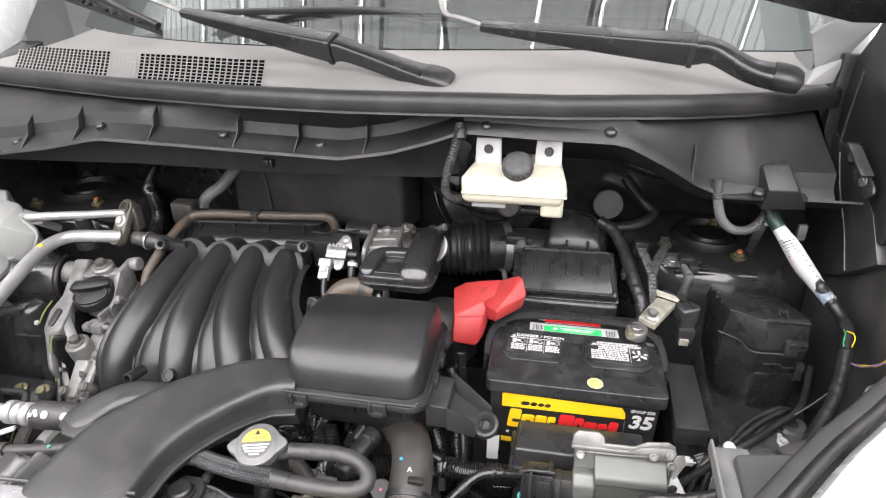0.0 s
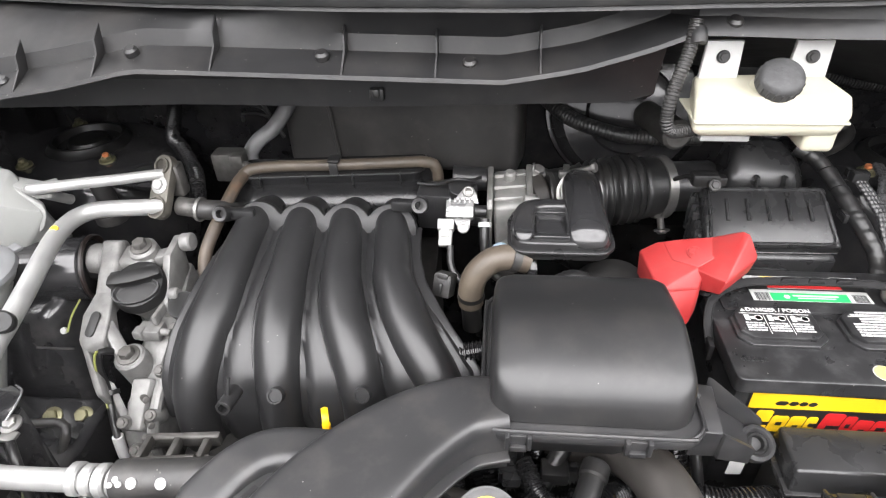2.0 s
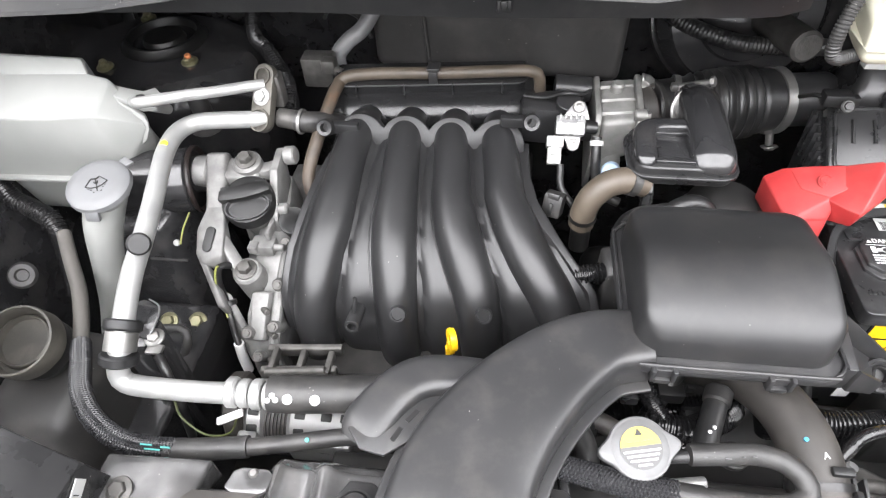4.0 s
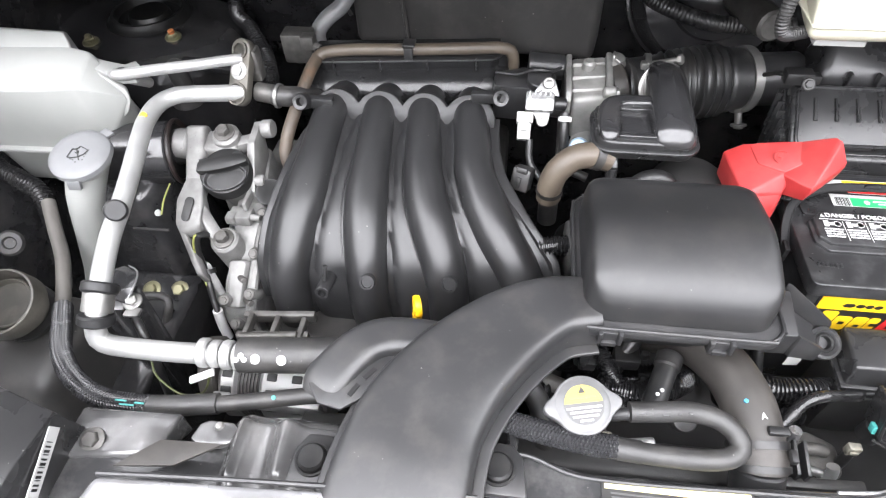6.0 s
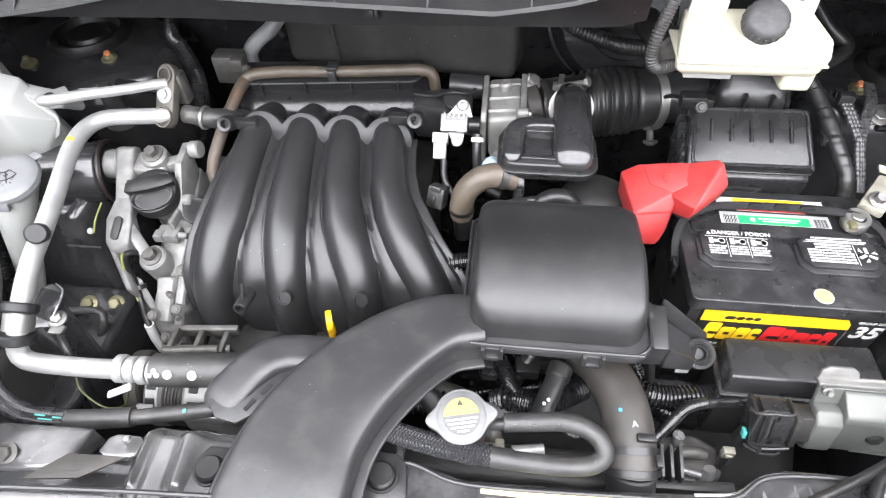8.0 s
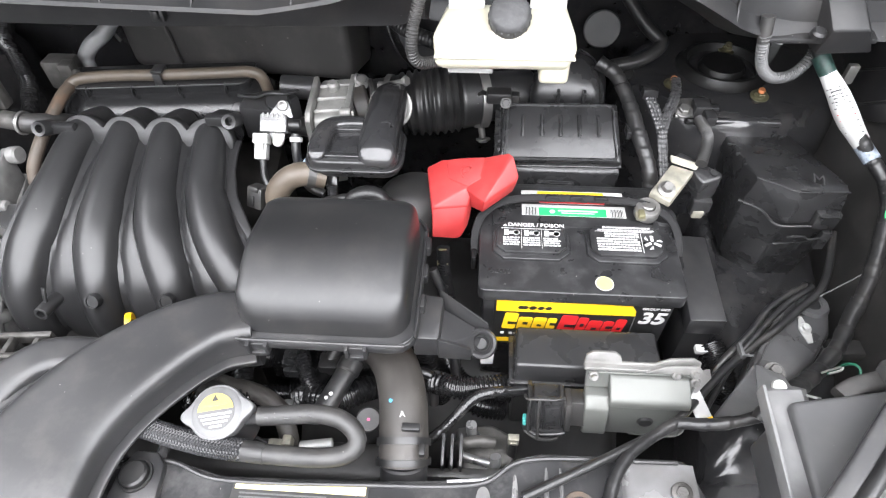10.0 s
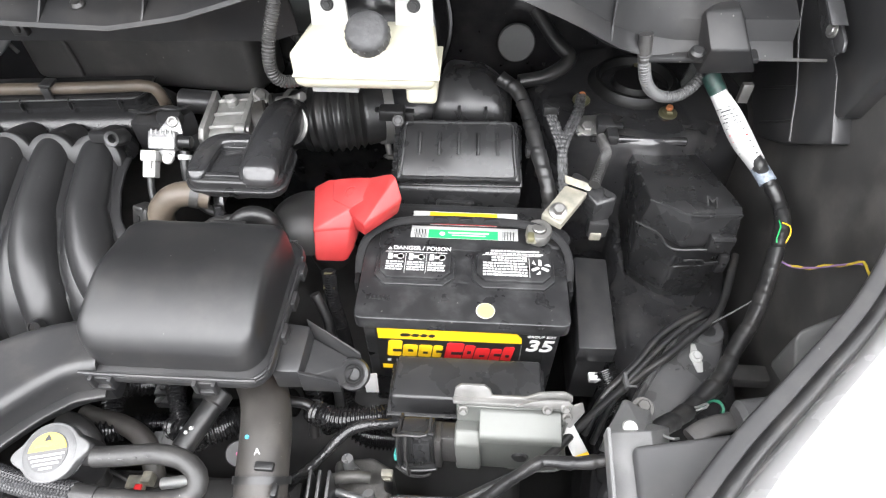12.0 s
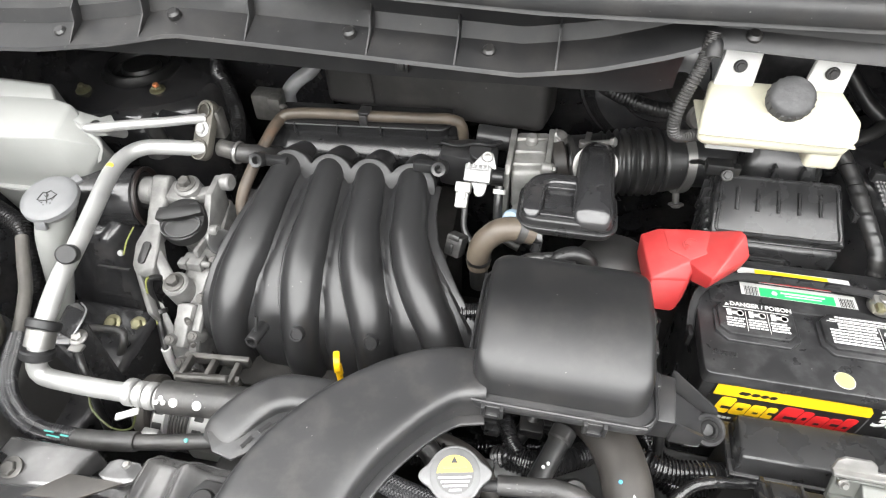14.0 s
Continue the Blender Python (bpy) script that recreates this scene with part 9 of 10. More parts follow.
for x0, y0, z0, x1, y1, z1 in ((-0.02, 0.55, 0.83, 0.05, 0.545, 0.80), (0.055, 0.60, 0.85, 0.075, 0.575, 0.80), (0.045, 0.65, 0.87, 0.06, 0.62, 0.82)):
    solid("taped_lead", tube([(x0, y0, z0), ((x0 + x1) / 2 + 0.006, (y0 + y1) / 2, (z0 + z1) / 2 - 0.006), (x1, y1, z1), (x1 + 0.004, y1 - 0.02, z1 - 0.03)], 0.006, 12), RUBBER, (x1, y1, z1 - 0.03), "shiny taped lead beside the battery", "cable", "taped leads")
# hoses between throttle body and air filter box
for k, (dx, dz, r) in enumerate(((0.0, 0.0, 0.0075), (0.016, 0.006, 0.006), (0.034, -0.004, 0.007))):
    solid("heater_branch", tube([(-0.118 + dx, 0.745, 0.84), (-0.112 + dx, 0.742, 0.872 + dz), (-0.090 + dx, 0.738, 0.892 + dz), (-0.060 + dx, 0.735, 0.890 + dz), (-0.040 + dx, 0.732, 0.868 + dz), (-0.036 + dx, 0.73, 0.82)], r, 12), RUBBER, (-0.08 + dx, 0.738, 0.82), "thin black coolant hose behind the air filter box", "hose", "coolant branches")

# ---- control box and module before the battery ----
ecu = thing("control_box", "black plastic relay box before the battery", "box", (0.225, 0.56, 0.72))
part("lid", hull([(0.147, 0.588, 0.849), (0.302, 0.588, 0.849), (0.145, 0.538, 0.848), (0.304, 0.538, 0.848), (0.144, 0.59, 0.822), (0.305, 0.59, 0.822), (0.142, 0.532, 0.822), (0.306, 0.532, 0.822)], 0.003, 3), BLACKBOX, ecu)
part("rim", box(0.224, 0.561, 0.820, 0.170, 0.064, 0.006, 0.0015), BLACKBOX, ecu)
part("base", box(0.224, 0.560, 0.770, 0.156, 0.055, 0.10, 0.003), DARK, ecu)
part("tab", box(0.142, 0.534, 0.812, 0.008, 0.010, 0.012, 0.001), BLACKBOX, ecu)
mod = thing("control_module", "silver metal control module on a bracket", "module", (0.265, 0.50, 0.78))
MX = Vector((0.997, -0.035, 0.06)).normalized()
MZ = (Vector((0.03, -0.955, 0.29)) - MX * Vector((0.03, -0.955, 0.29)).dot(MX)).normalized()
M = Matrix.Translation((0.266, 0.504, 0.853)) @ Matrix((MX, MZ.cross(MX), MZ)).transposed().to_4x4()
def on(bm, m=M):
    bm.transform(m)
    return bm


SILVER = material("silver_module", (0.125, 0.129, 0.120), 0.48, metal=0.3, vary=0.1, bump=0.15, dust=(0.08, 0.075, 0.07), dust_amount=0.25, dust_scale=40)
part("case", on(joined(box(0.002, -0.009, -0.003, 0.106, 0.090, 0.006, 0.0015),
    prism([(0.031, -0.001), (0.030, 0.004), (0.016, 0.021), (0.012, 0.0225), (0.004, 0.0205), (0.002, 0.0175), (-0.050, 0.004), (-0.053, 0.001), (-0.053, -0.003)], -0.028, 0.050, "x", 0.0028, 3),
    prism([(0.012, -0.001), (0.012, 0.014), (0.0, 0.022), (-0.042, 0.015), (-0.050, 0.006), (-0.052, -0.001)], -0.052, -0.027, "x", 0.0030, 3))), SILVER, mod, angle=16)
part("case_rim", on(tube([(-0.049, 0.033, 0.001), (0.0, 0.033, 0.001), (0.052, 0.033, 0.001), (0.053, 0.0, 0.001), (0.052, -0.050, 0.001), (0.0, -0.053, 0.001)], 0.0016, 8)), SILVER, mod)
part("vent_plug", on(turned([(0, 0.002), (0.0065, 0.002), (0.0085, 0.0), (0.0085, -0.003), (0, -0.003)], pose(0.012, -0.024, 0.0112, 14), 20)), INKHOLE, mod)
part("bracket", on(joined(
    prism([(-0.054, 0.036), (-0.052, 0.050), (-0.046, 0.055), (-0.024, 0.055), (-0.018, 0.050), (-0.016, 0.042), (0.016, 0.042), (0.030, 0.049), (0.052, 0.051), (0.060, 0.046), (0.060, 0.040), (0.054, 0.035)], -0.007, -0.0035, "z", 0.001),
    prism([(0.006, 0.038), (0.022, 0.046), (0.034, 0.048), (0.056, 0.048), (0.060, 0.043), (0.058, 0.038)], 0.002, 0.005, "z", 0.001),
    box(0.0, 0.038, -0.001, 0.108, 0.004, 0.008, 0.001))), LATCHMETAL, mod, "bare cast metal bracket")
for x, y in ((0.036, 0.037), (0.053, 0.040), (0.055, 0.028), (-0.044, 0.030)):
    part("nut", on(bolt((x, y, 0.004), (0.05, 0.3, 1), 0.0034, 0.006)), STEEL, mod)
part("tab", hull([(0.325, 0.515, 0.892), (0.335, 0.52, 0.890), (0.315, 0.505, 0.872), (0.325, 0.503, 0.866), (0.337, 0.512, 0.884), (0.326, 0.517, 0.890), (0.317, 0.507, 0.870)], 0.0008), LATCHMETAL, mod, "bare metal tab")
part("tab", hull([(0.312, 0.508, 0.868), (0.328, 0.506, 0.870), (0.347, 0.487, 0.842), (0.333, 0.482, 0.838), (0.312, 0.509, 0.866), (0.328, 0.507, 0.868), (0.347, 0.488, 0.840), (0.333, 0.483, 0.836)], 0.0006), WHITEPAPER, mod, "white tag")
part("yellow_mark", hull([(0.3335, 0.4805, 0.8390), (0.347, 0.4855, 0.8430), (0.343, 0.489, 0.849), (0.330, 0.485, 0.8445), (0.3335, 0.4815, 0.8375), (0.347, 0.4865, 0.8415)], 0), YELLOWINK, mod)
cn = part("connector", on(joined(box(-0.062, -0.014, 0.006, 0.026, 0.034, 0.022, 0.002), box(-0.068, -0.014, 0.010, 0.006, 0.038, 0.026, 0.001))), GREYHOSE, mod, "dark grey plug neck")
part("plug_shell", on(box(-0.090, -0.014, 0.006, 0.034, 0.040, 0.026, 0.002)), BLACKBOX, cn, "black plug shell")
part("plug_latch", on(box(-0.084, -0.012, 0.021, 0.016, 0.026, 0.006, 0.001)), BLACKBOX, cn)
for k in range(3):
    part("plug_rib", on(box(-0.100 + 0.007 * k, -0.014, 0.020, 0.0022, 0.038, 0.004, 0.0006)), BLACKBOX, cn)
part("plug_end", on(box(-0.107, -0.014, 0.006, 0.004, 0.044, 0.030, 0.001)), BLACKBOX, cn)
part("plug_lever", on(joined(tube([(-0.072, 0.012, 0.020), (-0.092, 0.013, 0.022), (-0.106, 0.010, 0.022), (-0.107, -0.036, 0.022), (-0.090, -0.038, 0.024), (-0.070, -0.034, 0.024)], 0.0018, 8), box(-0.088, 0.012, 0.012, 0.03, 0.003, 0.02, 0.001), box(-0.088, -0.037, 0.012, 0.034, 0.004, 0.02, 0.001))), BLACKBOX, cn)
part("plug_bail", on(joined(tube([(-0.076, 0.016, 0.004), (-0.078, 0.017, 0.026), (-0.098, 0.017, 0.028), (-0.110, 0.012, 0.024), (-0.112, 0.006, 0.012)], 0.0016, 8), tube([(-0.076, -0.042, 0.004), (-0.078, -0.043, 0.024), (-0.098, -0.043, 0.026), (-0.112, -0.038, 0.020)], 0.0016, 8), tube([(-0.098, 0.017, 0.028), (-0.099, -0.014, 0.030), (-0.098, -0.043, 0.026)], 0.0015, 8))), GREYHOSE, cn, "thin lever frame")
part("plug_lock", on(box(-0.112, -0.028, 0.014, 0.004, 0.010, 0.008, 0.0008)), TEAL, cn, "teal locking tab")
part("plug_boot", on(rod((-0.100, -0.034, 0.004), (-0.104, -0.060, -0.004), 0.011, 0.004)), RUBBER, cn)
# slim black box beside the battery
slim = thing("slim_box", "slim black plastic box beside the battery", "box", (0.367, 0.67, 0.73))
part("lid", hull([(0.346, 0.607, 0.849), (0.388, 0.608, 0.849), (0.352, 0.74, 0.852), (0.392, 0.74, 0.850), (0.346, 0.607, 0.822), (0.388, 0.607, 0.822), (0.352, 0.74, 0.822), (0.392, 0.74, 0.822)], 0.002), PLASTIC, slim)
part("body", box(0.368, 0.675, 0.775, 0.034, 0.12, 0.10, 0.002), PLASTIC, slim)
part("pale_tab", box(0.372, 0.60, 0.80, 0.016, 0.010, 0.008, 0.001), WHITEINK, slim)
solid("pale_cable_loom", tube([(0.383, 0.61, 0.80), (0.392, 0.59, 0.79), (0.40, 0.56, 0.77), (0.405, 0.53, 0.74)], 0.015, 14, rib=0.002, pitch=0.005), LOOM, (0.4, 0.56, 0.73), "black corrugated loom beside the slim box", "cable")

# ---- right side ----
rf = thing("fuse_box", "large black plastic fuse box before the strut tower", "fuse box", (0.49, 0.84, 0.62))
cover = part("cover", hull([(0.426, 0.747, 0.947), (0.465, 0.720, 0.951), (0.5215, 0.727, 0.947), (0.527, 0.745, 0.944), (0.517, 0.905, 0.902), (0.434, 0.905, 0.902), (0.421, 0.750, 0.905), (0.463, 0.714, 0.905), (0.525, 0.722, 0.905), (0.531, 0.745, 0.905), (0.521, 0.910, 0.885), (0.430, 0.910, 0.885)], 0.0016, 2, 8), BLACKBOX, rf, "textured sloping cover")
part("cover_edge", tube([(0.424, 0.7475, 0.9465), (0.445, 0.733, 0.9485), (0.465, 0.7195, 0.9505), (0.5215, 0.7265, 0.9465)], 0.0013, 8), BLACKBOX, cover)
for y, z in ((0.79, 0.932), (0.82, 0.924), (0.85, 0.916)):
    part("edge_notch", box(0.430, y, z, 0.010, 0.005, 0.004, 0.001), BLACKBOX, cover)
part("cover_lip", joined(tube([(0.418, 0.752, 0.906), (0.440, 0.733, 0.907), (0.452, 0.711, 0.905), (0.492, 0.712, 0.904)], 0.0016, 8), tube([(0.470, 0.709, 0.888), (0.492, 0.711, 0.887), (0.496, 0.711, 0.882), (0.512, 0.714, 0.882)], 0.0014, 8)), BLACKBOX, rf)
part("body", hull([(0.423, 0.752, 0.905), (0.464, 0.717, 0.905), (0.523, 0.725, 0.905), (0.519, 0.90, 0.895), (0.432, 0.90, 0.895), (0.430, 0.765, 0.80), (0.468, 0.735, 0.80), (0.525, 0.740, 0.80), (0.525, 0.89, 0.80), (0.435, 0.89, 0.80)], 0.003), BLACKBOX, rf)
part("lower_body", hull([(0.428, 0.762, 0.86), (0.470, 0.722, 0.86), (0.530, 0.730, 0.86), (0.53, 0.89, 0.86), (0.432, 0.89, 0.86), (0.45, 0.78, 0.70), (0.475, 0.76, 0.70), (0.53, 0.76, 0.70), (0.53, 0.87, 0.70), (0.45, 0.87, 0.70)], 0.004), BLACKBOX, rf)
text("M", 0.019, along((0.490, 0.737, 0.9512), (0.490, 0.723, 1.0)) @ pose(0, 0, 0, 0, 0, -8) @ pose(-0.008, -0.006, 0), COWL, rf, depth=0.0005)
part("clasp", joined(box(0.506, 0.716, 0.912, 0.028, 0.010, 0.024, 0.002), box(0.506, 0.712, 0.921, 0.024, 0.006, 0.004, 0.001), box(0.522, 0.722, 0.872, 0.012, 0.008, 0.03, 0.002)), BLACKBOX, rf)
solid("tower_crossbar", rod((0.375, 0.888, 0.925), (0.50, 0.885, 0.925), 0.006), GLOSSBLACK, (0.44, 0.886, 0.92), "glossy black rod before the strut tower", "rod")
# clip bracket with sensor plug
sb = thing("sensor_bracket", "black plug on a bolted metal bracket", "bracket", (0.375, 0.885, 0.91))
part("plate", hull([(0.355, 0.875, 0.940), (0.388, 0.878, 0.940), (0.36, 0.905, 0.948), (0.385, 0.908, 0.948), (0.355, 0.875, 0.936), (0.388, 0.878, 0.936), (0.36, 0.905, 0.944), (0.385, 0.908, 0.944)], 0.001), STEEL, sb)
part("bracket_bolt", bolt((0.367, 0.884, 0.943), (0, -0.3, 1), 0.008, 0.007), STEEL, sb)
part("plug", joined(box(0.390, 0.888, 0.945, 0.022, 0.024, 0.018, 0.003), box(0.397, 0.868, 0.944, 0.014, 0.022, 0.014, 0.002), box(0.405, 0.892, 0.943, 0.02, 0.01, 0.006, 0.002)), PLASTIC, sb)
# bundled looms behind the battery
SILV = material("shiny_tape", (0.045, 0.045, 0.046), 0.3, vary=0.4, scale=120, bump=0.8, fine=250)
solid("taped_loom", taped([(0.252, 0.93, 0.985), (0.275, 0.915, 0.975), (0.290, 0.885, 0.958), (0.303, 0.84, 0.935), (0.316, 0.80, 0.91), (0.322, 0.785, 0.88)], 0.0092, 3), RUBBER, (0.29, 0.86, 0.88), "black taped loom behind the battery", "cable")
wb = thing("wire_bundle", "crinkled shiny taped wire bundle behind the battery", "cable", (0.33, 0.84, 0.90))
for k in range(6):
    left = k < 3
    end = [(0.322 + 0.004 * k, 0.862, 0.950), (0.314 + 0.004 * k, 0.882, 0.962)] if left else [(0.338 + 0.004 * (k - 3), 0.868, 0.950), (0.350 + 0.004 * (k - 3), 0.895, 0.958), (0.358 + 0.003 * (k - 3), 0.93, 0.962)]
    part("wire", tube([(0.334 + 0.002 * (k % 3), 0.79, 0.895), (0.332 + 0.003 * (k % 3), 0.81, 0.912), (0.330 + 0.003 * (k % 3), 0.84, 0.935 + 0.002 * (k % 2))] + end, 0.0034, 8, 0.005, rib=0.0007, pitch=0.006), SILV, wb)
part("plug", joined(box(0.318, 0.890, 0.966, 0.020, 0.014, 0.014, 0.002), box(0.312, 0.900, 0.966, 0.010, 0.010, 0.010, 0.001)), BLACKBOX, wb, "black plug")
har = thing("wing_harness", "black wiring harness with white barcode label", "harness", (0.50, 0.72, 0.85))
part("loom", taped([(0.470, 0.838, 1.065), (0.486, 0.822, 1.045), (0.505, 0.808, 1.02), (0.53, 0.792, 0.99), (0.553, 0.774, 0.964), (0.565, 0.747, 0.950), (0.564, 0.720, 0.942), (0.554, 0.693, 0.932), (0.536, 0.651, 0.912), (0.520, 0.621, 0.90), (0.495, 0.587, 0.89), (0.474, 0.556, 0.887), (0.443, 0.525, 0.89), (0.416, 0.502, 0.90), (0.396, 0.488, 0.908), (0.375, 0.472, 0.908), (0.362, 0.461, 0.90)], 0.0076, 5), RUBBER, har)
part("label", tube([(0.483, 0.817, 1.045, 0.0086), (0.490, 0.812, 1.037, 0.0098), (0.501, 0.806, 1.024, 0.0115), (0.513, 0.800, 1.008, 0.0125), (0.525, 0.795, 0.993, 0.0122), (0.536, 0.790, 0.981, 0.0108), (0.547, 0.784, 0.969, 0.0095)], 0, 18, 0.005), WHITEPAPER, har, "white wrapped barcode label")
for k in range(13):
    c = Vector((0.497, 0.808, 1.028)) + Vector((0.036, -0.016, -0.045)) * (k / 13)
    lab = box(0, 0, 0.0112 + 0.0008 * math.sin(math.pi * k / 12), 0.009 if k < 8 else 0.006, 0.0008 + 0.0006 * (k % 3 == 0), 0.0016, 0)
    lab.transform(along(c, c + Vector((-0.45, -0.8, 0.4))) @ pose(0, 0, 0, 0, 0, 38))
    part("print_bar", lab, INKHOLE, har)
part("blue_tape", tube([(0.545, 0.785, 0.971), (0.552, 0.776, 0.964), (0.556, 0.768, 0.960)], 0.0096, 16), material("pale_blue_tape", (0.2, 0.23, 0.27), 0.5, vary=0.5, scale=200), har)
part("green_tape", tube([(0.474, 0.829, 1.058), (0.478, 0.823, 1.052), (0.484, 0.817, 1.044)], 0.0094, 16), material("dark_green_tape", (0.010, 0.032, 0.026), 0.5, vary=0.5, scale=250), har)
for p, mat in (([(0.560, 0.716, 0.948), (0.5660, 0.710, 0.949), (0.565, 0.701, 0.945), (0.559, 0.693, 0.937)], YELLOWINK), ([(0.557, 0.718, 0.949), (0.5555, 0.708, 0.949), (0.551, 0.698, 0.942), (0.552, 0.692, 0.936)], GREEN)):
    part("bare_wire", tube(p, 0.0008, 8), mat, har, "bare coloured wire at the tape's end")
for k in range(16):
    c = Vector((0.495, 0.809, 1.031)) + Vector((0.042, -0.018, -0.052)) * (k / 16)
    lab = joined(*[box(dx, 0, 0.0108 + 0.0011 * math.sin(math.pi * min(1, k / 13)), 0.0022, 0.0013, 0.0016, 0) for dx in (-0.0075, -0.0042, 0.0042, 0.0075)[k % 2:3 + k % 2]])
    lab.transform(along(c, c + Vector((-0.45, -0.8, 0.4))) @ pose(0, 0, 0, 0, 0, 38))
    part("print_bar", lab, REDINK if k in (8, 9, 10) else GREYPLASTIC, har)
part("arm_loom", tube([(0.388, 0.795, 1.10), (0.393, 0.798, 1.08), (0.405, 0.806, 1.055), (0.425, 0.815, 1.038), (0.449, 0.824, 1.036), (0.468, 0.836, 1.05), (0.475, 0.85, 1.07)], 0.0060, 14, rib=0.0011, pitch=0.0035), GREYPLASTIC, har, "grey corrugated branch")
part("boot", tube([(0.386, 0.80, 1.118), (0.388, 0.797, 1.10), (0.390, 0.796, 1.092)], 0.0070, 14), GREYHOSE, har)
solid("white_peg", box(0.526, 0.843, 1.028, 0.012, 0.008, 0.024, 0.0015), STEEL, (0.526, 0.845, 1.015), "pale metal tab on the wing panel", "tab")
solid("clear_tie", tube([(0.493, 0.637, 0.866), (0.511, 0.640, 0.886), (0.523, 0.641, 0.904), (0.529, 0.646, 0.914)], 0.0009, 6), GREYPLASTIC, (0.5, 0.637, 0.86), "thin pale cable tie on the harness", "cable tie")
SIDECABLES = [
    ([(0.545, 0.74, 0.866), (0.533, 0.711, 0.865), (0.516, 0.674, 0.862), (0.498, 0.647, 0.860), (0.471, 0.625, 0.857), (0.439, 0.598, 0.854), (0.412, 0.579, 0.850), (0.387, 0.559, 0.848), (0.362, 0.537, 0.850), (0.33, 0.505, 0.856), (0.295, 0.47, 0.864), (0.235, 0.432, 0.878), (0.19, 0.408, 0.880), (0.146, 0.387, 0.876)], 0.0046),
    ([(0.50, 0.675, 0.84), (0.486, 0.658, 0.856), (0.463, 0.644, 0.858), (0.434, 0.622, 0.856), (0.409, 0.593, 0.853), (0.389, 0.574, 0.848), (0.367, 0.553, 0.838), (0.352, 0.53, 0.80)], 0.0040),
    ([(0.505, 0.672, 0.842), (0.490, 0.653, 0.859), (0.465, 0.636, 0.859), (0.438, 0.613, 0.857), (0.413, 0.588, 0.854), (0.393, 0.568, 0.850), (0.376, 0.548, 0.838), (0.362, 0.525, 0.79)], 0.0036),
]
for p, r in SIDECABLES:
    solid("bonnet_cable", tube(p, r, 10), RUBBER, p[-1], "thin black cable along the side member", "cable", "side cables")
solid("cable_tie", joined(box(0.390, 0.566, 0.852, 0.004, 0.018, 0.012, 0.001), box(0.394, 0.557, 0.859, 0.010, 0.002, 0.002, 0)), GREYPLASTIC, (0.374, 0.549, 0.835), "pale plastic cable tie round the cables", "cable tie")
solid("taped_cable", taped([(0.369, 0.466, 0.903), (0.345, 0.462, 0.893), (0.32, 0.462, 0.884), (0.295, 0.465, 0.876), (0.272, 0.452, 0.874), (0.252, 0.437, 0.876), (0.238, 0.422, 0.878), (0.228, 0.405, 0.878), (0.222, 0.385, 0.876), (0.220, 0.362, 0.874)], 0.0054, 9), RUBBER, (0.27, 0.44, 0.868), "black taped cable with shiny wraps", "cable")
# side member fittings
solid("member_bolt", joined(turned([(0, 0.002), (0.0095, 0.002), (0.010, 0.001), (0.010, 0), (0, 0)], along((0.382, 0.503, 0.916), (0.380, 0.495, 0.95)), 28), bolt((0.382, 0.503, 0.918), (-0.05, -0.2, 1), 0.0058, 0.006, False)), GRIMY, (0.382, 0.503, 0.914), "plated bolt with a broad washer on the headlamp bracket", "bolt")
solid("member_screw", joined(bolt((0.473, 0.604, 0.848), (0, -0.2, 1), 0.0045, 0.005), hull([(0.471, 0.585, 0.8455), (0.477, 0.586, 0.8455), (0.479, 0.597, 0.8455), (0.476, 0.621, 0.8455), (0.472, 0.622, 0.8455), (0.467, 0.604, 0.8455), (0.471, 0.585, 0.8468), (0.477, 0.586, 0.8468), (0.479, 0.597, 0.8468), (0.476, 0.621, 0.8468), (0.472, 0.622, 0.8468), (0.467, 0.604, 0.8468)], 0)), OFFWHITE, (0.474, 0.604, 0.845), "plated screw in a pale clip on the side member", "screw")
LAMPEND = material("dusty_lamp_plastic", (0.062, 0.062, 0.061), 0.5, vary=0.2, scale=30, dust=DUST, dust_amount=0.22, bump=0.1, specks=0.06)
LAMPBLACK = material("lamp_plastic", (0.058, 0.058, 0.059), 0.5, vary=0.15, scale=20, dust=DUST, dust_amount=0.08, bump=0.05, specks=0.05)
BRACKET = material("dark_bracket_metal", (0.15, 0.15, 0.15), 0.42, metal=0.2, vary=0.25, scale=30, dust=DUST, dust_amount=0.15)
hb = thing("headlamp_bracket", "grey metal headlamp bracket with a raised edge", "bracket", (0.34, 0.45, 0.80))
part("strip", hull([(0.329, 0.449, 0.986), (0.332, 0.449, 0.986), (0.325, 0.33, 0.978), (0.328, 0.33, 0.978), (0.329, 0.449, 0.972), (0.332, 0.449, 0.972), (0.325, 0.33, 0.964), (0.328, 0.33, 0.964)], 0.001), BRACKET, hb)
part("web", hull([(0.330, 0.449, 0.976), (0.366, 0.453, 0.974), (0.326, 0.33, 0.968), (0.362, 0.33, 0.968), (0.330, 0.449, 0.972), (0.366, 0.453, 0.970), (0.326, 0.33, 0.964), (0.362, 0.33, 0.964), (0.375, 0.480, 0.935), (0.396, 0.478, 0.932)], 0.001), BRACKET, hb)
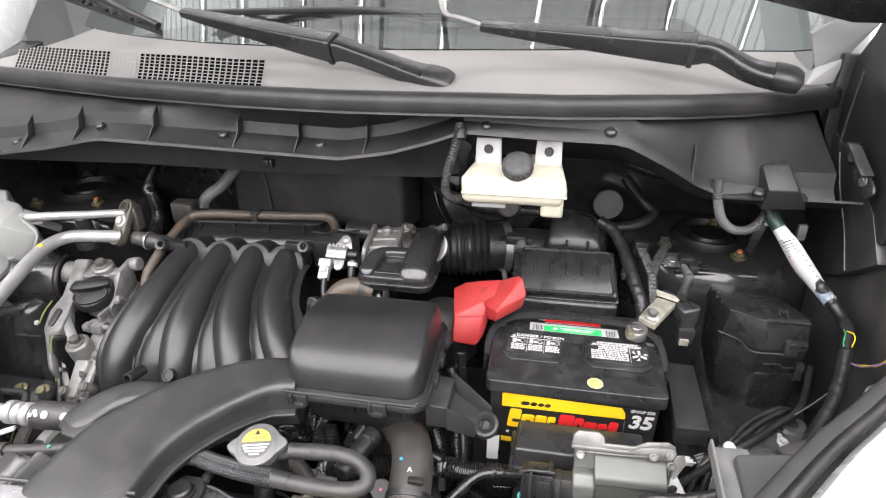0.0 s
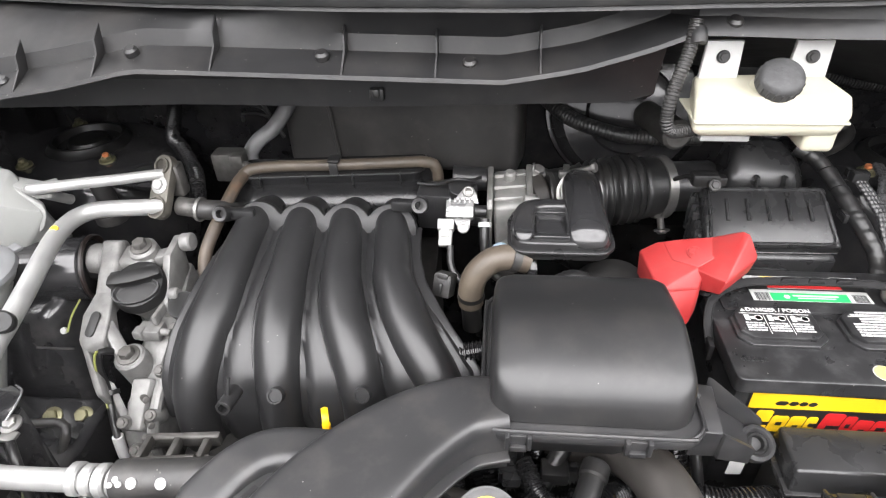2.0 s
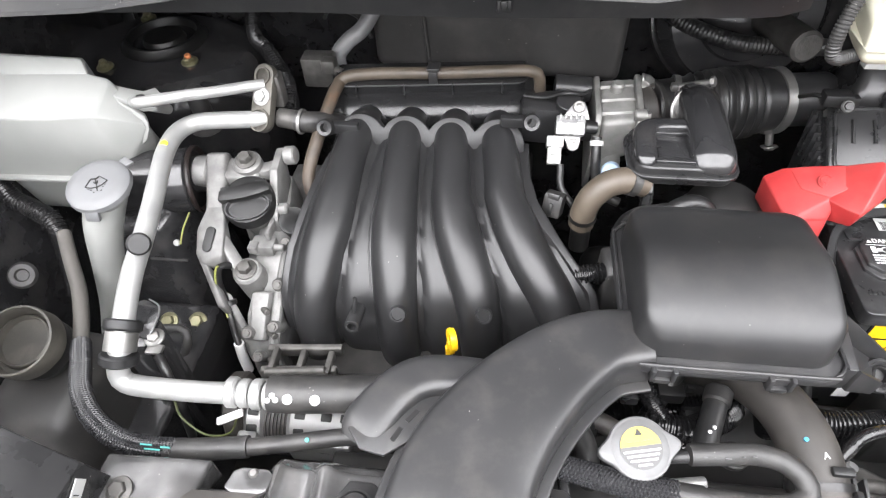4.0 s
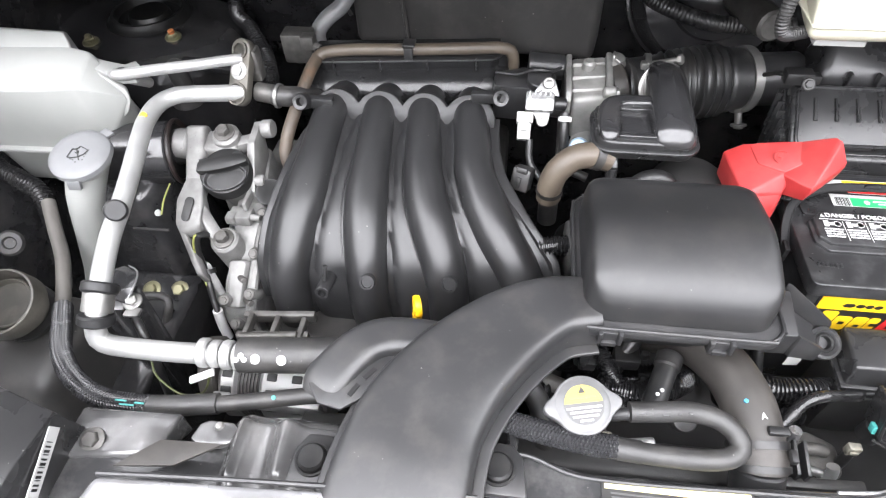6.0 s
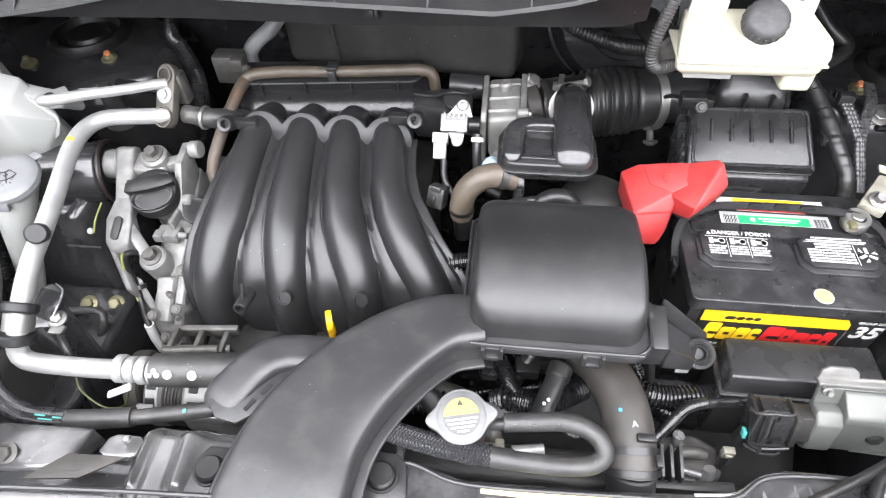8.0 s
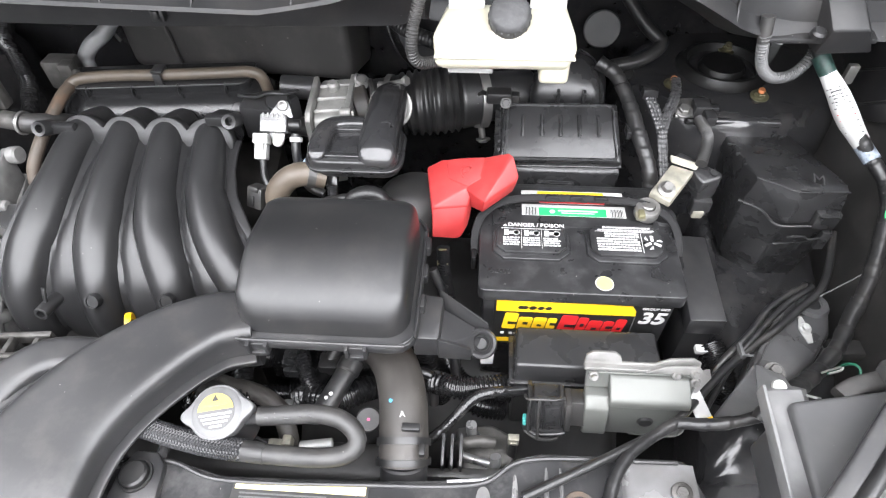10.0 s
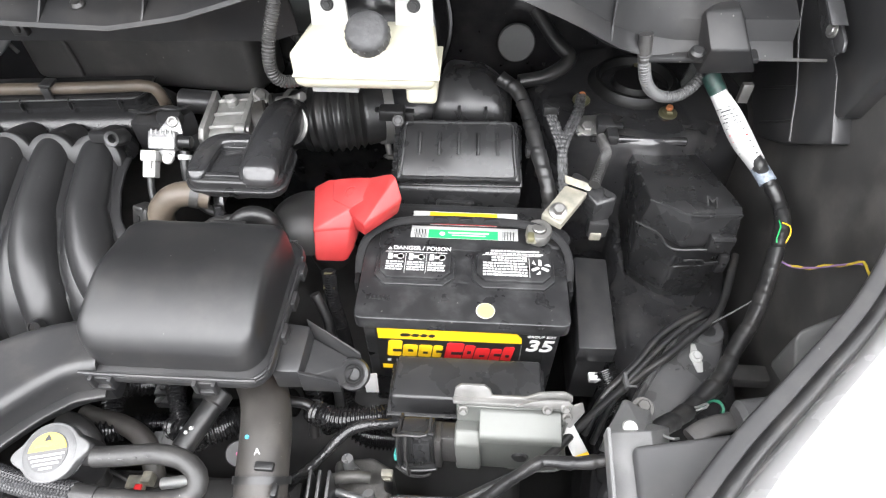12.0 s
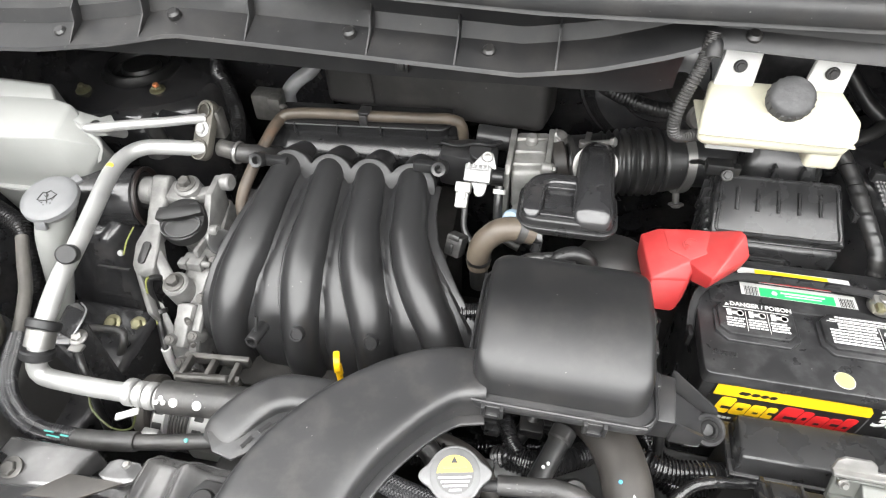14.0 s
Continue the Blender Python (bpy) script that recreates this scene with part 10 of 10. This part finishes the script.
part("post", joined(hull([(0.330, 0.449, 0.975), (0.360, 0.452, 0.974), (0.368, 0.512, 0.914), (0.390, 0.505, 0.914), (0.330, 0.445, 0.972), (0.360, 0.448, 0.971), (0.368, 0.512, 0.911), (0.390, 0.505, 0.911), (0.388, 0.474, 0.914), (0.388, 0.474, 0.911)], 0.0015), hull([(0.366, 0.512, 0.913), (0.390, 0.503, 0.913), (0.366, 0.515, 0.80), (0.392, 0.506, 0.80), (0.366, 0.509, 0.913), (0.390, 0.500, 0.913), (0.366, 0.512, 0.80), (0.392, 0.503, 0.80)], 0.001)), BRACKET, hb, "worn grey painted post")
solid("member_plug", turned([(0, 0.003), (0.0052, 0.003), (0.0062, 0.0015), (0.0062, 0), (0, 0)], along((0.3515, 0.4575, 0.9685), (0.3505, 0.451, 0.984)), 24), OFFWHITE, (0.3515, 0.457, 0.966), "round pale plug on the headlamp bracket", "plug")
hl = thing("headlamp_housing", "dark grey plastic headlamp housing inside the wing", "headlamp", (0.42, 0.40, 0.84))
part("housing", hull([(0.348, 0.437, 0.983), (0.41, 0.447, 0.984), (0.470, 0.458, 0.986), (0.345, 0.30, 0.970), (0.37, 0.36, 0.980), (0.355, 0.445, 0.88), (0.49, 0.465, 0.88), (0.355, 0.30, 0.86), (0.40, 0.33, 0.86)], 0.005, 3), LAMPBLACK, hl)
part("rear_rim", ribbon([(0.396, 0.449, 0.972), (0.408, 0.456, 0.975), (0.426, 0.461, 0.977), (0.452, 0.465, 0.979)], 0.016, 0.013), GREYHOSE, hl, "dusty curved rear rim")
part("bulb_cap", rod((0.428, 0.458, 0.986), (0.466, 0.463, 0.990), 0.016, 0.004, 28), LAMPBLACK, hl, "round black bulb cap")
part("wing_end", hull([(0.489, 0.528, 1.0), (0.495, 0.535, 1.003), (0.545, 0.550, 1.004), (0.60, 0.565, 1.008), (0.498, 0.497, 0.95), (0.60, 0.535, 0.95), (0.495, 0.54, 0.94), (0.60, 0.60, 0.94), (0.60, 0.585, 1.0), (0.55, 0.562, 1.0)], 0.006, 3), LAMPEND, hl, "dusty grey plastic end piece")
for x, y in ((0.415, 0.425), (0.428, 0.42), (0.44, 0.43), (0.40, 0.41)):
    part("scuff", hull([(x, y, 0.9842), (x + 0.002, y + 0.001, 0.9842), (x + 0.001, y + 0.004, 0.9846), (x, y, 0.9852)], 0), WHITEPAPER, hl)
for p, r, mat, words in (
    ([(0.434, 0.512, 0.905), (0.432, 0.500, 0.935), (0.427, 0.492, 0.944), (0.424, 0.496, 0.93)], 0.0011, OFFWHITE, "thin white bulb lead"),
    ([(0.436, 0.508, 0.91), (0.434, 0.498, 0.945), (0.437, 0.490, 0.952), (0.437, 0.484, 0.948), (0.431, 0.482, 0.94)], 0.0013, material("green_wire", (0.015, 0.12, 0.07), 0.5, bump=0), "thin green bulb lead"),
    ([(0.390, 0.484, 0.915), (0.386, 0.470, 0.938), (0.384, 0.461, 0.95), (0.390, 0.458, 0.952), (0.397, 0.462, 0.945)], 0.0011, OFFWHITE, "thin white bulb lead")):
    solid("bulb_lead", tube(p, r, 8), mat, p[-1], words, "cable")
# firewall things behind the master cylinder
solid("firewall_plug", joined(turned([(0, 0.004), (0.027, 0.004), (0.029, 0.0), (0, 0)], along((0.280, 1.085, 0.951), (0.280, 0.97, 0.985)), 32)), GREYPLASTIC, (0.280, 1.09, 0.92), "round pale grey plug in the firewall", "plug")
sv = thing("brake_servo", "glossy black round brake servo on the firewall", "servo", (0.06, 1.09, 0.87))
sm = along((0.06, 1.09, 0.975), (0.06, 1.0, 1.0))
part("front_shell", turned([(0, 0.06), (0.05, 0.058), (0.062, 0.054), (0.066, 0.046), (0.10, 0.042), (0.116, 0.02), (0.118, 0.004), (0, 0.004)], sm, 48), GLOSSBLACK, sv)
part("crimped_rim", turned([(0.11, 0.004), (0.122, 0.004), (0.124, 0.0), (0.122, -0.006), (0.11, -0.006), (0.11, 0.004)], sm, 48), GLOSSBLACK, sv)
part("rear_shell", turned([(0, -0.005), (0.117, -0.005), (0.112, -0.02), (0.09, -0.04), (0, -0.04)], sm, 48), GLOSSBLACK, sv)
part("master_cylinder", rod((0.08, 1.04, 0.985), (0.10, 0.93, 1.0), 0.020, 0.004, 24), GRIMY, sv, "dull cast master cylinder")
solid("brake_pipe", tube([(-0.07, 1.07, 1.0), (-0.03, 1.02, 0.985), (0.03, 0.99, 0.975), (0.08, 0.985, 0.972), (0.15, 0.99, 0.97)], 0.011, 12, rib=0.001, pitch=0.005), RUBBER, (0.04, 1.0, 0.96), "black sheathed pipe along the firewall", "pipe")
solid("servo_hose", tube([(0.30, 1.05, 1.02), (0.33, 1.02, 0.99), (0.35, 1.0, 0.975), (0.32, 0.98, 0.96), (0.28, 0.97, 0.955)], 0.010, 12), RUBBER, (0.32, 1.0, 0.95), "black rubber vacuum hose behind the servo", "hose")
solid("firewall_loom", tube([(0.29, 1.06, 1.05), (0.34, 1.05, 1.035), (0.40, 1.04, 1.03), (0.46, 1.03, 1.035)], 0.010, 12, rib=0.0016, pitch=0.004), RUBBER, (0.37, 1.05, 1.02), "black corrugated loom on the firewall", "cable")
solid("yellow_lead", tube([(0.556, 0.690, 0.922), (0.563, 0.678, 0.922), (0.569, 0.669, 0.930), (0.575, 0.660, 0.937), (0.580, 0.652, 0.953), (0.585, 0.643, 0.962), (0.589, 0.634, 0.977), (0.592, 0.629, 0.985), (0.591, 0.617, 0.985), (0.589, 0.604, 0.987)], 0.0013, 6), material("dull_yellow_wire", (0.42, 0.31, 0.03), 0.5, bump=0), (0.58, 0.65, 0.95), "thin yellow lead from the harness", "cable")
solid("mauve_lead", tube([(0.556, 0.689, 0.920), (0.5625, 0.676, 0.924), (0.569, 0.670, 0.927), (0.5745, 0.658, 0.941), (0.580, 0.653, 0.949), (0.5845, 0.641, 0.966), (0.589, 0.636, 0.974), (0.5915, 0.628, 0.983)], 0.0012, 6), material("mauve_wire", (0.2, 0.12, 0.25), 0.5, bump=0), (0.58, 0.65, 0.94), "thin mauve lead from the harness", "cable")
